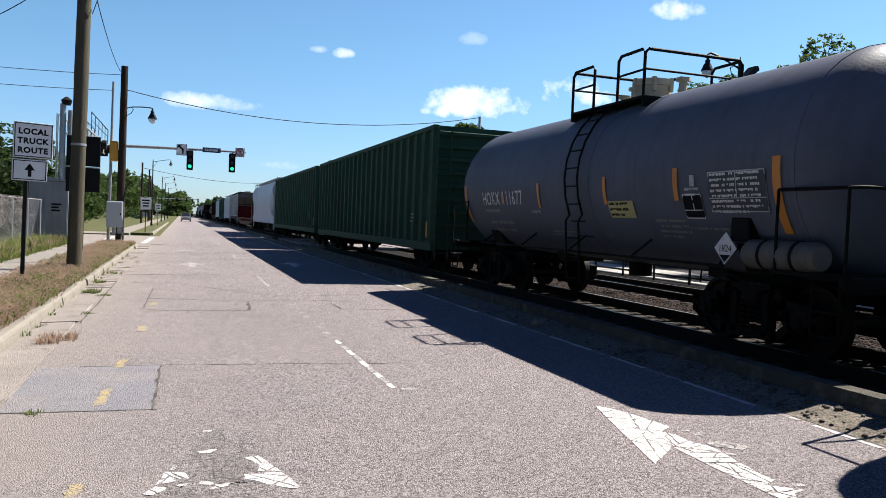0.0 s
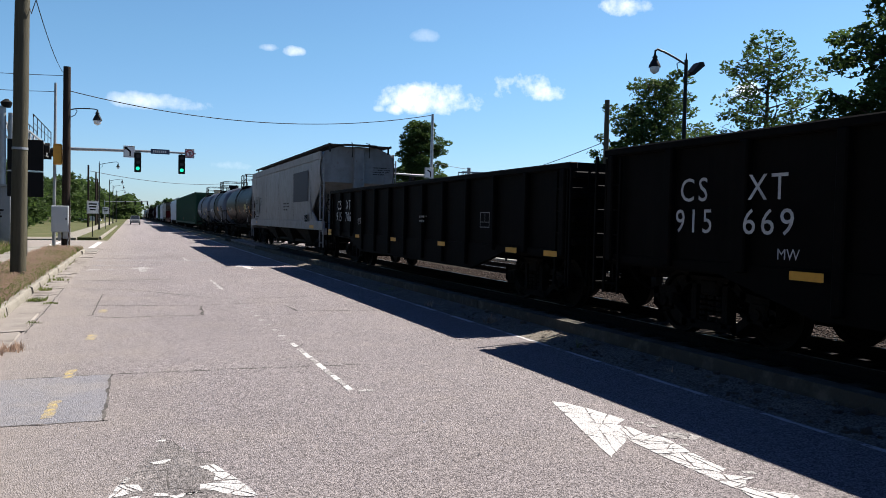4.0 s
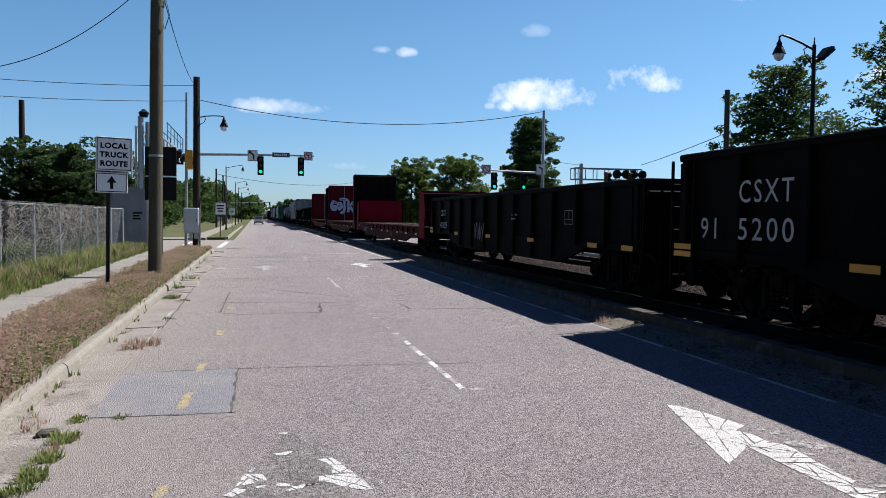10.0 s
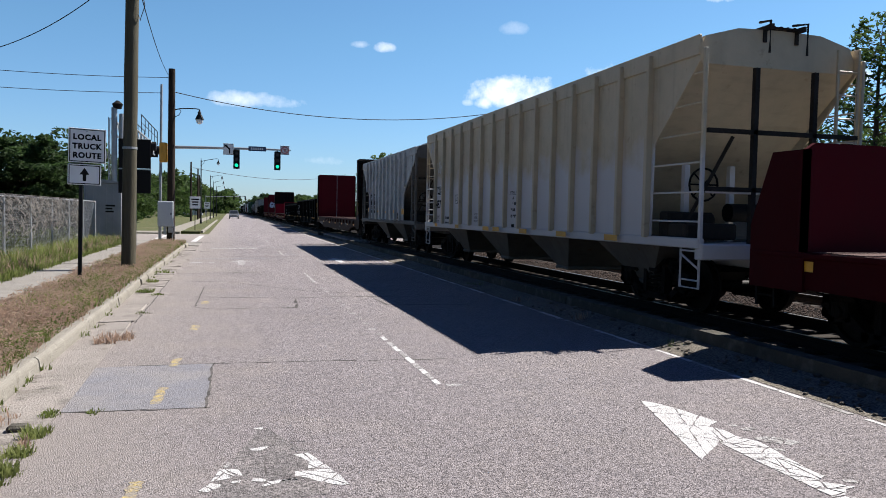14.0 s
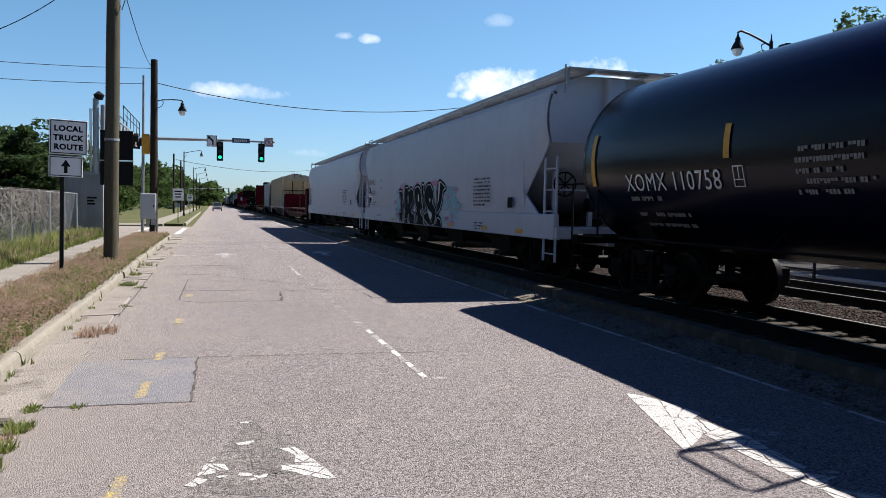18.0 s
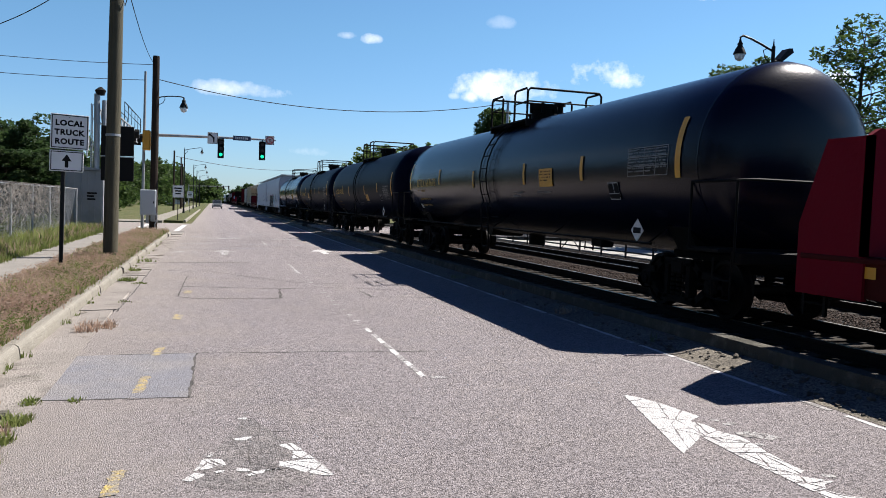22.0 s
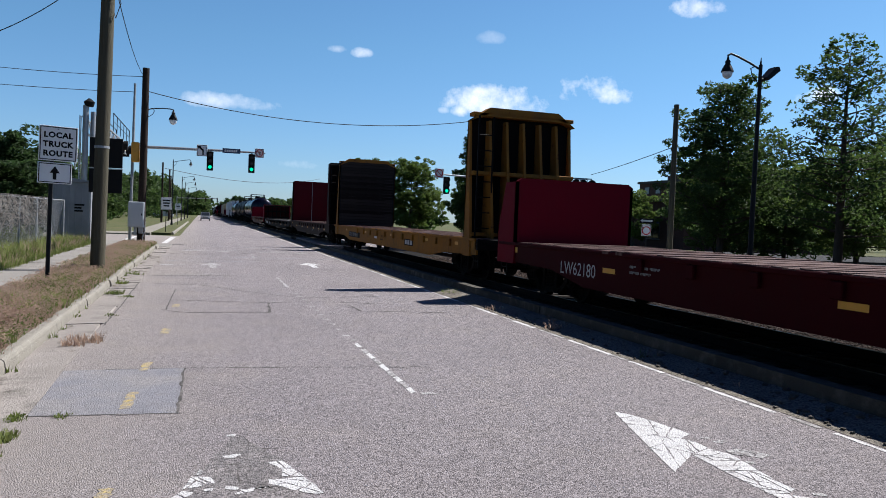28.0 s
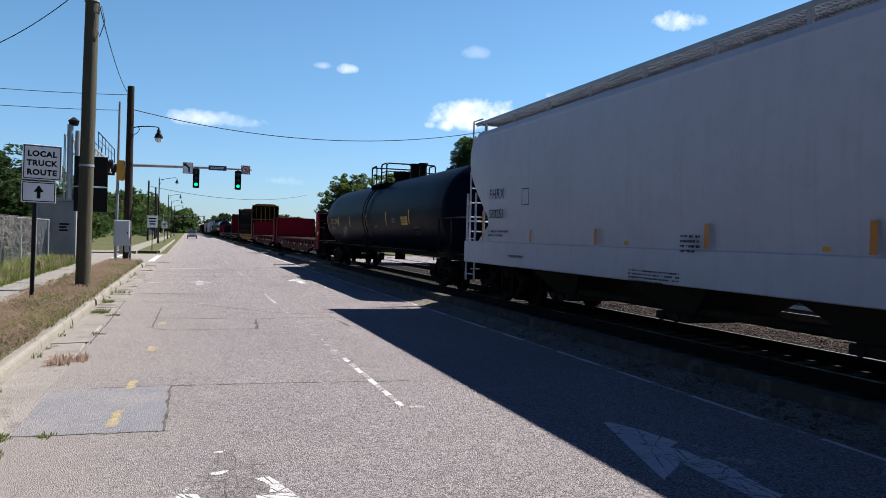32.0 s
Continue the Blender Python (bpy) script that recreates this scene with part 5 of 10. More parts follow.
def hopper_car(front, rear, label, paint, top=4.35, smooth_side=True, ribs=0, roof=0.35, belly=1.45, cut=2.85, chutes=3, walk_rail=True, sill_paint=None, bow=0.06, set_back=2.0, seam_paint=None, reach=1.0, knee=2.35):
    car, length = new_car("covered_hopper", front, rear, label, "covered hopper")
    h = length / 2
    w = 1.50

    def ring(y, zb, wide=1.0):
        eave = top - 0.18
        pts = [(-w + 0.02, zb)]
        for k in range(1, 5):
            f = k / 5
            pts.append((-w - bow * math.sin(math.pi * f) * (1 if smooth_side else 0), zb + (eave - zb) * f))
        pts += [(-w + 0.02, eave), (-w + 0.10, top - 0.02), (-0.8, top + roof * 0.55), (0, top + roof * 0.62)]
        pts += [(-x, z) for x, z in pts[-2::-1]]
        return [(x * wide, y, z) for x, z in pts]
    inn = 2.1 * reach
    # how the lower edge climbs towards the ends: offset from the end, height
    climb = [(0.5, 3.04), (0.5 + 0.35 * reach, 2.69), (0.5 + 0.95 * reach, 2.19), (0.5 + 1.24 * reach, 1.93), (0.52 + 1.24 * reach, belly)] if smooth_side else [(0.22, top - 0.42), (0.22 + inn * 0.97, knee), (0.22 + inn, belly)]

    def low_edge(y):
        d = h - abs(y)
        for (d0, z0), (d1, z1) in zip(climb, climb[1:]):
            if d <= d1:
                return z0 + (z1 - z0) * max(0.0, d - d0) / (d1 - d0)
        return belly
    inn = climb[-1][0]
    m = Mesh()
    ys = [(-h + d, z) for d, z in climb] + [(-h + inn + (length - 2 * inn) * k / 4, belly) for k in range(1, 4)] + [(h - d, z) for d, z in climb[::-1]]
    if smooth_side:
        m.loft([ring(y, z, 0.965) for y, z in [(-h + 0.5, 3.04), (-h + 3.9, belly), (h - 3.9, belly), (h - 0.5, 3.04)]])
    else:       # a tub whose ends slope under the overhanging side sheets
        m.loft([ring(y, z, 0.97) for y, z in [(-h + 0.3, top - 0.45), (-h + 3.6, belly), (h - 3.6, belly), (h - 0.3, top - 0.45)]])
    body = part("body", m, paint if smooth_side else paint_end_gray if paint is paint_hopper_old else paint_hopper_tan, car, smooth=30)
    sp = sill_paint or paint
    m = Mesh()
    for x in (-1, 1):
        x0, x1 = sorted((x * (w + 0.03), x * (w - 0.10)))
        m.box(x0, x1, -h + 0.1, h - 0.1, (1.12 if seam_paint else 0.93) if smooth_side else belly - 0.13, belly + 0.03, 0.015)
    part("side_sill", m, sp, car)
    if ribs:
        for x in (-1, 1):
            r = Mesh()
            out = [(-h + d, z) for d, z in climb] + [(h - d, z) for d, z in climb[::-1]]
            r.prism(out + [(h - climb[0][0], top - 0.1), (-h + climb[0][0], top - 0.1)], "x", *sorted((x * (w - 0.035), x * w)))
            part("side_sheet", r, paint, body)
            for k in range(ribs):
                y = -h + inn * (0.80 if reach == 1 else 1.04) + (length - (1.60 if reach == 1 else 2.08) * inn) * k / (ribs - 1)
                r = Mesh()
                x0, x1 = sorted((x * (w - 0.03), x * (w + 0.11)))
                r.box(x0, x1, y - 0.045, y + 0.045, low_edge(y), top - 0.12, 0.012)
                part("side_post", r, paint_rib_old if paint is paint_hopper_old else paint_hopper_tan if paint is paint_tan_faded else paint, body)
    else:
        for s in (-1, 1):       # bowed side sheets, cut away over the ends
            r = Mesh()
            r.loft([[(-s * x, yy, zz) for x, yy, zz in ring(y, z)[:6]] for y, z in ys], cap=False, closed=False)
            r.loft([[(-s * (x + 0.03), yy, zz) for x, yy, zz in ring(y, z)[:6]] for y, z in ys], cap=False, closed=False)
            part("side_sheet", r, paint, body, smooth=30)
            for e in (-1, 1):
                g = Mesh()
                g.prism([(e * (h - climb[-1][0]), 1.93), (e * (h - climb[-1][0] + 0.8 * reach), belly), (e * (h - climb[-1][0]), belly)], "x", *sorted((s * (w - 0.05), s * (w - 0.005))))
                part("sill_gusset", g, paint, body)
            # the roof's outer strip over the side sheet
            g = Mesh()
            g.box(*sorted((s * (w - 0.16), s * (w - 0.015))), -h + 0.5, h - 0.5, top - 0.22, top - 0.16)
            part("roof_flange", g, paint, body)
        for s in (-1, 1):       # stiffener down the middle of each end wall
            g = Mesh()
            g.box(-0.22, 0.22, *sorted((s * (h - 0.5), s * (h - 0.32))), 2.6, top + roof * 0.5, 0.03)
            part("end_stiffener", g, paint, body)
    if seam_paint:
        for y in [-h + inn + (length - 2 * inn) * k / 4 for k in range(5)]:     # seams between the side sheets
            r = Mesh()
            side = [(x - 0.004, z) for x, _, z in ring(y, belly)[:6]]
            r.loft([[(x, y - 0.014, z) for x, z in side], [(x - 0.003, y, z) for x, z in side], [(x, y + 0.014, z) for x, z in side]], cap=False, closed=False)
            part("weld_seam", r, seam_paint, body)
    for x in (-1, 1) if seam_paint or not smooth_side else ():       # the roof's edge angle
        r = Mesh()
        r.box(*sorted((x * (w - 0.02), x * (w + 0.035))), -h + climb[0][0], h - climb[0][0], top - 0.34, top - 0.03, 0.012)
        part("roof_edge", r, paint, body)
    # hopper chutes
    for k in range(chutes):
        y = (k - (chutes - 1) / 2) * (3.93 if chutes == 4 else (length - 6.5) / max(chutes, 2))
        if not smooth_side:         # wide pockets that come out to the side sills
            y = (5.0, 1.4, -2.4, -6.0)[k if chutes == 4 else k + 1]
            m = Mesh()
            m.loft([[(-0.95, y - 0.25, 0.40), (0.95, y - 0.25, 0.40), (0.95, y + 0.25, 0.40), (-0.95, y + 0.25, 0.40)],
                    [(-1.42, y - 1.25, belly - 0.05), (1.42, y - 1.25, belly - 0.05), (1.42, y + 1.25, belly - 0.05), (-1.42, y + 1.25, belly - 0.05)]])
            m.box(-1.0, 1.0, y - 0.35, y + 0.35, 0.36, 0.44, 0.02)
            part("hopper_chute", m, paint_end_gray, car)
            continue
        # the chute's dark colour holds the shade below the sills besides grime
        m = Mesh()
        m.loft([[(-0.8, y - 0.4, 0.42), (0.8, y - 0.4, 0.42), (0.8, y + 0.4, 0.42), (-0.8, y + 0.4, 0.42)],
                [(-1.4, y - 1.75, belly - 0.1), (1.4, y - 1.75, belly - 0.1), (1.4, y + 1.75, belly - 0.1), (-1.4, y + 1.75, belly - 0.1)]])
        part("hopper_chute", m, grimy_shaded_steel, car)
        m = Mesh()
        m.box(-0.95, 0.95, y - 0.42, y + 0.42, 0.30, 0.43, 0.02)
        m.cyl((-1.0, y - 0.2, 0.36), (-0.95, y - 0.2, 0.36), 0.07, n=8).cyl((-1.0, y + 0.2, 0.36), (-0.95, y + 0.2, 0.36), 0.07, n=8)
        part("outlet_gate", m, grimy_shaded_steel, car)
    if smooth_side:         # discharge pipe along the outlets
        y = (chutes - 1) / 2 * (3.93 if chutes == 4 else (length - 6.5) / max(chutes, 2)) + 0.6
        part("discharge_pipe", Mesh().cyl((-0.72, -y, 0.50), (-0.72, y, 0.50), 0.075, n=10), grimy_shaded_steel, car, smooth=40)
    # end platforms, posts, ladders
    for s in (1, -1):
        m = Mesh()
        y0, y1 = sorted((s * h, s * (h - 2.6)))
        m.box(-0.3, 0.3, y0, y1, 0.80, 1.10, 0.02)
        ye = s * (h - 0.12)
        m.box(-1.5, 1.5, ye - 0.1, ye + 0.1, 0.95, 1.20, 0.02)
        m.box(-1.5, 1.5, *sorted((ye, ye - s * 1.0)), 1.16, 1.20)
        part("end_sill", m, sp, car)
    for s in (1, -1):
        ye = s * (h - 0.12)
        for x in (-1.47, 1.47):
            m = Mesh()
            if smooth_side:         # low side ladder with two posts
                posts, high = (ye, ye - s * 0.6), top - 0.3 if seam_paint else 2.72
            elif reach == 1:        # two tall posts under the roof's end
                posts, high = (s * (h - 0.24), s * (h - 0.80)), top - 0.3
            else:                   # one tall post, rungs back to the side sheet
                posts, high = (ye,), top - 0.25
            thin = 0.024 if smooth_side else 0.040 if reach == 1 else 0.030
            for y in posts:
                m.box(x - thin, x + thin, y - thin, y + thin, 0.45 if smooth_side else belly - 0.13, high, 0.008)
            for i in range(9):
                z = 0.62 + i * 0.46
                if z < high - 0.1:
                    back = posts[-1]
                    if len(posts) == 1:
                        back = ye - s * (0.5 if z < belly else climb[1][0] - 0.12 if z < knee else climb[1][0] - 0.12 - (z - knee) / (top - 0.42 - knee) * (climb[1][0] - climb[0][0]))
                    m.tube([(x, posts[0], z), (x, back, z)], 0.016)
            if not smooth_side:
                back = posts[0] - s * 0.5
                m.tube([(x, posts[0], belly), (x, posts[0], 0.50), (x, back, 0.50), (x, back, belly)], 0.022)
                m.tube([(x, posts[0], 0.80), (x, back, 1.02)], 0.018)
            part("side_ladder", m, sp, car)
        for x in (-0.9, 0.0, 0.9):
            part("end_post", Mesh().box(x - 0.05, x + 0.05, ye - s * 1.3 - 0.05, ye - s * 1.3 + 0.05, 1.2, belly + (cut - belly) * 0.72), sp, car)
        m = Mesh()
        m.tube([(-1.4, ye, 2.0), (1.4, ye, 2.0)], 0.02)
        part("end_rail", m, sp, car)
        m = Mesh()
        ladder(m, -1.2 * s, ye - s * 0.02, 1.2, min(top - 0.1, 3.3) if smooth_side else top - 0.1, 0.4, "x")
        part("end_ladder", m, sp, car)
        if not smooth_side:         # brackets, brake rigging and slanting stays in the open end
            m = Mesh()
            for x in (-0.55, 0.55):
                m.box(x - 0.04, x + 0.04, ye - s * 0.05, ye + s * 0.03, belly - 0.1, top - 0.5)
            for x in (-1.38, 1.38):
                m.tube([(x, ye - s * 0.75, belly), (x * 0.55, ye - s * 0.25, 2.9)], 0.03)
            for z in (2.05, 2.95):
                m.box(-1.4, 1.4, ye - 0.03, ye + 0.03, z - 0.035, z + 0.035)
            part("end_stay", m, grimy_shaded_steel, car)
            m = Mesh()
            m.box(-1.44, -0.5, *sorted((ye - s * 0.4, ye - s * 0.95)), belly, belly + 0.26, 0.03)
            m.cyl((-1.3, ye - s * 1.15, belly + 0.3), (-0.5, ye - s * 1.15, belly + 0.3), 0.15, n=12)
            m.box(-1.4, -1.1, *sorted((ye - s * 1.0, ye - s * 1.3)), belly, belly + 0.45, 0.03)
            part("brake_gear", m, grimy_shaded_steel, car, "grimy brake cylinder and valve gear")
    # running boards on the roof
    m = Mesh()
    zr = top + roof * 0.62 + (0.06 if smooth_side and not seam_paint else 0.03)
    for x in ((-0.95, 0.95) if walk_rail else (0.0,)):      # open steel grating
        k = int((length - 0.5) / 0.09)
        for i in range(k):
            y = -h + 0.25 + i * (length - 0.5) / k
            m.box(x - 0.30, x + 0.30, y, y + 0.032, zr - 0.015, zr + 0.015)
        for i in range(4):
            m.box(x - 0.215 + i * 0.13, x - 0.175 + i * 0.13, -h + 0.2, h - 0.2, zr - 0.012, zr + 0.012)
    for x in ((-1.25, -0.65, 0.65, 1.25) if walk_rail else (-0.3, 0.3)):
        m.box(x - 0.025, x + 0.025, -h + 0.1, h - 0.1, zr - 0.06, zr + 0.02)
    for k in range(int(length / 1.8) + 1):
        y = -h + 0.3 + k * 1.8
        for x in ((-1.2, 1.2) if walk_rail else (-0.3, 0.3)):
            m.box(x - 0.03, x + 0.03, y - 0.03, y + 0.03, top - 0.05, zr)
    for s in (1, -1):
        if smooth_side:
            m.box(*((-0.62, 0.62) if seam_paint else (-1.3, 1.3)), *sorted((s * (h - 0.05), s * (h - 0.55))), zr - 0.02, zr + 0.02)
        for x in (-1.35, 1.35) if smooth_side and not seam_paint else (-0.35, 0.35):
            m.tube([(x, s * (h - 0.1), top - 0.25), (x, s * (h - 0.1), zr + 0.06), (x * 0.9, s * (h - 0.4), zr + 0.10)], 0.022)
    part("roof_walk", m, galvanized if smooth_side and not seam_paint else grimy_shaded_steel, car)
    lid = Mesh().box(-0.35, 0.35, -0.55, 0.55, 0, 0.14 + roof * 0.07 if smooth_side else 0.24, 0.03).data("roof_hatch", paint)
    for k in range(7):
        part("roof_hatch", lid, None, car).location = (0, (k - 3) * (length - 3) / 7, top + roof * 0.55)
    m = Mesh()
    m.cyl((-0.2, -h + 1.2, 1.7), (0.9, -h + 1.2, 1.7), 0.16, n=12)
    part("air_reservoir", m, iron_black, car, smooth=35)
    m = Mesh()
    for k in range(16):
        a, b = k * math.pi / 8, (k + 1) * math.pi / 8
        m.tube([(-0.9 + 0.27 * math.cos(a), -h + 0.9, 2.15 + 0.27 * math.sin(a)), (-0.9 + 0.27 * math.cos(b), -h + 0.9, 2.15 + 0.27 * math.sin(b))], 0.018)
    for k in range(4):
        a = k * math.pi / 4
        m.tube([(-0.9 - 0.26 * math.cos(a), -h + 0.9, 2.15 - 0.26 * math.sin(a)), (-0.9 + 0.26 * math.cos(a), -h + 0.9, 2.15 + 0.26 * math.sin(a))], 0.014)
    part("brake_wheel", m, iron_black, car)
    running_gear(car, length, set_back)
    return car


def gondola_car(front, rear, label, paint, top=2.62, ribs=13):
    car, length = new_car("gondola_car", front, rear, label, "gondola")
    h, w = length / 2, 1.46
    body = part("floor", Mesh().box(-w + 0.05, w - 0.05, -h + 0.26, h - 0.26, 0.95, 1.02), paint, car)
    for x in (-1, 1):
        m = Mesh()
        m.box(*sorted((x * (w - 0.05), x * w)), -h + 0.2, h - 0.2, 0.95, top - 0.06)
        part("side_sheet", m, paint, car)
        m = Mesh()
        belly = [(-h + 0.2, 0.98), (-h + 2.6, 0.98), (-h + 4.2, 0.55), (h - 4.2, 0.55), (h - 2.6, 0.98), (h - 0.2, 0.98), (h - 0.2, 1.10), (-h + 0.2, 1.10)]
        m.prism(belly, "x", *sorted((x * (w - 0.06), x * (w + 0.04))))
        part("side_sill", m, paint, car)
    for s in (-1, 1):
        part("end_sheet", Mesh().box(-w + 0.05, w - 0.05, *sorted((s * (h - 0.2), s * (h - 0.26))), 0.95, top), paint, car)
    for x in (-1, 1):
        c = Mesh()
        c.box(*sorted((x * (w - 0.09), x * (w + 0.08))), -h + 0.15, h - 0.15, top - 0.12, top, 0.02)
        part("top_chord", c, paint, car)
        for k in range(ribs):
            y = -h + 0.35 + (length - 0.7) * k / (ribs - 1)
            r = Mesh()
            x0, x1 = sorted((x * (w - 0.01), x * (w + 0.11)))
            r.box(x0, x1, y - 0.07, y + 0.07, 0.62 if abs(y) < h - 4 else 1.0, top - 0.11, 0.02)
            part("side_post", r, paint, body)
    for s in (-1, 1):
        m = Mesh()
        for z in (1.25, 1.65, 2.05, 2.4):
            if z < top - 0.1:
                m.box(-w, w, *sorted((s * (h - 0.2), s * (h - 0.08))), z - 0.06, z + 0.06, 0.02)
        m.box(-0.3, 0.3, *sorted((s * h, s * (h - 2.5))), 0.78, 1.0, 0.02)
        for x in (-1.4, 1.4):
            ladder(m, x, s * (h - 0.03), 0.5, top - 0.1, 0.36, "x")
            ladder(m, math.copysign(w + 0.06, x), s * (h - 0.4), 0.5, top - 0.15, 0.36)
        part("end_frame", m, paint, car)
    running_gear(car, length, 2.1)
    return car


def bulkhead(car, s, h, high, paint, face, inner_seam=False, capped=False, thick=1.05):
    """s: +1 the front end, -1 the rear end. Its plane face looks along the deck; ribs stand on the outer side."""
    base, w = 1.19, 1.54
    m = Mesh()
    yi, yo = s * (h - thick), s * (h - 0.05)
    corner = 0.32 if capped else 0.08
    out = [(-w, base), (-w, high - corner), (-w + corner * 1.6, high), (w - corner * 1.6, high), (w, high - corner), (w, base)]
    m.prism(out, "y", *sorted((yi, yi + s * 0.07)))
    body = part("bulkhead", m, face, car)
    # thin sheet in the darker side paint holds the shade behind the face
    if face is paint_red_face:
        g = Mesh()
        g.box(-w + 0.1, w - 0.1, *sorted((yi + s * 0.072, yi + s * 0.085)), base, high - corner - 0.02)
        part("shade_sheet", g, paint, body)
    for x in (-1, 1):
        g = Mesh()
        x0, x1 = sorted((x * w, x * (w - 0.07)))
        if capped:
            g.prism([(yi, base - 0.5), (yi, high - corner), (yi + s * 0.12, high - corner), (yi + s * 0.5, base), (yi + s * 0.55, base - 0.5)], "x", x0, x1)
        elif high < 3:
            g.prism([(yi, base - 0.5), (yi, high - corner), (yi + s * 0.62, high - corner), (yo, base + 0.35), (yo, base - 0.5)], "x", x0, x1)
        else:
            g.prism([(yi, base - 0.5), (yi, high - corner), (yi + s * 0.36, high - corner - 0.02), (yi + s * 0.62, base + 0.5), (yo, base - 0.1), (yo, base - 0.5)], "x", x0, x1)
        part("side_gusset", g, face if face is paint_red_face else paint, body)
    # ribs and beams go near-black for the shade there, except on yellow cars
    for x in (-1.0, -0.5, 0.0, 0.5, 1.0):
        g = Mesh()
        g.prism([(yi + s * 0.05, base), (yi + s * 0.05, high - corner), (yi + s * 0.30, high - corner), (yo - s * 0.15 if capped else yi + s * 0.30, base)], "x", x - 0.035, x + 0.035)
        part("rib", g, paint if paint is paint_yellow_old else iron_black, body)
    for z in (high - 0.16, (high + base) / 2, base + 0.1):
        deep = 0.36 if z > high - 0.3 else 0.5
        g = Mesh()
        g.box(-w + 0.03, w - 0.03, *sorted((yi + s * 0.02, yi + s * deep)), z - 0.06, z + 0.05, 0.015)
        part("cross_beam", g, paint if paint is paint_yellow_old else iron_black, body)
    if capped:
        g = Mesh()
        g.prism([(-w - 0.02, high - corner - 0.03), (-w + corner * 1.6, high + 0.03), (w - corner * 1.6, high + 0.03), (w + 0.02, high - corner - 0.03), (w - corner * 1.6, high - 0.14), (-w + corner * 1.6, high - 0.14)], "y", *sorted((yi - s * 0.05, yi + s * 0.36)))
        part("top_cap", g, paint, body)
    g = Mesh()
    ladder(g, -1.22, yi + s * 0.62, base - 0.3, high - 0.25, 0.42, "x", step=0.42)
    part("ladder", g, iron_black, body)
    if inner_seam:
        g = Mesh()
        g.box(-0.02, 0.02, *sorted((yi, yi - s * 0.012)), base, high - 0.05)
        part("weld_seam", g, letter_gray, body, "pale vertical seam strip")
    return body


def flat_car(front, rear, label, paint, hf, hr, deck=None, face_f=None, face_r=None, seam=False, capped=False, deck_z=1.19, paint_r=None, plain=False, pockets=14, thick_f=1.05):
    car, length = new_car("bulkhead_flat_car" if not plain else "flat_car", front, rear, label, "flat car")
    h, w = length / 2, 1.50
    for x in (-1, 1):
        m = Mesh()
        deep = 0.52 if capped else 0.44
        out = [(-h + 0.1, deck_z), (-h + 0.1, deck_z - 0.45), (-h + 3.0, deck_z - 0.50), (-h + 4.4, deep), (h - 4.4, deep), (h - 3.0, deck_z - 0.50), (h - 0.1, deck_z - 0.45), (h - 0.1, deck_z)]
        m.prism(out, "x", *sorted((x * w, x * (w - 0.10))))
        m.box(*sorted((x * (w + 0.05), x * (w - 0.1))), -h + 0.1, h - 0.1, deck_z - 0.08, deck_z - 0.005, 0.015)
        part("side_sill", m, paint, car)
        for k in range(pockets):
            y = (k - (pockets - 1) / 2) * (length - 3.2) / pockets
            if h - 5.6 < y < h - 1.5 and x < 0:
                continue
            p = Mesh()
            p.box(*sorted((x * w, x * (w + 0.07))), y - 0.09, y + 0.09, deck_z - 0.30, deck_z - 0.09, 0.012)
            part("stake_pocket", p, paint, car)
    m = Mesh()
    m.box(-0.35, 0.35, -h + 0.1, h - 0.1, 0.72, deck_z - 0.1)
    for s in (-1, 1):
        m.box(-w, w, *sorted((s * h, s * (h - 0.2))), deck_z - 0.32, deck_z - 0.02, 0.02)
        for x in (-1.42, 1.42):
            ladder(m, x, s * (h - 0.25), 0.42, deck_z, 0.34)
    part("center_sill", m, iron_black, car)
    m, rng = Mesh(), random.Random(int(-front))
    k = int((length - 2.4) / 0.235)
    for i in range(k):
        y = -h + 1.2 + i * 0.235
        m.box(-w - rng.uniform(-0.01, 0.055), w - 0.01, y, y + 0.222, deck_z - 0.055, deck_z + rng.uniform(-0.008, 0.016))
    for s in (-1, 1):
        m.box(-w, w, *sorted((s * (h - 0.02), s * (h - 1.2))), deck_z - 0.05, deck_z)
    part("deck_planks", m, deck or deck_wood, car)
    if hf:
        bulkhead(car, 1, h, hf, paint, face_f or paint, seam, capped, thick_f)
    if hr:
        bulkhead(car, -1, h, hr, paint_r or paint, face_r or paint_r or paint, seam, capped)
    m = Mesh()
    m.cyl((-0.5, 2.0, 0.85), (0.4, 2.0, 0.85), 0.18, n=12)
    m.box(-0.9, -0.5, -2.6, -2.1, 0.7, 1.0, 0.03)
    m.tube([(0.45, -h + 2, 0.8), (0.45, h - 2, 0.8)], 0.03)
    part("brake_gear", m, iron_black, car, smooth=35)
    running_gear(car, length, 2.1 if length < 24 else 2.9)
    return car


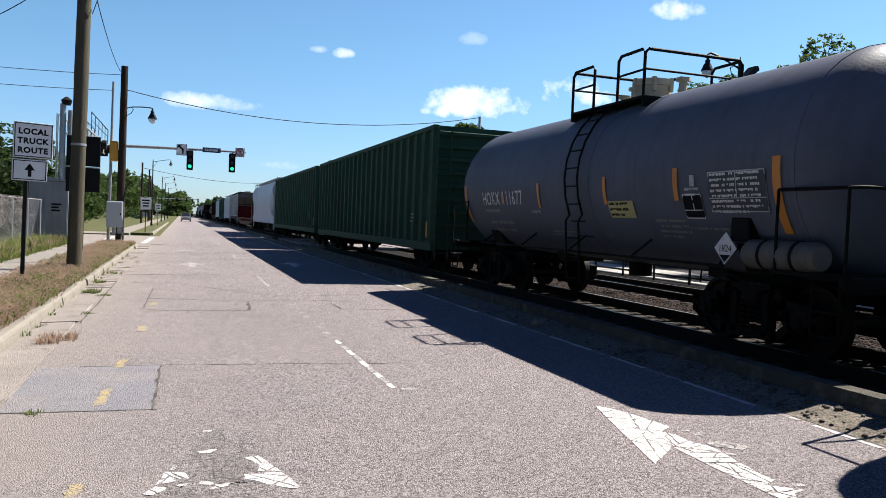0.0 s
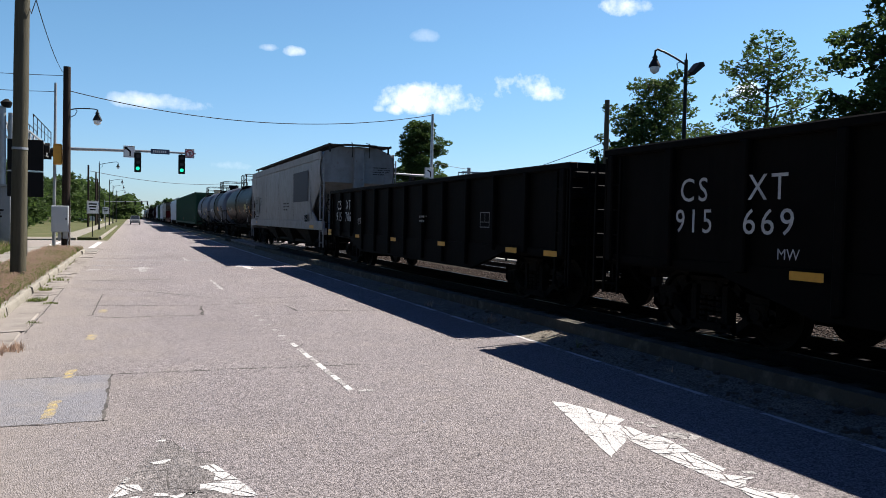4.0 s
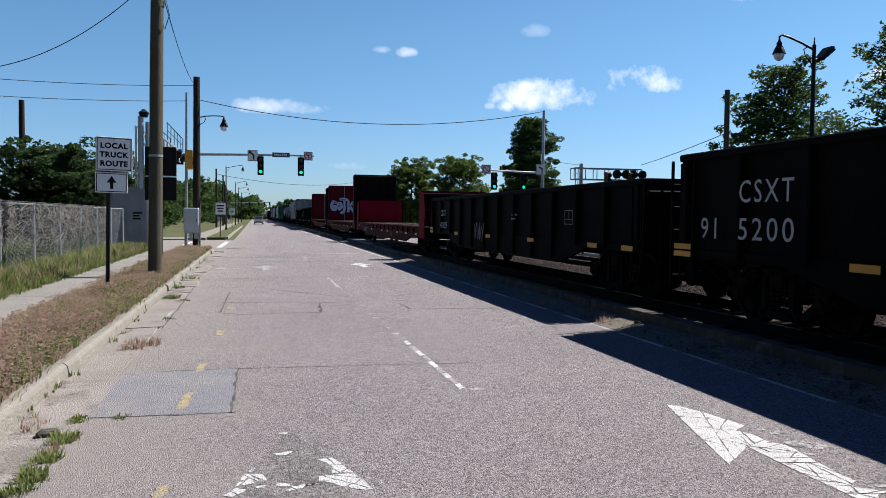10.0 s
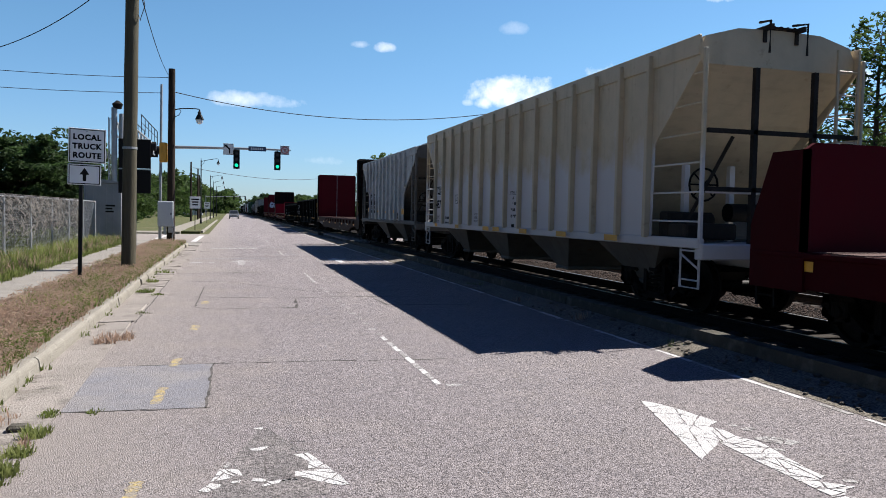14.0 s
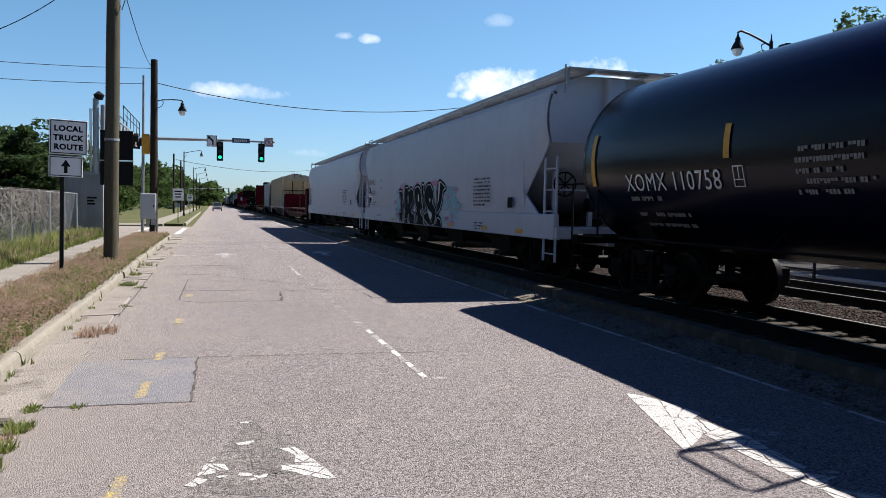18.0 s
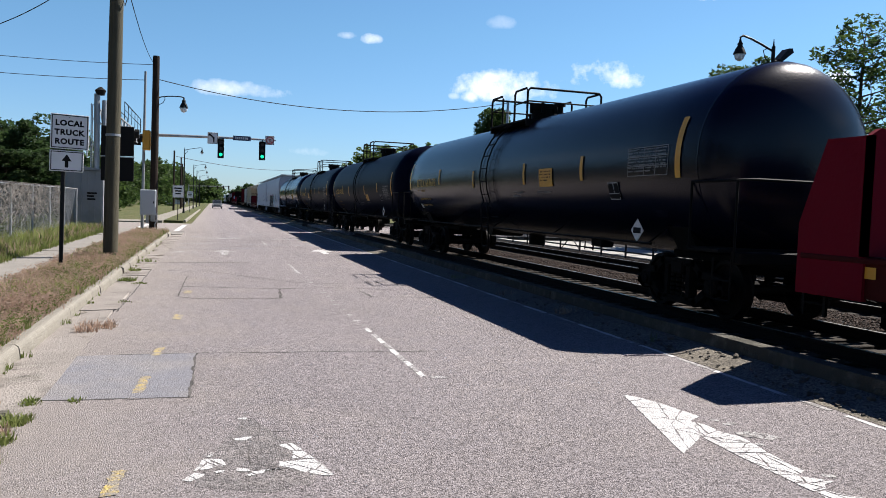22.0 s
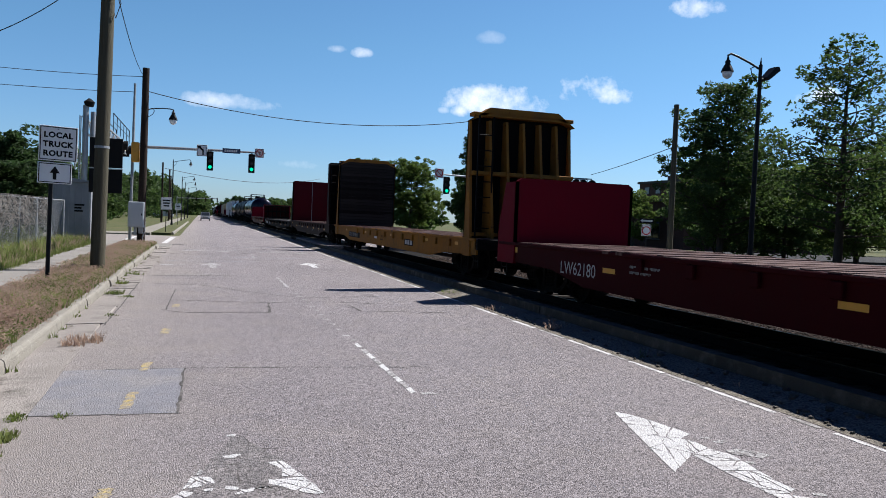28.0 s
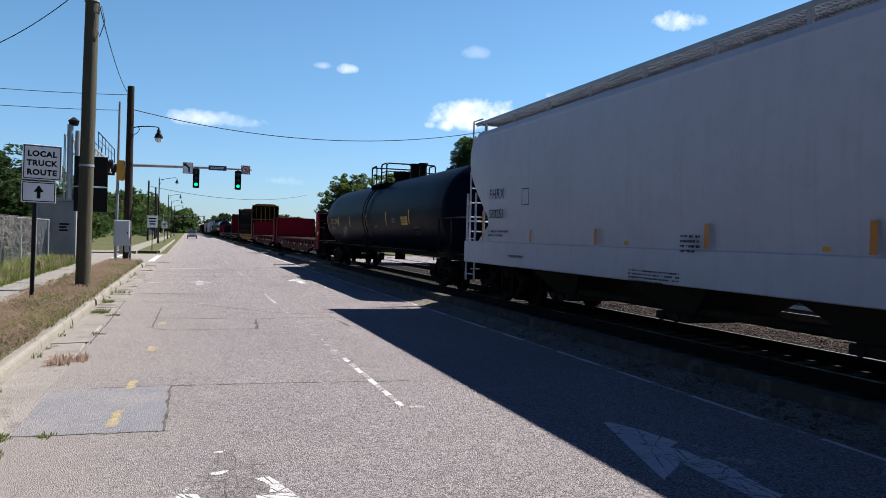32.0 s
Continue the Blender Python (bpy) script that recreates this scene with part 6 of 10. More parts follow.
def chip_car(front, rear, label):
    car, length = new_car("wood_chip_gondola", front, rear, label, "gondola")
    h, w, top = length / 2, 1.5, 4.36
    body = part("floor", Mesh().box(-w + 0.05, w - 0.05, -h + 0.26, h - 0.26, 0.75, 0.85), paint_green, car)
    for x in (-1, 1):
        part("side_sheet", Mesh().box(*sorted((x * (w - 0.05), x * w)), -h + 0.2, h - 0.2, 0.75, top), paint_green, car)
    for s in (-1, 1):
        part("end_sheet", Mesh().box(-w + 0.05, w - 0.05, *sorted((s * (h - 0.2), s * (h - 0.26))), 0.75, top), paint_green, car)
    for x in (-1, 1):
        c = Mesh()
        c.box(*sorted((x * (w - 0.06), x * (w + 0.12))), -h + 0.15, h - 0.15, top - 0.12, top + 0.02, 0.02)
        part("top_chord", c, paint_green, car)
        c = Mesh()
        c.box(*sorted((x * (w - 0.06), x * (w + 0.10))), -h + 0.15, h - 0.15, 0.70, 0.95, 0.02)
        part("side_sill", c, paint_green, car)
        n = 24
        for k in range(n):
            y = -h + 0.32 + (length - 0.64) * k / (n - 1)
            r = Mesh()
            r.prism([(x * w, y - 0.17), (x * (w + 0.11), y - 0.08), (x * (w + 0.11), y + 0.08), (x * w, y + 0.17)], "z", 0.95, top - 0.12)
            part("side_post", r, paint_green, body)
    for s in (-1, 1):
        m = Mesh()
        for k in range(9):
            z = 1.1 + k * 0.38
            m.box(-w, w, *sorted((s * (h - 0.2), s * (h - 0.07))), z - 0.06, z + 0.06, 0.02)
        ladder(m, -1.3, s * (h - 0.03), 0.5, top - 0.1, 0.4, "x")
        m.box(-0.3, 0.3, *sorted((s * h, s * (h - 2.5))), 0.75, 1.0, 0.02)
        part("end_frame", m, paint_green, car)
    side = flat_side(-w - 0.13)
    plate(reflector_orange, car, -h + 0.55, -h + 0.42, 1.1, 1.55, side)
    bars(3, 0.07, letter_gray, car, -h + 2.2, 1.8, side, 0.4, seed=4)
    running_gear(car, length, 2.2)
    return car


# -- the cars, front to rear: y of both ends at the start --
SIDE = flat_side(-1.60)          # a little proud of ribs and posts


def side_of_flat(car, length, mark, number, seed, mat=letter_dim, size=0.36, yellow=(5.5, 2.4, -0.4, -3.2, -5.4, -7.6), size_y=0.42, mark_at=None):
    s = flat_side(-1.512)
    h = length / 2
    if mark:
        lettering(mark + number, size, mat, car, (h - 3.0) if mark_at is None else mark_at, 0.66, s)
    for y in yellow:
        plate(reflector_yellow, car, y * h / 9.5 + 0.2, y * h / 9.5 - 0.02 - size_y / 2, 0.79, 0.88, s)
    plate(reflector_yellow, car, h - 0.95, h - 1.2, 0.95, 1.08, s)
    framed(car, -2.62, 0.62, 0.44, 0.28, s, panel_black)
    bars(2, 0.06, letter_gray, car, h * 0.46, 0.98, s, 0.9, seed=seed)
    bars(4, 0.035, letter_gray, car, -5.45, 0.88, s, 0.3, seed=seed + 2)
    plate(letter_gray, car, -5.22, -5.38, 0.82, 0.93, s, "pale_plate")
    bars(1, 0.05, letter_gray, car, -h * 0.30, 0.95, s, 0.5, seed=seed + 4)


def gondola_marks(car, length, mark, number, seed, start=1.75, z1=1.90, z2=1.47, size=0.40, white=letter_dim, wide=(1.35, 1.12)):
    s, h = flat_side(-1.575), length / 2
    if mark:
        lettering(mark, size, white, car, h - start, z1, s, wide[0])
        lettering(number, size, white, car, h - start + 0.05, z2, s, wide[1])
    for z in (0.98, 1.10) if seed != 18 else ():
        plate(reflector_yellow, car, h - 0.1, h - 0.6, z, z + 0.09, s)
    for y in (h * 0.55, h * 0.12, -h * 0.30, -h * 0.72, -h + 0.9):
        plate(reflector_yellow, car, y, y - 0.46, 0.98, 1.08, s)
    framed(car, -h * 0.58, 1.45, 0.45, 0.32, s)
    if seed == 17:
        lettering("LD LMT\nLT  WT", 0.12, white, car, h - start - 2.65, 1.54, s)
    bars(2, 0.07, letter_gray, car, -h * 0.15, 1.7, s, 0.5, seed=seed)


def build_train():
    # far ahead of everything else
    y = 420.0
    for kind in ("g", "h", "t", "w", "g", "t", "h", "g"):
        if kind == "g":
            gondola_car(y, y - 17.2, "black steel gondola, far down the train", paint_gondola_black, 2.6)
            y -= 18.1
        elif kind == "h":
            hopper_car(y, y - 18.0, "weathered gray covered hopper far down the train", paint_hopper_gray)
            y -= 18.9
        elif kind == "w":
            hopper_car(y, y - 20.0, "white covered hopper far down the train", paint_hopper_white)
            y -= 20.9
        else:
            tank_car(y, y - 17.4, "plain black tank car far down the train", paint_tank_black)
            y -= 18.3
    # y is about 272 here
    flat_car(y, 250.9, "dark maroon bulkhead flat car with an empty deck", paint_dark_red, 4.4, 4.4)
    gondola_car(250.0, 232.6, "black steel gondola with a low dark load line", paint_gondola_black, 2.5)
    gondola_car(231.7, 214.3, "plain black steel gondola", paint_gondola_black, 2.5)
    tank_car(213.4, 196.0, "plain black riveted tank car", paint_tank_black)
    flat_car(195.1, 173.5, "dark red bulkhead flat car with tall bulkheads", paint_dark_red, 4.4, 4.5)
    hopper_car(172.5, 155.8, "pale gray covered hopper", paint_hopper_white)
    chip_car(154.9, 139.0, "faded green high-sided wood-chip gondola")
    hopper_car(138.0, 121.3, "dirty white covered hopper", paint_hopper_white)
    hopper_car(120.4, 104.2, "dirty white covered hopper with a rusty end", paint_hopper_old, ribs=11, smooth_side=False, chutes=2)
    flat_car(103.3, 81.2, "red bulkhead flat car with a low front bulkhead", paint_red, 2.7, 2.7)
    hopper_car(80.3, 61.5, "light gray covered hopper with curved sides", paint_hopper_white, bow=0.16)
    chip_car(60.6, 41.2, "faded green ribbed high-sided wood-chip gondola")
    chip_car(40.4, 20.8, "faded green ribbed high-sided wood-chip gondola")

    # gray tank cars
    c = tank_car(19.3, 6.4, "weathered gray tank car with orange reflector strips", paint_tank_gray, 1.54, 2.46, 0.88, rail_at=-0.3, mark="HOKX", number="111677", rail_h=0.66, mark_at=(4.36, 2.00), mark_wide=2.25, mark_size=0.44, stripe=reflector_orange, hatch_mat=paint_hopper_tan,
                 stripes=[(5.50, 1.55, 2.5, 0.11), (3.20, 2.03, 2.30, 0.08), (1.36, 1.91, 2.42, 0.10), (-1.22, 1.96, 2.44, 0.10), (-3.22, 2.0, 2.48, 0.11), (-5.24, 1.52, 2.52, 0.14)], seed=11)
    sd, up = tank_side(1.54, 2.46), tank_side(1.546, 2.46)
    plate(panel_slate, c, -4.02, -5.12, 1.82, 2.38, sd, "test_table", 5)
    bars(8, 0.046, letter_white, c, -4.06, 2.36, up, 0.95, "notice_print", 30)
    framed(c, -4.02, 1.82, 1.10, 0.56, up, None, letter_dim)
    plate(notice_pale, c, -1.33, -2.10, 1.72, 2.02, sd, "yellow_notice")
    bars(3, 0.06, letter_black, c, -1.37, 1.99, up, 0.58, "notice_print", 39)
    framed(c, -3.42, 1.72, 0.42, 0.37, sd, panel_black, letter_white)
    plate(letter_dim, c, -3.62, -3.72, 2.20, 2.36, sd, "emblem_plate")
    bars(2, 0.05, letter_dim, c, -3.46, 2.18, sd, 0.34, seed=31)
    placard(c, -4.34, 1.34, -1.44, "1824")
    part("valve_box", Mesh().box(-1.40, -1.18, -4.72, -4.36, 1.44, 1.76, 0.02), iron_black, c)
    bars(4, 0.06, letter_gray, c, -2.60, 1.70, sd, 0.75, seed=5)
    bars(1, 0.06, letter_gray, c, -3.40, 1.58, sd, 1.2, seed=6)
    bars(2, 0.05, letter_gray, c, 1.25, 1.40, sd, 1.0, seed=7)
    bars(1, 0.07, letter_dim, c, 1.75, 1.86, sd, 0.5, seed=8)
    m = Mesh()
    m.cyl((-1.35, -4.70, 1.29), (-1.35, -4.76, 1.29), 0.15, 0.19, n=18).cyl((-1.35, -4.76, 1.29), (-1.35, -5.84, 1.29), 0.19, n=18).cyl((-1.35, -5.84, 1.29), (-1.35, -5.90, 1.29), 0.19, 0.15, n=18)
    tank = part("air_reservoir", m, paint_end_gray, c, smooth=35)
    for y in (-5.02, -5.56):
        part("strap", Mesh().cyl((-1.35, y, 1.29), (-1.35, y - 0.05, 1.29), 0.196, n=18), iron_black, tank, smooth=35)

    c = tank_car(5.6, -7.3, "gray tank car with a broad black band round the middle", paint_tank_gray, 1.54, 2.46, 0.98, band=(1.60, -1.50), rail_at=0.0, mark="HOKX", number="111707", rail_h=0.66, mark_at=(4.4, 2.02), mark_wide=2.25, mark_size=0.44, stripe=None, seed=12)
    sd, up = tank_side(1.54, 2.46), tank_side(1.546, 2.46)
    plate(reflector_orange, c, -1.57, -2.34, 2.09, 2.42, sd, "orange_notice")
    bars(3, 0.06, letter_black, c, -1.64, 2.38, up, 0.6, "notice_print", 70)
    plate(panel_black, c, -3.90, -4.98, 1.97, 2.50, sd, "test_table", 5)
    bars(7, 0.045, letter_gray, c, -3.95, 2.47, up, 0.95, "notice_print", 71)
    framed(c, -3.55, 1.58, 0.30, 0.37, sd, panel_black, letter_white)
    bars(3, 0.05, letter_gray, c, -2.6, 2.22, sd, 0.5, seed=72)
    placard(c, -4.15, 1.36, -1.44)

    c = tank_car(-7.9, -21.9, "black-brown tank car with white lettering", paint_tank_brown, 1.47, 2.46, 0.6, rail_at=-0.2, mark="UCLX", number="16114", rail_h=0.66, mark_at=(5.10, 2.02), mark_wide=1.95, mark_size=0.42, stripe=reflector_orange,
                 stripes=[(6.16, 1.33, 2.33, 0.14), (2.72, 1.83, 2.29, 0.10), (-1.06, 1.85, 2.34, 0.11), (-3.56, 1.87, 2.35, 0.12), (-5.70, 1.57, 2.32, 0.14)], seed=13)
    sd, up = tank_side(1.47, 2.46), tank_side(1.476, 2.46)
    plate(notice_pale, c, -3.72, -4.54, 2.12, 2.43, sd, "yellow_notice")
    bars(4, 0.045, letter_black, c, -3.78, 2.39, up, 0.7, "notice_print", 74)
    plate(panel_black, c, -4.72, -5.36, 1.95, 2.43, sd, "test_table", 5)
    bars(7, 0.042, letter_white, c, -4.76, 2.40, up, 0.55, "notice_print", 75)
    lettering("SODIUM\n SOL.", 0.16, letter_dim, c, -4.86, 2.62, sd, wide=0.6)
    framed(c, -4.15, 1.66, 0.34, 0.32, sd, panel_black, letter_white)
    bars(6, 0.055, letter_gray, c, -2.70, 2.06, sd, 0.55, seed=7)
    bars(5, 0.055, letter_gray, c, -1.55, 2.0, sd, 0.45, seed=8)
    placard(c, -5.1, 1.36, -1.42, "1824")

    # weathered gray hopper
    c = hopper_car(-22.2, -41.3, "weathered gray covered hopper with a darker repainted patch", paint_hopper_gray, 4.28, bow=0.05, seam_paint=paint_soiled, reach=1.3)
    h = 19.1 / 2
    s = flat_side(-1.575)
    plate(car_paint("paint_patch_gray", (0.105, 0.108, 0.115), 0.6, 0.3, 0.05), c, 7.48, 6.05, 1.80, 2.80, s, "faded_patch")
    lettering("FLOX", 0.40, letter_black, c, 7.42, 2.36, flat_side(-1.58), 1.2, wide=0.86)
    lettering("79194", 0.38, letter_black, c, 7.36, 1.85, flat_side(-1.58), 1.15, wide=1.05)
    plate(car_paint("paint_patch_dark", (0.042, 0.045, 0.062), 0.6, 0.15, 0.02, spec=0.1), c, -3.95, -7.0, 2.30, 3.60, s, "painted_patch")
    plate(reflector_yellow, c, -7.2, -8.0, 1.17, 1.30, flat_side(-1.535))
    plate(reflector_yellow, c, 7.30, 6.95, 1.27, 1.35, flat_side(-1.535))
    bars(4, 0.055, letter_black, c, 0, 0, lambda u, v: (0.62 - u, -h + 0.49, 3.70 + v), 0.7, "end_print", 18)
    bars(2, 0.10, letter_black, c, 7.36, 1.68, s, 1.2, seed=15)
    bars(3, 0.09, letter_black, c, -1.5, 2.3, s, 1.4, seed=16)
    framed(c, -6.40, 1.42, 0.55, 0.34, s, panel_black, letter_white)
    m = Mesh()
    m.box(-1.583, -1.578, h - 4.35, h - 4.32, 2.3, 2.65).box(-1.583, -1.578, h - 4.0, h - 3.97, 2.3, 2.65).box(-1.583, -1.578, h - 4.35, h - 3.97, 2.65, 2.675).box(-1.583, -1.578, h - 4.35, h - 3.97, 2.275, 2.3)
    part("stencil_frame", m, letter_black, c)

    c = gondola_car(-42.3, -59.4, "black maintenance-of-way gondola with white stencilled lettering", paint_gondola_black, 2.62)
    gondola_marks(c, 17.1, "", "", 17, 1.47)
    up = flat_side(-1.575)
    for text, y, z, wide in (("CS", 7.1, 1.91, 0.53), ("XT", 5.92, 1.91, 0.55), ("915", 7.21, 1.5, 0.7), ("706", 6.01, 1.5, 0.72)):
        lettering(text, 0.46, letter_dim, c, y, z, up, 1.25, wide=wide)
    c = gondola_car(-60.1, -77.4, "black maintenance-of-way gondola with white stencilled lettering", paint_gondola_black, 2.74)
    gondola_marks(c, 17.3, "", "", 18, 2.0)
    for text, y, z, wide in (("CS", 6.64, 1.89, 0.53), ("XT", 5.42, 1.89, 0.60), ("915", 6.72, 1.48, 0.7), ("669", 5.50, 1.48, 0.78)):
        lettering(text, 0.44, letter_dim, c, y, z, up, 1.25, wide=wide)
    lettering("MW", 0.18, letter_dim, c, 4.95, 1.20, flat_side(-1.575))

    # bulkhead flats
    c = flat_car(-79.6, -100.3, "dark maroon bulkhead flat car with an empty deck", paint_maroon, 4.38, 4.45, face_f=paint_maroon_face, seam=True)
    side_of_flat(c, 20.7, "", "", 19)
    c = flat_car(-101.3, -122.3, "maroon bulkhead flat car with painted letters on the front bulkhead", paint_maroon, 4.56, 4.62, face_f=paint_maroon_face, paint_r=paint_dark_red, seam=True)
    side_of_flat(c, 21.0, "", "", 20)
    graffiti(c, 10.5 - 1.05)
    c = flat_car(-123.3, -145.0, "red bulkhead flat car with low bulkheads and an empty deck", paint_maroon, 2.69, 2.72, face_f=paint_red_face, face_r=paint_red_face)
    side_of_flat(c, 21.7, "ALY ", "91717", 21, mark_at=7.56, yellow=(3.55, 0.29, -1.4, -3.9, -5.9, -7.9))

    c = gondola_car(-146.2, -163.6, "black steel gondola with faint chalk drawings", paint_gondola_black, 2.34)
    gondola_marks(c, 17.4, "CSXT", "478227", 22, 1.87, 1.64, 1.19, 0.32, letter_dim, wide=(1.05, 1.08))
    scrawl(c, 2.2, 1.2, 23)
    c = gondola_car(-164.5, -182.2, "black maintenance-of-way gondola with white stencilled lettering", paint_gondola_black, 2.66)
    gondola_marks(c, 17.7, "", "", 24, 1.9)
    up = flat_side(-1.575)
    for text, y, z, wide in (("CSXT", 7.03, 1.84, 1.17), ("91", 7.98, 1.30, 0.42), ("5200", 7.04, 1.30, 1.20)):
        lettering(text, 0.46, letter_dim, c, y, z, up, 1.25, wide=wide)

    c = flat_car(-183.4, -204.7, "dark maroon bulkhead flat car with tall bulkheads", paint_dark_red, 4.58, 4.60, face_f=paint_maroon_face, seam=True, thick_f=0.72)
    side_of_flat(c, 21.3, "NOKL ", "725", 25, size=0.30, mark_at=8.16)
    for y in (10.55, -10.2):
        plate(reflector_yellow, c, y, y - 0.10, 1.45, 2.25, flat_side(-1.555))

    # ribbed hoppers
    c = hopper_car(-205.38, -217.88, "weathered white ribbed covered hopper, rust-streaked", paint_hopper_old, 4.22, False, 11, 0.3, 1.25, 2.9, 2, False, set_back=1.9, sill_paint=paint_end_gray)
    for k, (a, b) in enumerate((("AE", "37"), ("OX", "21"))):
        y = 3.52 - k * 0.88
        plate(panel_black, c, y, y - 0.62, 1.56, 2.50, flat_side(-1.512), "stencil_panel")
        lettering(a, 0.38, letter_white, c, y - 0.12, 2.18, flat_side(-1.518), wide=0.42)
        lettering(b, 0.38, letter_white, c, y - 0.12, 1.70, flat_side(-1.518), wide=0.40)
    for y, z0, z1, w in ((4.30, 1.62, 1.82, 0.32), (1.9, 1.60, 1.68, 0.45), (-0.10, 1.58, 1.67, 0.48), (-1.90, 1.58, 1.72, 0.46), (-3.68, 1.53, 1.76, 0.50)):
        plate(reflector_yellow, c, y, y - w, z0, z1, flat_side(-1.512))
    framed(c, -2.80, 1.32, 0.48, 0.30, flat_side(-1.512), panel_black, letter_white)
    rng = random.Random(12)
    for k in range(10):         # rust run down beside the posts
        y = -4.0 + k * 0.88 + rng.uniform(0.06, 0.14)
        z, w = rng.uniform(2.4, 3.6), rng.uniform(0.015, 0.05)
        m = Mesh()
        m.quad((-1.508, y - w, z), (-1.508, y + w, z + 0.2), (-1.508, y + w * 0.6, z - rng.uniform(0.6, 1.3)), (-1.508, y - w * 0.3, z - rng.uniform(0.8, 1.6)))
        part("rust_streak", m, paint_soiled, c, "dark rust streak beside a post")
    c = hopper_car(-219.3, -236.4, "tan ribbed covered hopper with chalky white lower panels", paint_tan_faded, 4.45, False, 15, 0.25, 1.25, 3.0, 4, False, reach=0.62, knee=2.80)
    on = flat_side(-1.512)
    plate(letter_white, c, 6.98, 6.18, 2.20, 2.56, on, "painted_panel")
    up = flat_side(-1.518)
    lettering("TODX", 0.38, letter_black, c, 6.94, 2.25, up, 1.0, 0.012, wide=0.72)
    lettering("457", 0.38, letter_black, c, 6.92, 1.78, up, 1.0, 0.012, wide=0.58)
    lettering("LD LMT\nLT WT", 0.15, letter_black, c, 6.88, 1.42, up, wide=0.40)
    bars(2, 0.11, letter_black, c, 5.75, 1.50, up, 0.5, seed=27)
    lettering("INTERIOR LINING\n       1-97", 0.14, letter_black, c, -0.26, 2.10, up, wide=0.68)
    bars(3, 0.10, letter_black, c, -0.36, 1.92, up, 0.5, seed=28)
    plate(letter_black, c, -0.42, -0.62, 1.26, 1.36, up, "emblem_block")
    framed(c, 4.60, 1.92, 0.24, 0.28, up, None, letter_black)
    lettering("DO NOT USE\nHAMMER ON SIDE\nOR BOTTOM OF CAR", 0.10, letter_black, c, 2.66, 1.56, up, wide=0.72)
    for y, w in ((6.75, 0.35), (4.3, 0.4), (1.58, 0.52), (0.74, 0.50), (-1.2, 0.5), (-3.4, 0.5), (-5.6, 0.5)):
        plate(reflector_yellow, c, y, y - w, 1.15, 1.26, flat_side(-1.615))
    scrawl(c, 7.9, 3.95, 29, letter_dim, 0.7, -1.512)
    scrawl(c, 6.9, 3.15, 26, letter_white, 0.6, -1.512)

    c = flat_car(-237.5, -257.6, "maroon bulkhead flat car with low bulkheads", paint_maroon, 2.56, 2.80, face_f=paint_maroon_face, seam=True)
    side_of_flat(c, 20.1, "", "", 31)

    # white hoppers
    c = hopper_car(-258.6, -280.2, "clean white covered hopper with curved sides", paint_hopper_white, 4.30, bow=0.07, chutes=4)
    white_hopper_marks(c, 21.6, "FHRX", "628803", 32)
    c = hopper_car(-280.95, -302.2, "white covered hopper with a large painted scrawl on its side", paint_hopper_white, 4.30, bow=0.07, chutes=4)
    white_hopper_marks(c, 21.25, "FHRX", "628718", 33)
    big_tag(c)

    # black tank cars
    gold = dict(stripe=reflector_yellow, mark_mat=letter_yellow)
    c = tank_car(-302.9, -321.7, "glossy black tank car with white lettering and yellow strips", paint_tank_gloss, 1.62, 2.50, 0.70, rail_at=0.2, mark="XOMX", number="110758", mark_at=(7.22, 1.92), mark_wide=2.58, mark_size=0.42, stripe=reflector_yellow,
                 stripes=[(8.40, 2.03, 2.99, 0.13), (4.54, 2.35, 2.83, 0.13), (0.9, 2.25, 2.70, 0.10), (-2.22, 2.27, 2.67, 0.10), (-5.30, 2.27, 2.73, 0.11), (-8.28, 2.04, 2.98, 0.14)], seed=41)
    sd = tank_side(1.62, 2.50)
    bars(3, 0.085, letter_gray, c, 3.18, 2.42, sd, 1.02, seed=140)
    bars(2, 0.085, letter_gray, c, 3.20, 2.02, sd, 1.15, seed=141)
    framed(c, 4.36, 1.94, 0.22, 0.30, sd, None, letter_white)
    tank_notices(c, 1.62, 2.50, (-4.36, 1.85, 2.32, 0.60), (-7.02, 2.23, 2.86, 1.2), (-6.40, 1.45, 1.80), -7.3, 42)
    c = tank_car(-322.72, -340.22, "black tank car with yellow lettering", paint_tank_black, 1.57, 2.48, 0.80, rail_at=0.2, mark="UTLX", number="671693", mark_at=(6.60, 2.12), mark_wide=2.22, mark_size=0.37, stripes=[(7.76, 2.12, 3.05, 0.13), (4.22, 2.31, 2.79, 0.13), (0.6, 2.2, 2.66, 0.10), (-1.26, 2.21, 2.67, 0.10), (-3.72, 2.23, 2.66, 0.11), (-7.20, 2.09, 3.05, 0.14)], seed=43, **gold)
    tank_notices(c, 1.57, 2.48, (2.70, 1.92, 2.30, 0.5), (-5.74, 2.01, 2.63, 1.08), (-4.90, 1.56, 1.87), -5.6, 44)
    c = tank_car(-340.9, -358.3, "black tank car with yellow lettering", paint_tank_black, 1.58, 2.48, 0.85, rail_at=0.2, mark="UTLX", number="644047", mark_at=(6.72, 2.14), mark_wide=2.27, mark_size=0.38, stripes=[(7.70, 1.90, 2.86, 0.13), (4.38, 2.12, 2.59, 0.13), (2.56, 2.02, 2.51, 0.10), (-1.76, 2.07, 2.50, 0.10), (-4.70, 2.14, 2.55, 0.11), (-7.46, 1.96, 2.93, 0.14)], seed=45, **gold)
    tank_notices(c, 1.58, 2.48, (-1.98, 1.76, 2.06, 0.6), (-5.95, 1.85, 2.40, 1.02), (-5.16, 1.75, 2.03), -5.6, 46)
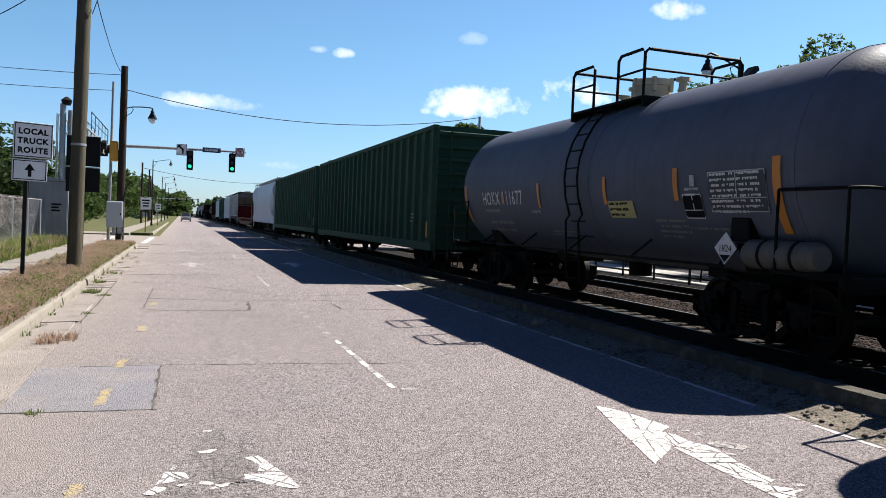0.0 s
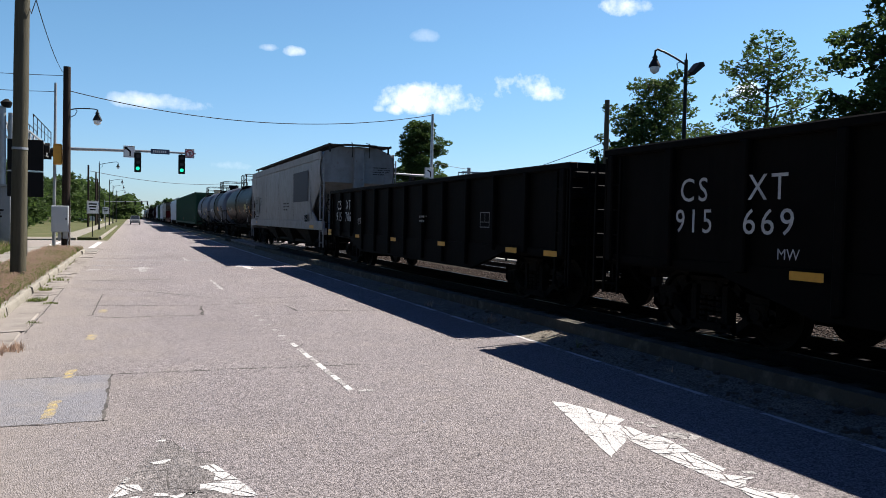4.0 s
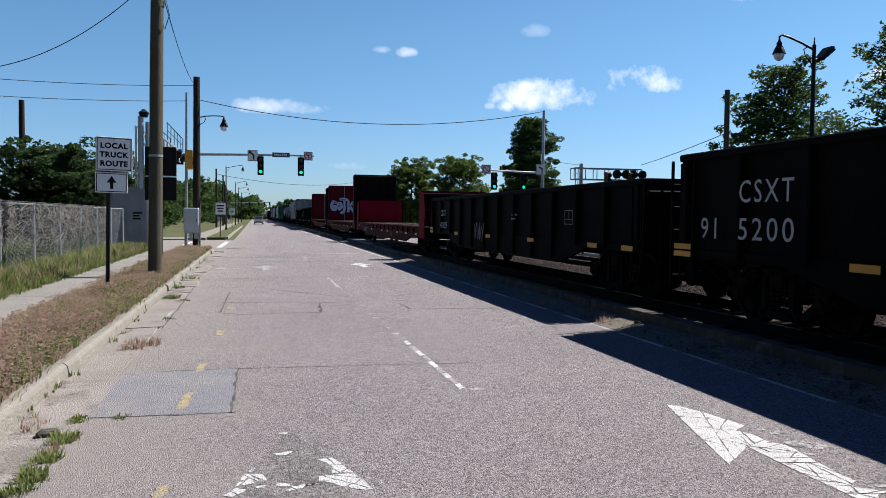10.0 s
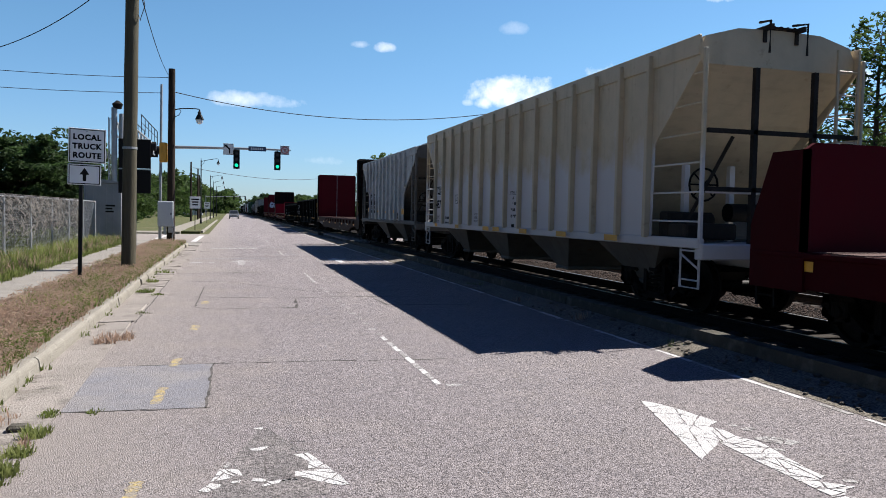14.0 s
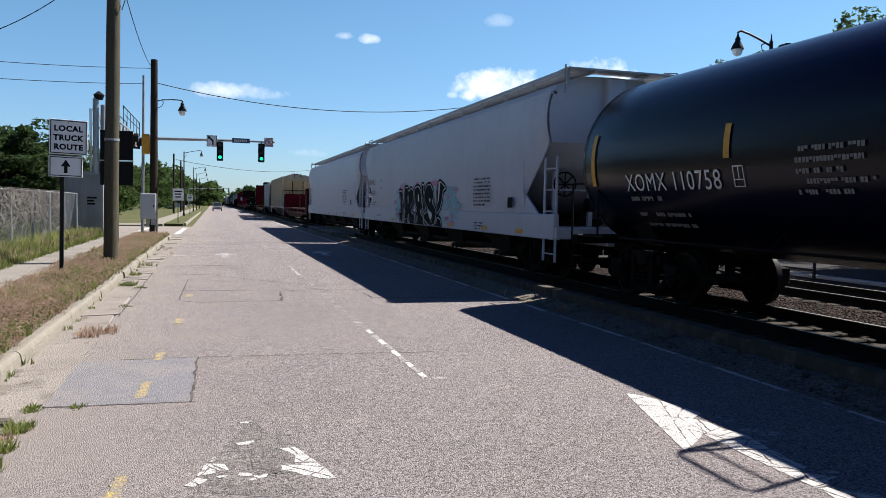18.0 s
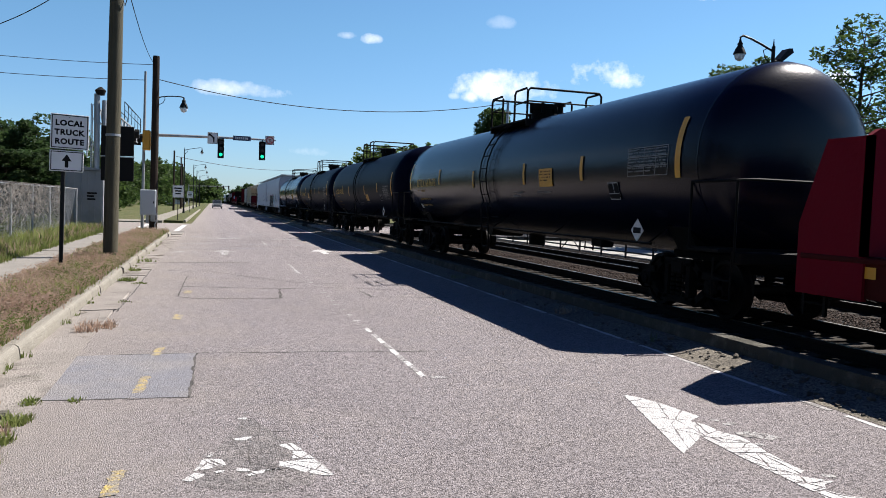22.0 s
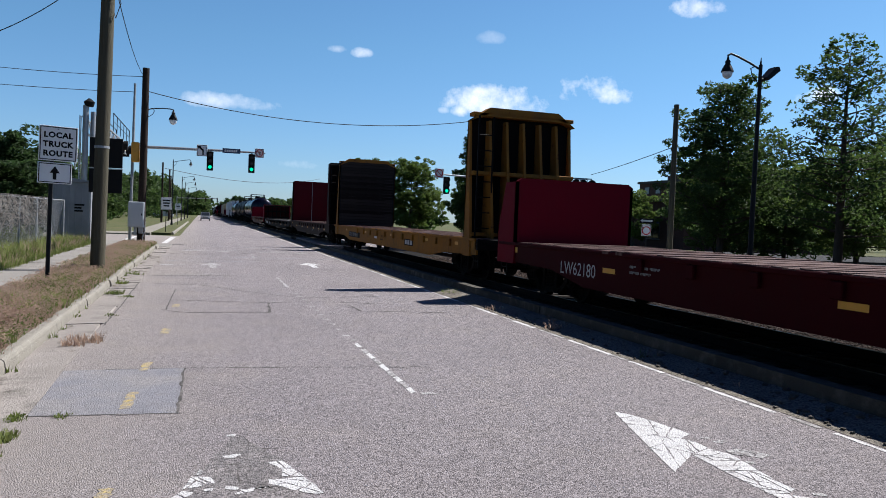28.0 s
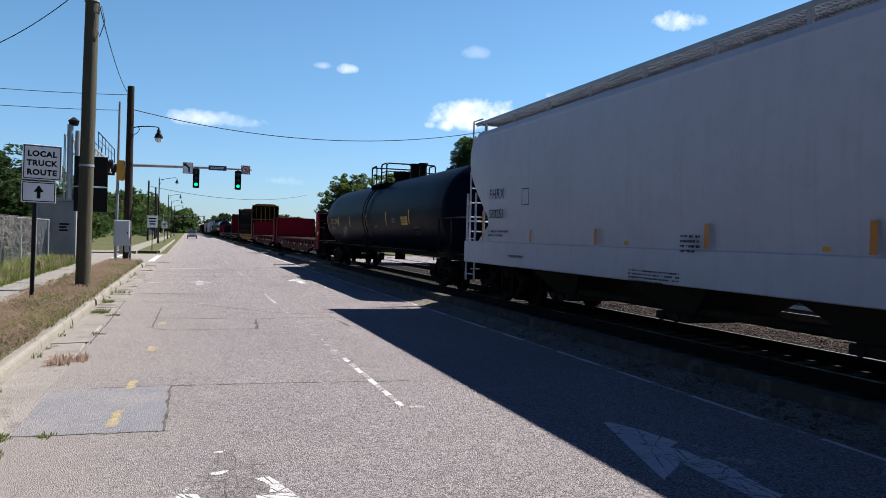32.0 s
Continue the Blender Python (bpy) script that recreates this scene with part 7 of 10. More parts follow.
    c = tank_car(-359.1, -378.4, "glossy black tank car with yellow lettering", paint_tank_gloss, 1.55, 2.46, 0.98, rail_at=0.4, mark="UTLX", number="667676", mark_at=(7.54, 2.27), mark_wide=2.25, mark_size=0.36, stripes=[(8.56, 2.18, 3.14, 0.14), (4.9, 2.3, 2.78, 0.12), (1.58, 2.15, 2.62, 0.10), (-2.02, 2.18, 2.66, 0.11), (-4.90, 2.20, 2.68, 0.12), (-8.12, 2.17, 3.14, 0.14)], seed=47, **gold)
    tank_notices(c, 1.55, 2.46, (-2.94, 2.11, 2.50, 0.68), (-6.70, 2.24, 2.71, 1.22), (-5.98, 1.82, 2.14), -6.9, 48)
    plate(letter_dim, c, 7.66, 7.45, 1.50, 1.66, tank_side(1.55, 2.46), "pale_plate")

    c = flat_car(-379.5, -402.1, "red bulkhead flat car with low bulkheads and a pale deck", paint_red, 2.62, 2.74, face_f=paint_red_face, face_r=paint_red_face)
    side_of_flat(c, 22.6, "ALY ", "91719", 51, mark_at=7.6, yellow=(3.55, 0.29, -1.4, -3.9, -5.9, -7.9))
    c = flat_car(-403.8, -429.2, "long black flat car with a worn gray deck", paint_gondola_black, 0, 0, deck_wood_gray, plain=True, deck_z=1.10, pockets=18)
    s = flat_side(-1.512)
    lettering("ATW   164016", 0.33, letter_dim, c, 10.9, 0.66, s, 1.1)
    plate(sign_blue, c, 12.3, 11.9, 0.85, 1.08, s, "blue_panel")
    plate(sign_blue, c, 7.2, 5.6, 0.62, 0.92, s, "blue_panel")
    bars(3, 0.06, letter_gray, c, 7.1, 0.88, flat_side(-1.518), 1.3, seed=52)
    for k, (y, sz) in enumerate(((2.6, 0.5), (-0.3, 0.7), (-3.0, 0.5), (-5.6, 0.6))):
        scrawl(c, y, 0.80, 60 + k, letter_gray, sz * 0.7, -1.516)
    for k in range(5):
        plate(paint_yellow_old, c, 3.6 - k * 4.2, 3.1 - k * 4.2, 0.66, 0.78, s)
    c = flat_car(-430.2, -449.8, "dark maroon bulkhead flat car with tall bulkheads", paint_dark_red, 4.36, 4.74, face_f=paint_maroon_face, face_r=paint_boards_dark, seam=True)
    side_of_flat(c, 19.6, "", "", 53)
    c = flat_car(-451.5, -474.0, "faded yellow bulkhead flat car with dark timber-faced bulkheads", paint_yellow_old, 4.72, 4.74, face_f=paint_boards_dark, face_r=paint_boards_dark, capped=True)
    plate(panel_black, c, 6.98, 4.31, 0.68, 0.93, flat_side(-1.512), "stencil_panel")
    lettering("TTPX 804033", 0.26, letter_dim, c, 6.92, 0.72, flat_side(-1.518), 1.5)
    plate(panel_black, c, -3.75, -4.9, 0.70, 0.93, flat_side(-1.512), "emblem_panel")
    for k in range(3):
        plate(letter_dim, c, -3.85 - k * 0.34, -4.10 - k * 0.34, 0.74, 0.89, flat_side(-1.518), "emblem_block")
    plate(letter_white, c, 1.22, 0.72, 0.78, 0.87, flat_side(-1.512), "pale_plate")
    bars(2, 0.08, panel_black, c, 0.1, 0.93, flat_side(-1.512), 0.6, seed=54)
    for y in (7.8, 3.2, -1.6, -6.4, -9.4):
        plate(reflector_yellow, c, y, y - 0.3, 0.95, 1.04, flat_side(-1.512))
    boards_on(c, 11.25 - 1.05, 4.6)
    c = flat_car(-475.5, -497.8, "dark red bulkhead flat car with low scraped bulkheads", paint_maroon, 2.68, 2.82, face_f=paint_red_face, face_r=paint_red_face)
    side_of_flat(c, 22.3, "LW", "62180", 55, mark_at=7.74, yellow=(4.97, 0.42, -1.0, -3.6, -5.8, -7.9))
    c = flat_car(-499.0, -520.85, "dark red bulkhead flat car with low bulkheads and a pale deck", paint_maroon, 2.76, 2.82, face_f=paint_red_face, face_r=paint_red_face)
    side_of_flat(c, 21.85, "LW", "62171", 57, mark_at=7.29, yellow=(9.3, 2.4, -0.4, -3.2, -5.4, -7.6))
    lettering("LIFT\nHERE", 0.10, letter_dim, c, -10.50, 2.18, flat_side(-1.552))
    plate(reflector_yellow, c, -10.35, -10.86, 1.46, 1.65, flat_side(-1.552))
    for k, (y, w) in enumerate(((-4.2, 0.8), (-6.0, 0.7), (-7.5, 1.4), (-9.2, 0.6))):
        bars(1, 0.06, letter_gray, c, y, 0.72 - 0.05 * (k % 2), flat_side(-1.512), w, seed=90 + k)

    c = tank_car(-522.3, -543.3, "long black pressure tank car with yellow lettering", paint_tank_black, 1.50, 2.32, 1.0, rail_at=0.2, mark="UTLX", number="200014", mark_at=(8.35, 2.07), mark_wide=2.2, mark_size=0.34, small=False,
                 stripes=[(9.4, 1.70, 2.52, 0.12), (6.4, 1.89, 2.40, 0.09), (3.74, 1.89, 2.38, 0.09), (0.34, 1.90, 2.39, 0.10), (-2.96, 1.93, 2.42, 0.10), (-6.05, 1.97, 2.44, 0.10)], seed=61, **gold)
    sd = tank_side(1.50, 2.32)
    plate(reflector_yellow, c, -5.08, -5.9, 1.93, 2.22, sd, "yellow_notice")
    bars(4, 0.035, letter_black, c, -5.12, 2.19, tank_side(1.506, 2.32), 0.65, "notice_print", 62)
    framed(c, -6.56, 1.60, 0.5, 0.24, sd, panel_black)
    bars(4, 0.035, letter_gray, c, -3.78, 2.20, sd, 0.5, seed=64)
    bars(3, 0.03, letter_gray, c, -1.1, 1.96, sd, 0.5, seed=65)
    bars(2, 0.06, letter_gray, c, 8.4, 1.92, sd, 1.2, seed=66)
    scrawl(c, 4.75, 1.70, 67, letter_gray, 0.75, -1.548)
    for dy, rr, up in ((-1.7, 0.22, 0.5), (-2.7, 0.14, 0.45)):
        m = Mesh()
        m.cyl((0, dy, 3.6), (0, dy, 3.82 + up), rr, n=18).cyl((0, dy, 3.82 + up), (0, dy, 3.90 + up), rr + 0.04, n=18)
        part("valve_housing", m, iron_black, c, smooth=35)
    c = hopper_car(-544.3, -565.0, "light gray covered hopper with curved sides and black lettering", paint_hopper_white, 4.30, bow=0.07, chutes=4)
    white_hopper_marks(c, 20.7, "FHRX", "580253", 63, strips=True)


def tank_notices(c, r, zc, notice, table, panel, diamond, seed):
    """The yellow notice, the ruled test table near the rear, a stencil panel (each: y, z, z) and a placard."""
    sd, up = tank_side(r, zc), tank_side(r + 0.006, zc)
    y, z0, z1, w = notice
    plate(reflector_yellow, c, y, y - w, z0, z1, sd, "yellow_notice")
    bars(4, (z1 - z0) * 0.10, letter_black, c, y - 0.05, z1 - 0.05, up, w - 0.12, "notice_print", seed)
    bars(2, 0.05, letter_gray, c, y + 1.7, z0 - 0.10, sd, 0.7, seed=seed + 6)
    bars(1, 0.05, letter_gray, c, y + 0.2, z0 - 0.10, sd, 1.1, seed=seed + 7)
    y, z0, z1, w = table
    bars(8, (z1 - z0) * 0.068, letter_gray, c, y - 0.03, z1 - 0.03, sd, w - 0.08, seed=seed + 1)
    m = Mesh()
    for k in range(4):
        z = z0 + (z1 - z0) * k / 3
        m.quad(up(y, z), up(y - w, z), up(y - w, z - 0.014), up(y, z - 0.014))
    for u in (0.0, 0.42 * w, 0.70 * w, w - 0.014):
        m.quad(up(y - u, z0), up(y - u - 0.014, z0), up(y - u - 0.014, z1), up(y - u, z1))
    part("table_lines", m, letter_gray, c)
    y, z0, z1 = panel
    framed(c, y, z0, 0.36, z1 - z0, sd, panel_black, letter_dim)
    placard(c, diamond, zc - 1.16, -1.42)


def white_hopper_marks(c, length, mark, number, seed, strips=False):
    s, h = flat_side(-1.59), length / 2
    if not strips:
        plate(sign_red, c, h - 1.55, h - 1.8, 2.52, 2.76, s, "red_emblem")
    lettering(mark, 0.33, letter_black, c, h - 1.92, 2.50, s, 1.15)
    lettering(number, 0.30, letter_black, c, h - 1.92, 2.04, s, 1.0)
    m = Mesh()
    for a, b, e, f in ((0, 0.36, 0, 0.02), (0, 0.36, 0.44, 0.46), (0, 0.02, 0, 0.46), (0.34, 0.36, 0, 0.46)):
        m.quad(s(h - 3.8 - a, 2.30 + e * 0.8), s(h - 3.8 - b, 2.30 + e * 0.8), s(h - 3.8 - b, 2.30 + f * 0.8), s(h - 3.8 - a, 2.30 + f * 0.8))
    part("stencil_frame", m, letter_black, c)
    bars(2, 0.06, letter_black, c, h - 1.92, 1.75, s, 1.2, seed=seed)
    bars(8, 0.062, letter_black, c, -5.45, 2.38, s, 1.3, seed=seed + 1)
    bars(3, 0.05, letter_black, c, -5.40, 1.19, flat_side(-1.537), 0.7, seed=seed + 2)
    sill = flat_side(-1.537)
    if strips:
        for y, z0, z1, wide in ((8.85, 1.5, 2.23, 0.10), (6.1, 1.5, 1.77, 0.10), (3.4, 1.5, 1.79, 0.10), (0.35, 1.5, 1.85, 0.10), (-2.38, 1.5, 1.87, 0.10), (-5.6, 1.5, 1.9, 0.1), (-8.3, 1.5, 2.1, 0.1)):
            plate(reflector_orange, c, y, y - wide, z0, z1, s)
        bars(4, 0.045, letter_black, c, 0.9, 1.69, s, 0.45, seed=seed + 7)
        for y in (2.4, -1.75):
            plate(reflector_yellow, c, y, y - 0.12, 1.52, 1.58, s)
        bars(4, 0.035, letter_black, c, 2.35, 1.12, sill, 1.4, seed=seed + 8)
    else:
        for y in (4.8, 0.2, -2.9, -6.0, -8.4):
            plate(reflector_yellow, c, y, y - 0.48, 1.00, 1.11, sill)
        plate(panel_black, c, -8.0, -8.3, 1.6, 1.85, s, "stencil_panel")
    bars(1, 0.08, sign_blue, c, h - 3.0, 1.20, sill, 1.2, seed=seed + 4)


def scrawl(car, y, z, seed, mat=None, size=0.9, x=-1.615):
    """A loose painted line."""
    rng, pts = random.Random(seed), []
    for k in range(26):
        pts.append((x, y - k * 0.05 * size - rng.uniform(-0.1, 0.1) * size, z + math.sin(k * 1.1) * 0.30 * size + rng.uniform(-0.14, 0.14) * size))
    m = Mesh()
    w = 0.022 * size
    for a, b in zip(pts, pts[1:]):
        m.quad((x, a[1] - w, a[2] - w), (x, b[1] - w, b[2] - w), (x, b[1] + w, b[2] + w), (x, a[1] + w, a[2] + w))
    return part("graffiti", m, mat or letter_gray, car)


def blob(cx, cz, rx, rz, rng, n=18, rough=0.18):
    return [(cx + rx * math.cos(2 * math.pi * k / n) * (1 + rng.uniform(-rough, rough)), cz + rz * math.sin(2 * math.pi * k / n) * (1 + rng.uniform(-rough, rough))) for k in range(n)]


def graffiti(car, y):
    """Pale blue bubble letters with dark outlines on a bulkhead's inner face (the face looks to -y)."""
    letters = [[(-0.80, 2.92), (-1.08, 3.02), (-1.28, 2.65), (-1.16, 2.25), (-0.88, 2.22), (-0.80, 2.52), (-1.00, 2.58)],
               [(-0.52, 2.88), (-0.66, 2.56), (-0.48, 2.26), (-0.26, 2.50), (-0.34, 2.82), (-0.52, 2.88)],
               [(-0.36, 3.24), (0.0, 3.28), (0.28, 3.18)], [(0.0, 3.22), (0.04, 2.60), (-0.06, 2.04), (-0.28, 1.94)],
               [(0.40, 3.02), (0.42, 2.56), (0.36, 2.10)], [(0.82, 2.95), (0.52, 2.56), (0.72, 2.30), (0.94, 2.02)]]

    def paint(m, pts, wide, depth):
        for (a0, c0), (a1, c1) in zip(pts, pts[1:]):
            d = Vector((a1 - a0, c1 - c0))
            n = Vector((-d.y, d.x)).normalized() * wide
            u = y - depth - 0.00012 * len(m.f)
            m.quad((a0 - n.x, u, c0 - n.y), (a1 - n.x, u, c1 - n.y), (a1 + n.x, u, c1 + n.y), (a0 + n.x, u, c0 + n.y))
        for a, c in pts:
            u = y - depth - 0.00012 * len(m.f)
            m.quad(*[(a + wide * math.cos(q), u, c + wide * math.sin(q)) for q in [i * math.pi / 5 for i in range(10)]])
    for wide, depth, mat, lab in ((0.180, 0.012, graffiti_black, "dark outline of painted letters"), (0.128, 0.026, graffiti_blue, "pale blue painted bubble letters")):
        m = Mesh()
        for pts in letters:
            paint(m, pts, wide, depth)
        part("graffiti", m, mat, car, lab)
    m = Mesh()
    for pts in letters:
        paint(m, [(a + 0.05, c - 0.02) for a, c in pts[:2]], 0.022, 0.042)
    part("graffiti", m, graffiti_black, car)


def rounded(points, times=2):
    """A closed outline with its corners cut."""
    for _ in range(times):
        points = [q for (a, b), (c, d) in zip(points, points[1:] + points[:1]) for q in ((a * 0.82 + c * 0.18, b * 0.82 + d * 0.18), (a * 0.18 + c * 0.82, b * 0.18 + d * 0.82))]
    return points


def grown(points, by):
    """A closed outline moved outwards by a width."""
    area = sum(a * d - c * b for (a, b), (c, d) in zip(points, points[1:] + points[:1]))
    out = []
    for p, q, r in zip(points[-1:] + points[:-1], points, points[1:] + points[:1]):
        d = Vector((r[0] - p[0], r[1] - p[1])).normalized() * (by if area > 0 else -by)
        out.append((q[0] + d.y, q[1] - d.x))
    return out


def sprayed(m, points, proud, low=0.955, step=0.02):
    """Paint that fills an outline (y, z) and follows the bowed side of a hopper."""
    def cuts(z):
        return sorted(a + (c - a) * (z - b) / (d - b) for (a, b), (c, d) in zip(points, points[1:] + points[:1]) if (b <= z) != (d <= z))

    def put(y, z):
        bulge = 0.0 if z < 1.48 else 0.010 * (z - 1.48) / 0.5 if z < 1.98 else 0.010 + 0.030 * (z - 1.98) / 0.54
        return (-1.533 - bulge - proud, y, z)
    z = max(low, min(b for _, b in points)) + 0.001
    top = max(b for _, b in points)
    while z + step < top:
        lo, hi = cuts(z), cuts(z + step)
        if len(lo) != len(hi):
            hi = lo
        for k in range(0, len(lo) - 1, 2):
            m.quad(put(lo[k], z), put(lo[k + 1], z), put(hi[k + 1], z + step), put(hi[k], z + step))
        z += step


def big_tag(car):
    """A wide tag over side and sill: cyan and pink clouds, fat black letters with white edges."""
    rng = random.Random(9)
    for mat, lab, proud, n in ((graffiti_cyan, "cyan painted cloud", 0.002, 64), (graffiti_pink, "pink painted cloud", 0.0045, 30)):
        m = Mesh()
        for k in range(n):
            f = (k + rng.uniform(0, 1)) / n
            y = 4.0 - 7.9 * f
            if 3.3 > y > -2.4:      # above the letters only
                spots = [(y, 2.26 + 0.07 * math.sin(y * 3) + rng.uniform(-0.10, 0.06))]
            else:
                spots = [(y + rng.uniform(-0.2, 0.2), rng.uniform(1.08, 2.2)) for _ in range(4 if n > 40 else 1)]
            for cy, cz in spots:
                sprayed(m, rounded(blob(cy, cz, rng.uniform(0.13, 0.30), rng.uniform(0.06, 0.12), rng, 9, 0.3)), proud + 0.00003 * k)
        part("graffiti", m, mat, car, lab)
    letters = [[(3.48, 2.20), (2.88, 2.17), (2.95, 1.90), (2.78, 1.55), (2.82, 0.92), (3.25, 1.00), (3.45, 1.20), (3.35, 1.42), (3.10, 1.35), (3.20, 1.75)],
               [(2.55, 2.26), (2.00, 2.33), (1.95, 2.13), (1.55, 2.26), (1.18, 2.15), (1.30, 1.72), (1.62, 1.60), (1.48, 1.36), (1.02, 1.30), (1.05, 0.92), (1.75, 0.92), (1.95, 1.32), (2.08, 0.92), (2.60, 0.92), (2.45, 1.50), (2.62, 1.90)],
               [(1.08, 2.20), (0.60, 2.34), (0.20, 2.18), (0.10, 1.72), (-0.05, 1.66), (-0.10, 1.50), (0.30, 1.42), (0.10, 1.30), (-0.20, 1.20), (-0.18, 0.92), (0.90, 0.92), (0.98, 1.30), (0.75, 1.50), (1.00, 1.60)],
               [(0.05, 2.38), (-0.25, 2.34), (-0.20, 2.10), (0.00, 1.80), (0.18, 1.90), (0.13, 2.15)],
               [(-0.22, 2.02), (-0.50, 2.28), (-1.00, 2.37), (-1.38, 2.10), (-1.40, 1.85), (-1.20, 1.74), (-1.50, 1.62), (-1.72, 1.35), (-1.50, 0.98), (-0.90, 0.92), (-0.30, 1.08), (-0.05, 1.28), (-0.50, 1.42), (-0.90, 1.38), (-0.55, 1.58), (-0.25, 1.75)],
               [(-2.05, 2.46), (-2.86, 2.17), (-2.45, 2.08), (-2.35, 1.75), (-2.00, 1.42), (-1.74, 1.33), (-1.78, 1.60), (-1.68, 1.95)],
               [(-1.62, 1.15), (-1.90, 1.28), (-2.20, 1.18), (-2.32, 0.92), (-1.58, 0.92)]]
    inner = [[(0.60, 2.00), (0.46, 2.02), (0.40, 1.74), (0.58, 1.76)], [(-0.82, 1.90), (-1.06, 1.82), (-0.94, 1.70)], [(-0.72, 1.42), (-1.02, 1.45), (-1.26, 1.30), (-1.05, 1.12), (-0.82, 1.26)],
             [(-2.04, 2.40), (-2.20, 2.33), (-1.96, 1.72), (-1.84, 1.66)], [(2.04, 2.02), (1.94, 1.96), (1.98, 1.62), (2.05, 1.70)], [(0.72, 1.30), (0.64, 1.26), (0.68, 1.02), (0.76, 1.06)]]
    edge, white, black, gap, drop = Mesh(), Mesh(), Mesh(), Mesh(), Mesh()
    for k, pts in enumerate(letters):
        pts, up = rounded(pts), 0.0003 * k
        sprayed(edge, grown(pts, 0.075), 0.007 + up)
        sprayed(white, pts, 0.010 + up, 0.975)
        sprayed(black, grown(pts, -0.034), 0.013 + up)
    for pts in inner:
        sprayed(gap, rounded(pts), 0.017)
    for k in range(16):
        y, z = rng.uniform(-1.8, 3.0), rng.uniform(1.0, 1.16)
        sprayed(drop, blob(y, z, rng.uniform(0.015, 0.05), rng.uniform(0.012, 0.03), rng, 10, 0.1), 0.018, step=0.012)
    for m, mat, lab in ((edge, graffiti_black, "black painted rim of letters"), (white, graffiti_white, "white painted outline of letters"), (black, graffiti_black, "fat black painted letters"), (gap, graffiti_white, ""), (drop, graffiti_white, "")):
        part("graffiti", m, mat, car, lab)
    for y, seed in ((3.92, 3), (-2.66, 4)):        # two quick signatures
        m, r, pts = Mesh(), random.Random(seed), []
        for k in range(15):
            pts.append((y - k * 0.036 + r.uniform(-0.02, 0.02), 1.25 + (0.055 if k % 2 else -0.05) * r.uniform(0.4, 1.2)))
        for a, b in zip(pts, pts[1:]):
            m.quad(*[(-1.5385, p[0], p[1] + e) for p, e in ((a, -0.014), (b, -0.014), (b, 0.014), (a, 0.014))])
        part("graffiti", m, graffiti_black, car)


def boards_on(car, y, high):
    n, rng = 22, random.Random(3)
    step = (high - 1.22) / n
    me = Mesh().box(-1.48, 1.48, -0.03, -0.002, 0, step - 0.014).data("plank", board_weathered)
    for k in range(n):
        part("plank", me, None, car).location = (rng.uniform(-0.01, 0.01), y + rng.uniform(-0.004, 0.0), 1.22 + k * step)


build_train()

# ---- the street's left side ----
def wire(name, a, b, sag, r, label, n=28):
    a, b = Vector(a), Vector(b)
    pts = [a.lerp(b, i / n) - Vector((0, 0, 4 * sag * (i / n) * (1 - i / n))) for i in range(n + 1)]
    return solid(name, Mesh().tube(pts, r, 5), cable_black, label, "cable")


def utility_pole(x, y, high, r0, r1, lean, mat, label, name="utility_pole"):
    p = thing(name, pose(x, y, 0.05), label, "utility pole")
    m = Mesh()
    n, rings, rng = 16, [], random.Random(int(x * 7 + y))
    for k in range(15):
        f = k / 14
        r = r0 + (r1 - r0) * f
        rings.append([(lean * high * f + r * (1 + rng.uniform(-0.03, 0.03)) * math.cos(2 * math.pi * i / n), r * math.sin(2 * math.pi * i / n), high * f) for i in range(n)])
    m.loft(rings)
    part("shaft", m, mat, p, smooth=50)
    return p


p = utility_pole(-2.62, 21.8, 12.4, 0.185, 0.155, 0.013, wood_pole, "tall weathered gray-green wooden utility pole on the verge")
for z in (3.3, 7.6):
    part("steel_band", Mesh().cyl((0.013 * z, 0, z), (0.013 * z, 0, z + 0.06), 0.187, n=16), galvanized, p)
m = Mesh()
m.tube([(0.20, -0.05, 7.2), (0.34, -0.1, 7.5), (0.42, -0.1, 7.1), (0.30, -0.1, 6.7), (0.24, 0, 6.9)], 0.012)
m.box(0.16, 0.28, -0.06, 0.06, 7.3, 7.5, 0.02)
part("cable_coil", m, cable_black, p)

p2 = utility_pole(-3.05, 43.0, 9.15, 0.21, 0.17, 0.004, wood_pole_dark, "dark brown wooden utility pole with street lamp and cabinet")
m = Mesh()
m.box(-0.62, 0.16, -0.62, -0.22, 0.78, 2.12, 0.03)
cab = part("cabinet", m, cabinet_gray, p2, "gray metal control cabinet")
part("cabinet_door", Mesh().box(-0.57, 0.11, -0.635, -0.62, 0.83, 2.07, 0.006), cabinet_gray, cab)
part("cabinet_lock", Mesh().box(0.03, 0.08, -0.66, -0.635, 1.4, 1.52, 0.008), iron_black, cab)
m = Mesh()
m.box(-0.35, -0.2, -0.3, -0.2, 0.35, 0.8, 0.02).box(-0.12, 0.12, -0.34, -0.2, 0.45, 0.8, 0.03).tube([(0.15, -0.25, 0.9), (0.2, -0.25, 0.6), (0.1, -0.24, 0.3), (0.1, -0.22, 0)], 0.03)
part("conduit", m, galvanized, p2)
m = Mesh()
m.tube([(0.17, 0, 7.0), (0.45, 0, 7.08), (0.9, 0, 7.12), (1.25, 0, 7.12), (1.42, 0, 7.1), (1.44, 0, 6.98)], 0.03, 8)
m.tube([(0.17, 0, 6.6), (0.4, 0, 6.75), (0.5, 0, 6.95), (0.42, 0, 7.06)], 0.018, 6)
part("lamp_arm", m, lamp_black, p2, smooth=40)


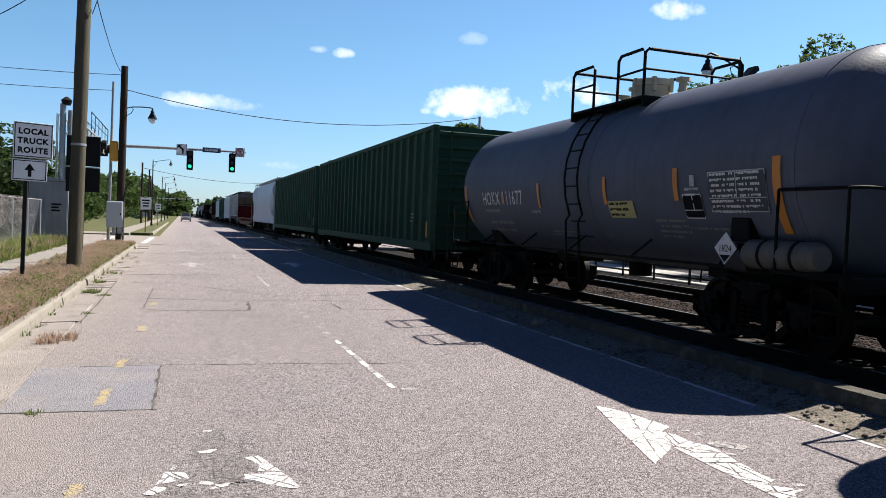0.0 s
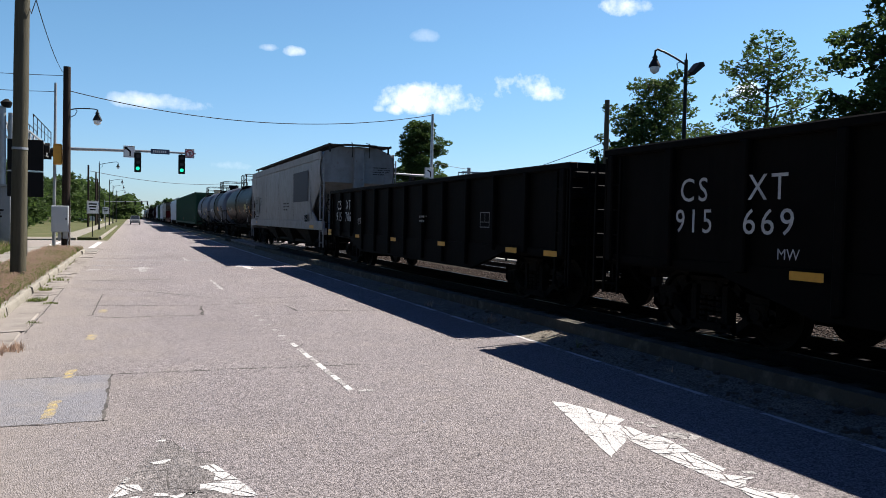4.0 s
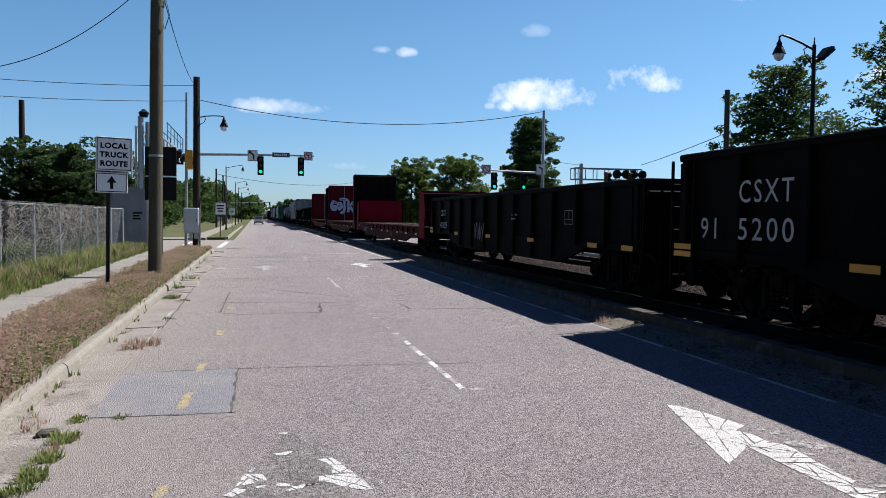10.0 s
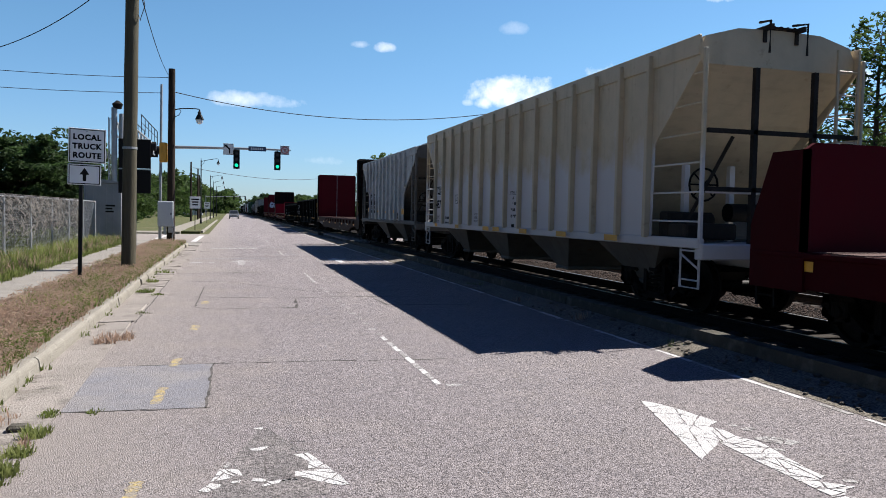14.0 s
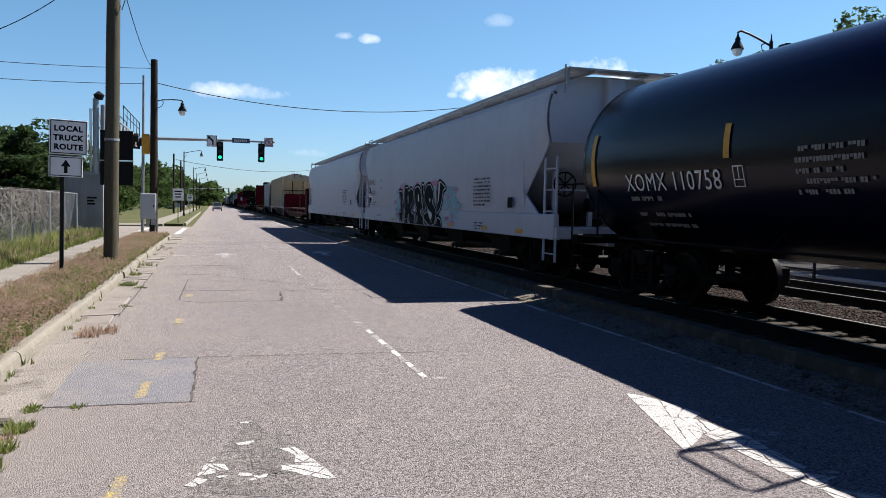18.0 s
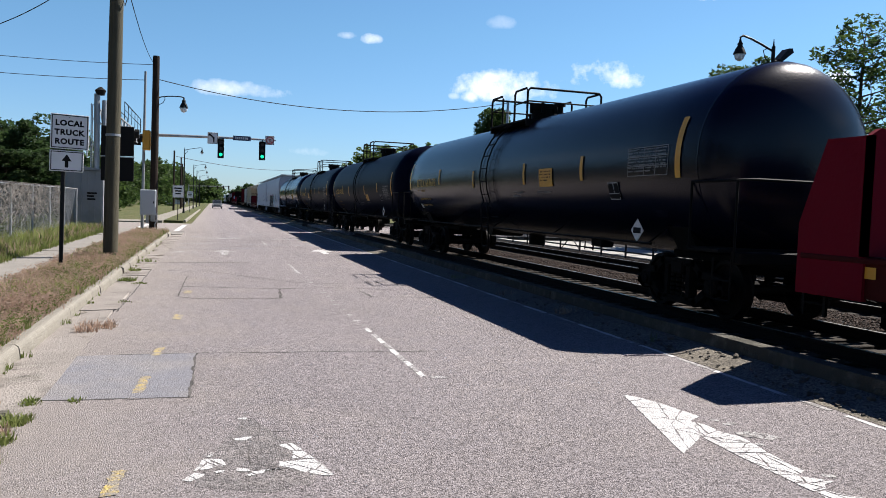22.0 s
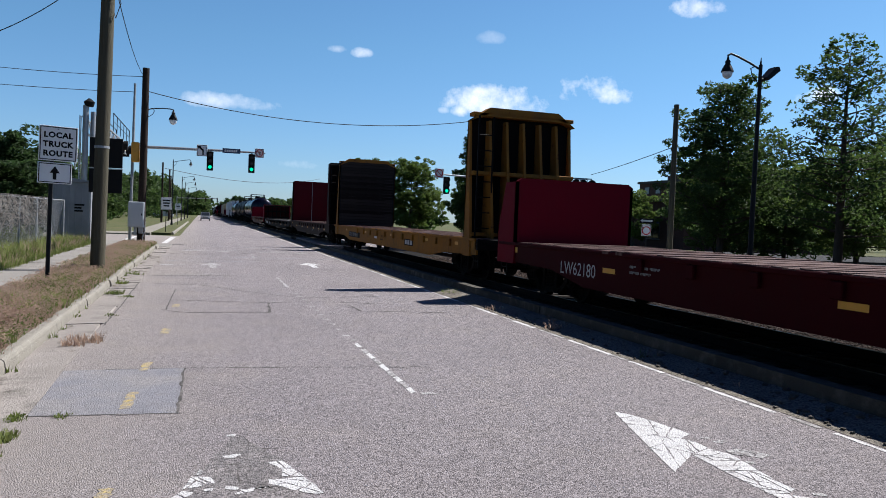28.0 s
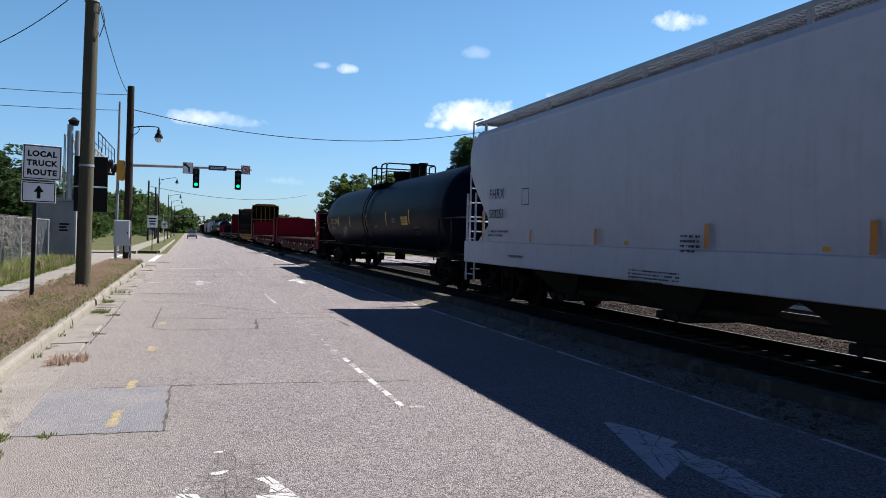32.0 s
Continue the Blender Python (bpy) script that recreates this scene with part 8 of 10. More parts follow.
def lantern(holder, x, y, z, scale=1.0):
    """An acorn-bell lantern hanging below (x, y, z)."""
    m, n = Mesh(), 14
    prof = [(0.03, 0.10), (0.05, 0.0), (0.09, -0.05), (0.08, -0.12), (0.14, -0.22), (0.20, -0.36), (0.21, -0.40)]
    m.loft([[(x + scale * r * math.cos(2 * math.pi * i / n), y + scale * r * math.sin(2 * math.pi * i / n), z + scale * h) for i in range(n)] for r, h in prof])
    l = part("lantern", m, lamp_black, holder, "black bell-shaped lantern", smooth=40)
    g = Mesh()
    prof = [(0.17, -0.401), (0.17, -0.46), (0.13, -0.56), (0.04, -0.62)]
    g.loft([[(x + scale * r * math.cos(2 * math.pi * i / n), y + scale * r * math.sin(2 * math.pi * i / n), z + scale * h) for i in range(n)] for r, h in prof])
    part("globe", g, lamp_glass, l, "frosted glass globe", smooth=40)
    return l


lantern(p2, 1.44, 0, 6.98, 1.1)

gp = thing("signal_pole", pose(-3.62, 43.3, 0.05), "slim galvanized pole beside the utility pole with an amber signal", "pole")
part("shaft", Mesh().cyl((0, 0, 0), (0.06, 0, 8.35), 0.085, 0.06, 12), galvanized, gp, smooth=40)
m = Mesh()
m.box(-0.02, 0.38, -0.35, -0.05, 4.2, 5.25, 0.05)
m.box(0.02, 0.1, -0.1, 0.05, 4.5, 4.9)
part("signal_head", m, signal_yellow, gp, "amber-painted signal housing seen from its side")
mast = thing("mast_arm", pose(-2.98, 43.55, 0.0), "galvanized mast arm with two traffic signals and signs over the street", "traffic signal")
part("post", Mesh().cyl((0, 0, 0), (0, 0, 5.6), 0.11, 0.09, 14), galvanized, mast, smooth=40)
part("arm", Mesh().tube([(0, 0, 5.12), (2.0, 0, 5.16), (4.4, 0, 5.2), (6.25, 0, 5.2)], [0.085, 0.075, 0.06, 0.045], 10), galvanized, mast, smooth=40)


def signal_head(holder, x, z, lit=2, y=-0.05, face=-1, mats=None):
    """Three lenses in a black housing with hoods; lit: which one is on."""
    m = Mesh()
    m.box(x - 0.17, x + 0.17, y - 0.12, y + 0.12, z - 0.52, z + 0.52, 0.03)
    h = part("signal_head", m, mats or sign_black, holder, "black three-lens traffic signal")
    for k in range(3):
        zz = z + 0.33 - k * 0.33
        part("lens", Mesh().cyl((x, y + face * 0.12, zz), (x, y + face * 0.135, zz), 0.095, n=16), green_lit if k == lit else lens_dark, h, "lit green lens" if k == lit else "")
        v = Mesh()
        pts = [(x + 0.145 * math.cos(a), zz + 0.145 * math.sin(a)) for a in [math.radians(-20 + 220 * i / 10) for i in range(11)]]
        v.loft([[(u, y + face * 0.12, w) for u, w in pts], [(u, y + face * 0.30, w) for u, w in pts]], cap=False, closed=False)
        part("hood", v, mats or sign_black, h)
    return h


for x in (3.31, 5.52):
    signal_head(mast, x, 4.58)
    part("hanger", Mesh().cyl((x, -0.02, 5.05), (x, -0.02, 5.2), 0.04, n=8), galvanized, mast)


def sign_board(holder, x, y, z, w, h, mat=None, border=True, name="sign_face", face=-1):
    m = Mesh()
    m.box(x - w / 2, x + w / 2, y - 0.006, y + 0.006, z - h / 2, z + h / 2, 0.004)
    s = part(name, m, mat or sign_white, holder)
    if border:
        b, t, d = Mesh(), 0.018, y + face * 0.010
        for x0, x1, z0, z1 in ((-w / 2 + 0.02, w / 2 - 0.02, h / 2 - 0.02 - t, h / 2 - 0.02), (-w / 2 + 0.02, w / 2 - 0.02, -h / 2 + 0.02, -h / 2 + 0.02 + t),
                               (-w / 2 + 0.02, -w / 2 + 0.02 + t, -h / 2 + 0.02, h / 2 - 0.02), (w / 2 - 0.02 - t, w / 2 - 0.02, -h / 2 + 0.02, h / 2 - 0.02)):
            b.quad((x + x0, d, z + z0), (x + x1, d, z + z0), (x + x1, d, z + z1), (x + x0, d, z + z1))
        part("sign_border", b, sign_black, s)
    return s


def sign_text(holder, text, size, x, y, z, mat, spread=1.05, bold=0.008):
    me = text_mesh(text, size, spread, bold)
    xs = [v.co.x for v in me.vertices]
    mid = (min(xs) + max(xs)) / 2
    for v in me.vertices:
        v.co = (x + v.co.x - mid, y, z + v.co.y)
    me.materials.clear()
    me.materials.append(mat)
    return part("lettering", me, mat, holder)


s = sign_board(mast, 2.88, -0.1, 5.12, 0.55, 0.62)
m = Mesh()
m.quad((2.90, -0.112, 4.88), (2.97, -0.112, 4.88), (2.97, -0.112, 5.18), (2.90, -0.112, 5.18)).quad((2.90, -0.112, 5.1), (2.97, -0.112, 5.16), (2.78, -0.112, 5.32), (2.72, -0.112, 5.26)).quad((2.66, -0.113, 5.36), (2.66, -0.113, 5.2), (2.84, -0.113, 5.36))
part("arrow", m, sign_black, s)
s = sign_board(mast, 4.42, -0.1, 5.2, 0.95, 0.26, sign_blue, False, "name_board")
for k in range(7):
    part("name_bar", Mesh().quad((4.06 + k * 0.1, -0.108, 5.14), (4.13 + k * 0.1, -0.108, 5.14), (4.13 + k * 0.1, -0.108, 5.26), (4.06 + k * 0.1, -0.108, 5.26)), letter_white, s)
s = sign_board(mast, 5.92, -0.1, 5.18, 0.5, 0.5)
m = Mesh()
ring = [(math.cos(a), math.sin(a)) for a in [k * math.pi / 12 for k in range(25)]]
for (a, b), (c, d) in zip(ring, ring[1:]):
    m.quad((5.92 + 0.16 * a, -0.113, 5.18 + 0.16 * b), (5.92 + 0.16 * c, -0.113, 5.18 + 0.16 * d), (5.92 + 0.21 * c, -0.113, 5.18 + 0.21 * d), (5.92 + 0.21 * a, -0.113, 5.18 + 0.21 * b))
m.quad((5.79, -0.114, 5.28), (5.82, -0.114, 5.31), (6.05, -0.114, 5.08), (6.02, -0.114, 5.05))
part("prohibition_ring", m, sign_red, s)
m = Mesh()
m.quad((5.90, -0.112, 5.06), (5.94, -0.112, 5.06), (5.94, -0.112, 5.22), (5.90, -0.112, 5.22)).quad((5.84, -0.112, 5.20), (6.0, -0.112, 5.20), (6.0, -0.112, 5.26), (5.84, -0.112, 5.26))
part("arrow", m, sign_black, s)

# the truck route sign
ts = thing("road_sign", pose(-3.20, 18.3, 0.05), "white LOCAL TRUCK ROUTE sign with arrow plate on dark post", "road sign")
m = Mesh()
m.prism([(-0.03, -0.02), (0.03, -0.02), (0.045, 0.02), (-0.045, 0.02)], "z", 0.0, 3.45)
part("post", m, post_dark, ts)
ts.rotation_euler = (0, radians(0.8), radians(14))
s = sign_board(ts, 0.11, -0.05, 3.09, 0.755, 0.755)
for i, w in enumerate(("LOCAL", "TRUCK", "ROUTE")):
    sign_text(s, w, 0.165, 0.11, -0.061, 3.22 - i * 0.20, sign_black, 1.12)
s = sign_board(ts, 0.06, -0.05, 2.45, 0.67, 0.455, name="arrow_plate")
m = Mesh()
m.quad((0.025, -0.061, 2.31), (0.095, -0.061, 2.31), (0.095, -0.061, 2.46), (0.025, -0.061, 2.46)).quad((-0.04, -0.061, 2.45), (0.16, -0.061, 2.45), (0.06, -0.061, 2.60))
part("arrow", m, sign_black, s)
part("bolt", Mesh().cyl((0.1, -0.07, 3.4), (0.1, -0.055, 3.4), 0.012, n=8), galvanized, s)

# backs of two large signs on one post, coloured black for their shade
sb = thing("sign_backs", pose(-3.40, 30.2, 0.05), "backs of two large road signs on one post, shade put into their black colour", "road sign")
part("post", Mesh().box(-0.05, 0.05, -0.05, 0.05, 0, 4.3), post_dark, sb)
part("upper_sign", Mesh().box(-0.56, 0.56, -0.09, -0.06, 3.20, 4.28, 0.01), sign_black, sb)
part("lower_sign", Mesh().box(-0.56, 0.56, -0.09, -0.06, 2.28, 3.15, 0.01), sign_black, sb)
# pale strip added for the bright gap between the signs
part("gap_strip", Mesh().box(-0.58, 0.58, -0.1, -0.05, 3.155, 3.185), galvanized, sb)

# relay hut and the crossing's cantilever over the side street
hut = thing("relay_hut", pose(-5.75, 39.6, 0.08), "plain gray sheet-metal relay hut beside the pavement", "hut")
m = Mesh()
m.box(-0.85, 0.80, -0.9, 1.3, 0, 2.85, 0.02)
part("body", m, shed_metal, hut)
part("roof", Mesh().prism([(-0.95, 2.85), (0.90, 2.85), (0.90, 2.9), (0, 3.02), (-0.95, 2.9)], "y", -1.0, 1.4), shed_metal, hut)
for k in range(6):
    x = -0.75 + k * 0.29
    part("panel_seam", Mesh().box(x, x + 0.03, -0.93, -0.9, 0.05, 2.8), shed_metal, hut)
m = Mesh()
for k, w in enumerate((0.42, 0.3, 0.36)):
    m.quad((0.1, -0.936, 1.75 - k * 0.14), (0.1 + w, -0.936, 1.75 - k * 0.14), (0.1 + w, -0.936, 1.83 - k * 0.14), (0.1, -0.936, 1.83 - k * 0.14))
part("notice_bars", m, sign_black, hut)
can = thing("crossing_cantilever", pose(-5.45, 41.3, 0.0), "white steel level-crossing cantilever with railed walkway over the side street", "crossing signal")
m = Mesh()
m.cyl((-0.17, 0, 0), (-0.17, 0, 6.8), 0.14, n=14).cyl((0.17, 0, 0), (0.17, 0, 6.5), 0.12, n=14)
part("column", m, galvanized, can, smooth=40)
m = Mesh()
m.cyl((-0.02, 0, 6.75), (-0.02, 0, 6.98), 0.19, 0.26, n=14).cyl((-0.02, 0, 6.98), (-0.02, 0, 7.15), 0.26, 0.06, n=14)
part("bell", m, sign_black, can, smooth=40)
m = Mesh()
for x in (-0.3, 0.3):
    for z in (5.55, 6.25):
        m.box(x - 0.04, x + 0.04, 0, 16.5, z - 0.04, z + 0.04)
    for k in range(11):
        m.tube([(x, k * 1.5, 5.55), (x, k * 1.5 + 0.75, 6.25), (x, k * 1.5 + 1.5, 5.55)], 0.03)
part("truss", m, galvanized, can)
m = Mesh()
for x in (-0.42, 0.42):
    m.tube([(x, 6.5, 6.3), (x, 6.5, 7.25), (x, 16.5, 7.25), (x, 16.5, 6.3)], 0.03)
    m.tube([(x, 6.5, 6.8), (x, 16.5, 6.8)], 0.02)
    for k in range(6):
        m.tube([(x, 6.5 + 2 * k, 6.3), (x, 6.5 + 2 * k, 7.25)], 0.022)
part("walkway_rail", m, lamp_black, can)
for y in (12.5, 16.0):
    m = Mesh()
    m.cyl((-0.45, y, 5.9), (-0.65, y, 5.9), 0.3, n=16).cyl((0.45, y, 5.9), (0.70, y, 5.9), 0.3, n=16).box(-0.5, 0.5, y - 0.1, y + 0.1, 5.4, 6.1)
    part("flasher", m, sign_black, can)
m = Mesh()
ladder(m, -0.42, 0.1, 0.3, 6.3, 0.4)
part("ladder", m, galvanized, can)
m = Mesh()
m.cyl((-0.55, -0.4, 3.6), (-0.55, -0.4, 5.6), 0.03, n=6).box(-0.65, -0.45, -0.45, -0.35, 4.2, 4.6)
part("antenna", m, galvanized, can)

# chain-link fence with last year's vines
FX, F0, F1, FH = -6.05, 3.0, 38.3, 2.0
fence = thing("chain_link_fence", pose(FX, 0, 0.08), "galvanized chain-link fence overgrown with dry vines", "fence")
for k in range(13):
    y = F1 - k * 2.95
    part("post", Mesh().cyl((0, y, 0), (0, y, FH), 0.038 if k else 0.05, n=10), galvanized, fence, smooth=40)
part("top_rail", Mesh().cyl((0, F0, FH - 0.03), (0, F1, FH - 0.03), 0.024, n=8), galvanized, fence, smooth=40)
m, step = Mesh(), 0.11
for s in (-1, 1):
    y = F0 - FH
    while y < F1:
        a, b = (y, 0.05), (y + FH, FH - 0.03)
        if s < 0:
            a, b = (y + FH, 0.05), (y, FH - 0.03)
        ok = lambda q: F0 <= q <= F1
        if ok(a[0]) and ok(b[0]):
            m.quad((0.004 * s, a[0] - 0.003, a[1]), (0.004 * s, a[0] + 0.003, a[1]), (0.004 * s, b[0] + 0.003, b[1]), (0.004 * s, b[0] - 0.003, b[1]))
            m.quad((0.004 * s - 0.003, a[0], a[1]), (0.004 * s + 0.003, a[0], a[1]), (0.004 * s + 0.003, b[0], b[1]), (0.004 * s - 0.003, b[0], b[1]))
        y += step
tagged(part("wire_mesh", m, galvanized, fence), kind="stuff")


def vines(n, seed, mat, label, depth, w0, w1, low, bend):
    """Stems that climb and loop through the mesh, in short flat lengths."""
    rng, m = random.Random(seed), Mesh()
    for k in range(n):
        y, z = F0 + (F1 - 4 - F0) * rng.random() ** 1.3, FH * (1 - low * rng.random() ** 1.3)
        if math.sin(y * 1.9) + math.sin(y * 0.7 + 1) + rng.gauss(0, 0.9) < -0.6:
            continue
        a, L, w, x = rng.uniform(-2.2, 2.2), rng.uniform(0.2, 0.8), rng.uniform(w0, w1), rng.uniform(*depth)
        pts = []
        for _ in range(6):
            pts.append((x + rng.uniform(-0.015, 0.015), y, min(FH + 0.03, max(0.1, z))))
            y, z, a = y + L / 1.8 * math.sin(a), z + L / 5 * math.cos(a), a + rng.gauss(0, bend)
        for p0, p1 in zip(pts, pts[1:]):
            d = Vector((0, p1[1] - p0[1], p1[2] - p0[2]))
            if d.length < 1e-4:
                continue
            q = Vector((0.6, -d.z, d.y)).normalized() * w
            m.quad((p0[0] - q.x, p0[1] - q.y, p0[2] - q.z), (p1[0] - q.x, p1[1] - q.y, p1[2] - q.z), (p1[0] + q.x, p1[1] + q.y, p1[2] + q.z), (p0[0] + q.x, p0[1] + q.y, p0[2] + q.z))
    tagged(part("dry_vines", m, mat, fence, label), kind="stuff")


vines(6500, 8, vine_dry, "dark tangle of dead vines behind the wire", (-0.16, -0.02), 0.007, 0.018, 0.52, 0.5)
vines(2400, 9, vine_pale, "pale dry vines looped through the wire", (-0.01, 0.09), 0.005, 0.011, 0.54, 0.75)
utility_pole(-12.1, 45.0, 7.8, 0.17, 0.14, 0.0, wood_pole_dark, "weathered wooden pole behind the fence")
sh = thing("far_shed", pose(-19.5, 58.0, 0.0), "pale metal shed far behind the fence", "shed")
part("wall", Mesh().box(-6, 1.2, 0, 6, 0, 3.4), sign_white, sh)
part("roof", Mesh().prism([(-6.3, 3.4), (1.5, 3.4), (1.5, 3.5), (-2.4, 4.4), (-6.3, 3.5)], "y", -0.3, 6.3), shed_metal, sh)

# cables
wire("overhead_cable", (-3.02, 43.0, 8.02), (17.0, 43.5, 8.28), 1.04, 0.022, "black overhead cable sagging across the street")
wire("overhead_cable", (-3.05, 43.0, 8.75), (-30, 36, 9.6), 0.9, 0.016, "thin black overhead cable")
wire("overhead_cable", (-3.62, 43.3, 7.95), (-30, 36, 8.6), 0.8, 0.016, "thin black overhead cable")
wire("overhead_cable", (-2.62, 22.2, 8.3), (-7.6, 22.0, 5.42), 0.68, 0.012, "thin black overhead cable")
wire("overhead_cable", (-7.6, 22.0, 5.42), (-30, 21.0, 7.6), 0.9, 0.012, "thin black overhead cable")
wire("overhead_cable", (-2.45, 21.8, 8.0), (-3.2, 43.0, 8.9), 0.35, 0.014, "thin black overhead cable")
wire("overhead_cable", (-2.45, 21.8, 7.5), (-2.6, 21.2, 11.9), -0.12, 0.014, "cable drop on the utility pole")
wire("overhead_cable", (17.05, 43.5, 5.45), (20.2, 44.7, 5.2), 0.06, 0.014, "thin black overhead cable")
wire("overhead_cable", (24.3, 44.6, 5.3), (20.0, 29.2, 5.6), 0.06, 0.018, "thin black overhead cable")
wire("overhead_cable", (-4.2, 93, 6.6), (22.0, 150, 9.2), 1.2, 0.03, "distant overhead cable across the street")


# beyond the junction: lamps, signs, signals, a waiting car
def street_lamp(x, y, high, reach, label="black ornamental street lamp with a hanging bell lantern", flood=False, side=1):
    l = thing("street_lamp", pose(x, y, 0.05), label, "street lamp", "street lamps")
    m = Mesh()
    m.cyl((0, 0, 0), (0, 0, 0.5), 0.14, 0.10, 12).cyl((0, 0, 0.5), (0, 0, high), 0.085, 0.055, 12)
    m.cyl((0, 0, high), (0, 0, high + 0.22), 0.03, 0.01, 8)
    part("post", m, lamp_black, l, smooth=40)
    m = Mesh()
    m.tube([(0, 0, high - 0.15), (side * 0.35 * reach, 0, high + 0.02), (side * 0.7 * reach, 0, high + 0.16), (side * 0.92 * reach, 0, high + 0.22), (side * reach, 0, high + 0.16), (side * reach, 0, high + 0.05)], 0.032, 8)
    m.tube([(0, 0, high - 0.75), (side * 0.12, 0, high - 0.5), (side * 0.3, 0, high - 0.35), (side * 0.36, 0, high - 0.15), (side * 0.24, 0, high - 0.08)], 0.018, 6)
    part("arm", m, lamp_black, l, smooth=40)
    lantern(l, side * reach, 0, high + 0.02, 0.9)
    if flood:
        m = Mesh()
        m.tube([(0, 0, high - 0.42), (-side * 0.25, 0, high - 0.42), (-side * 0.3, 0, high - 0.28)], 0.025, 6)
        c, s2 = math.cos(0.75), math.sin(0.75)
        q = [(-0.10, -0.06), (0.42, -0.10), (0.46, 0.02), (0.36, 0.10), (-0.10, 0.06)]
        m.prism([(-side * (0.24 + u * c - v * s2), high - 0.36 + u * s2 + v * c) for u, v in q], "y", -0.16, 0.16)
        part("floodlight", m, lamp_black, l, "tilted black floodlight")
    return l


for y in (92, 135, 161, 195):
    street_lamp(-3.25, y, 7.4, 1.9)
for x, y, z, w, h in ((-2.62, 62.0, 2.25, 0.8, 0.95), (-2.7, 96, 2.2, 0.7, 0.8)):
    fs = thing("road_sign", pose(x, y, 0.05), "white road sign with dark lettering bars on a thin post", "road sign")
    part("post", Mesh().box(-0.03, 0.03, -0.02, 0.02, 0, z + h / 2), post_dark, fs)
    s = sign_board(fs, 0, -0.03, z, w, h)
    for k, f in enumerate((0.7, 0.6, 0.5)):
        m = Mesh()
        m.quad((-w * f / 2, -0.041, z + h * (0.2 - 0.22 * k)), (w * f / 2, -0.041, z + h * (0.2 - 0.22 * k)), (w * f / 2, -0.041, z + h * (0.31 - 0.22 * k)), (-w * f / 2, -0.041, z + h * (0.31 - 0.22 * k)))
        part("lettering_bar", m, sign_black, s)
fm = thing("mast_arm", pose(-6.4, 216, 0), "distant mast arm with traffic signals", "traffic signal")
part("post", Mesh().cyl((0, 0, 0), (0, 0, 6.5), 0.14, 0.1, 10), galvanized, fm)
part("arm", Mesh().tube([(0, 0, 5.2), (10.6, 0, 5.5)], 0.09, 8), galvanized, fm)
for x in (5.0, 7.4, 9.0, 10.4):
    signal_head(fm, x, 5.1, 3)
for x, y in ((-5.2, 110), (-5.6, 150), (-5.0, 128)):
    utility_pole(x, y, 8.2, 0.14, 0.11, 0.0, wood_pole_dark, "dark wooden utility pole along the street")


def parked_car(x, y, turn, paint, label, suv=False):
    c = thing("car", pose(x, y, 0.0, 0, 0, turn), label, "car")
    h = 1.72 if suv else 1.45
    m, w = Mesh(), 0.9
    prof = [(-2.25, 0.35), (-2.3, 0.8), (-2.1, 0.95), (-1.2, 1.02), (-0.55, h), (1.3 if suv else 1.0, h), (2.1 if suv else 1.7, 1.05), (2.25, 0.95), (2.28, 0.35)]
    m.loft([[(xx * (1 - 0.14 * max(0, (z - 1.0)) / (h - 1)), yy, z) for yy, z in prof] for xx in (-w, -w + 0.05, w - 0.05, w)])
    body = part("body", m, paint, c, smooth=25)
    for s in (-1, 1):
        k = s * (w * 0.93 + 0.012)
        part("side_window", Mesh().quad((k, -1.0, 1.06), (k, 1.5, 1.06), (k * 0.93, 1.05, h - 0.1), (k * 0.93, -0.5, h - 0.1)), window_glass, body)
    part("windscreen", Mesh().quad((-0.75, -1.24, 1.06), (0.75, -1.24, 1.06), (0.66, -0.66, h - 0.06), (-0.66, -0.66, h - 0.06)), window_glass, body)
    for s in (-1, 1):
        part("headlight", Mesh().box(s * 0.68 - 0.16, s * 0.68 + 0.16, -2.31, -2.22, 0.66, 0.80, 0.02), lamp_glass, body)
        for yy in (-1.4, 1.4):
            wl_ = part("wheel", Mesh().cyl((s * 0.72, yy, 0.33), (s * 0.92, yy, 0.33), 0.33, n=20), cable_black, c, smooth=40)
            part("rim", Mesh().cyl((s * 0.90, yy, 0.33), (s * 0.93, yy, 0.33), 0.2, n=14), galvanized, wl_)
    part("bumper", Mesh().box(-0.88, 0.88, -2.36, -2.2, 0.35, 0.55, 0.04), paint, c)
    return c


car_blue = material("car_blue", (0.035, 0.05, 0.08), 0.25, 0.3)
car_white = material("car_white", (0.36, 0.37, 0.38), 0.3)
car_silver = material("car_silver", (0.16, 0.17, 0.18), 0.3, 0.4)
car_red = material("car_red", (0.25, 0.025, 0.025), 0.3)
parked_car(0.75, 158, 0, car_silver, "silver car facing up the street, stopped far away", True)
parked_car(-8.6, 190, 90, car_white, "white car parked beside the far lawn")

# ---- beyond the tracks ----
solid("parking_lot", Mesh().box(37.0, 60.0, -30, CROSS_0 - 1, -0.05, 0.05), asphalt_shaded, "asphalt parking lot beyond the tracks", kind="structure")
solid("frontage_road", Mesh().box(16.6, 37.0, -40, CROSS_0 - 0.5, -0.05, 0.03), asphalt_shaded, "asphalt road beyond the tracks, tree shade put into its dark colour", kind="structure")
solid("frontage_kerb", Mesh().box(16.15, 16.6, -40, CROSS_0 - 0.5, -0.05, 0.09, 0.02), concrete_bright, "pale concrete kerb beyond the tracks", kind="structure")
solid("frontage_apron", Mesh().box(16.6, 20.5, 25.5, CROSS_0 - 1.5, -0.05, 0.05), concrete_bright, "pale concrete apron beside the level crossing", kind="structure")
solid("frontage_island", Mesh().box(21.5, 22.3, -20, 19, -0.05, 0.10, 0.03), concrete_bright, "pale concrete strip along the frontage road", kind="structure")
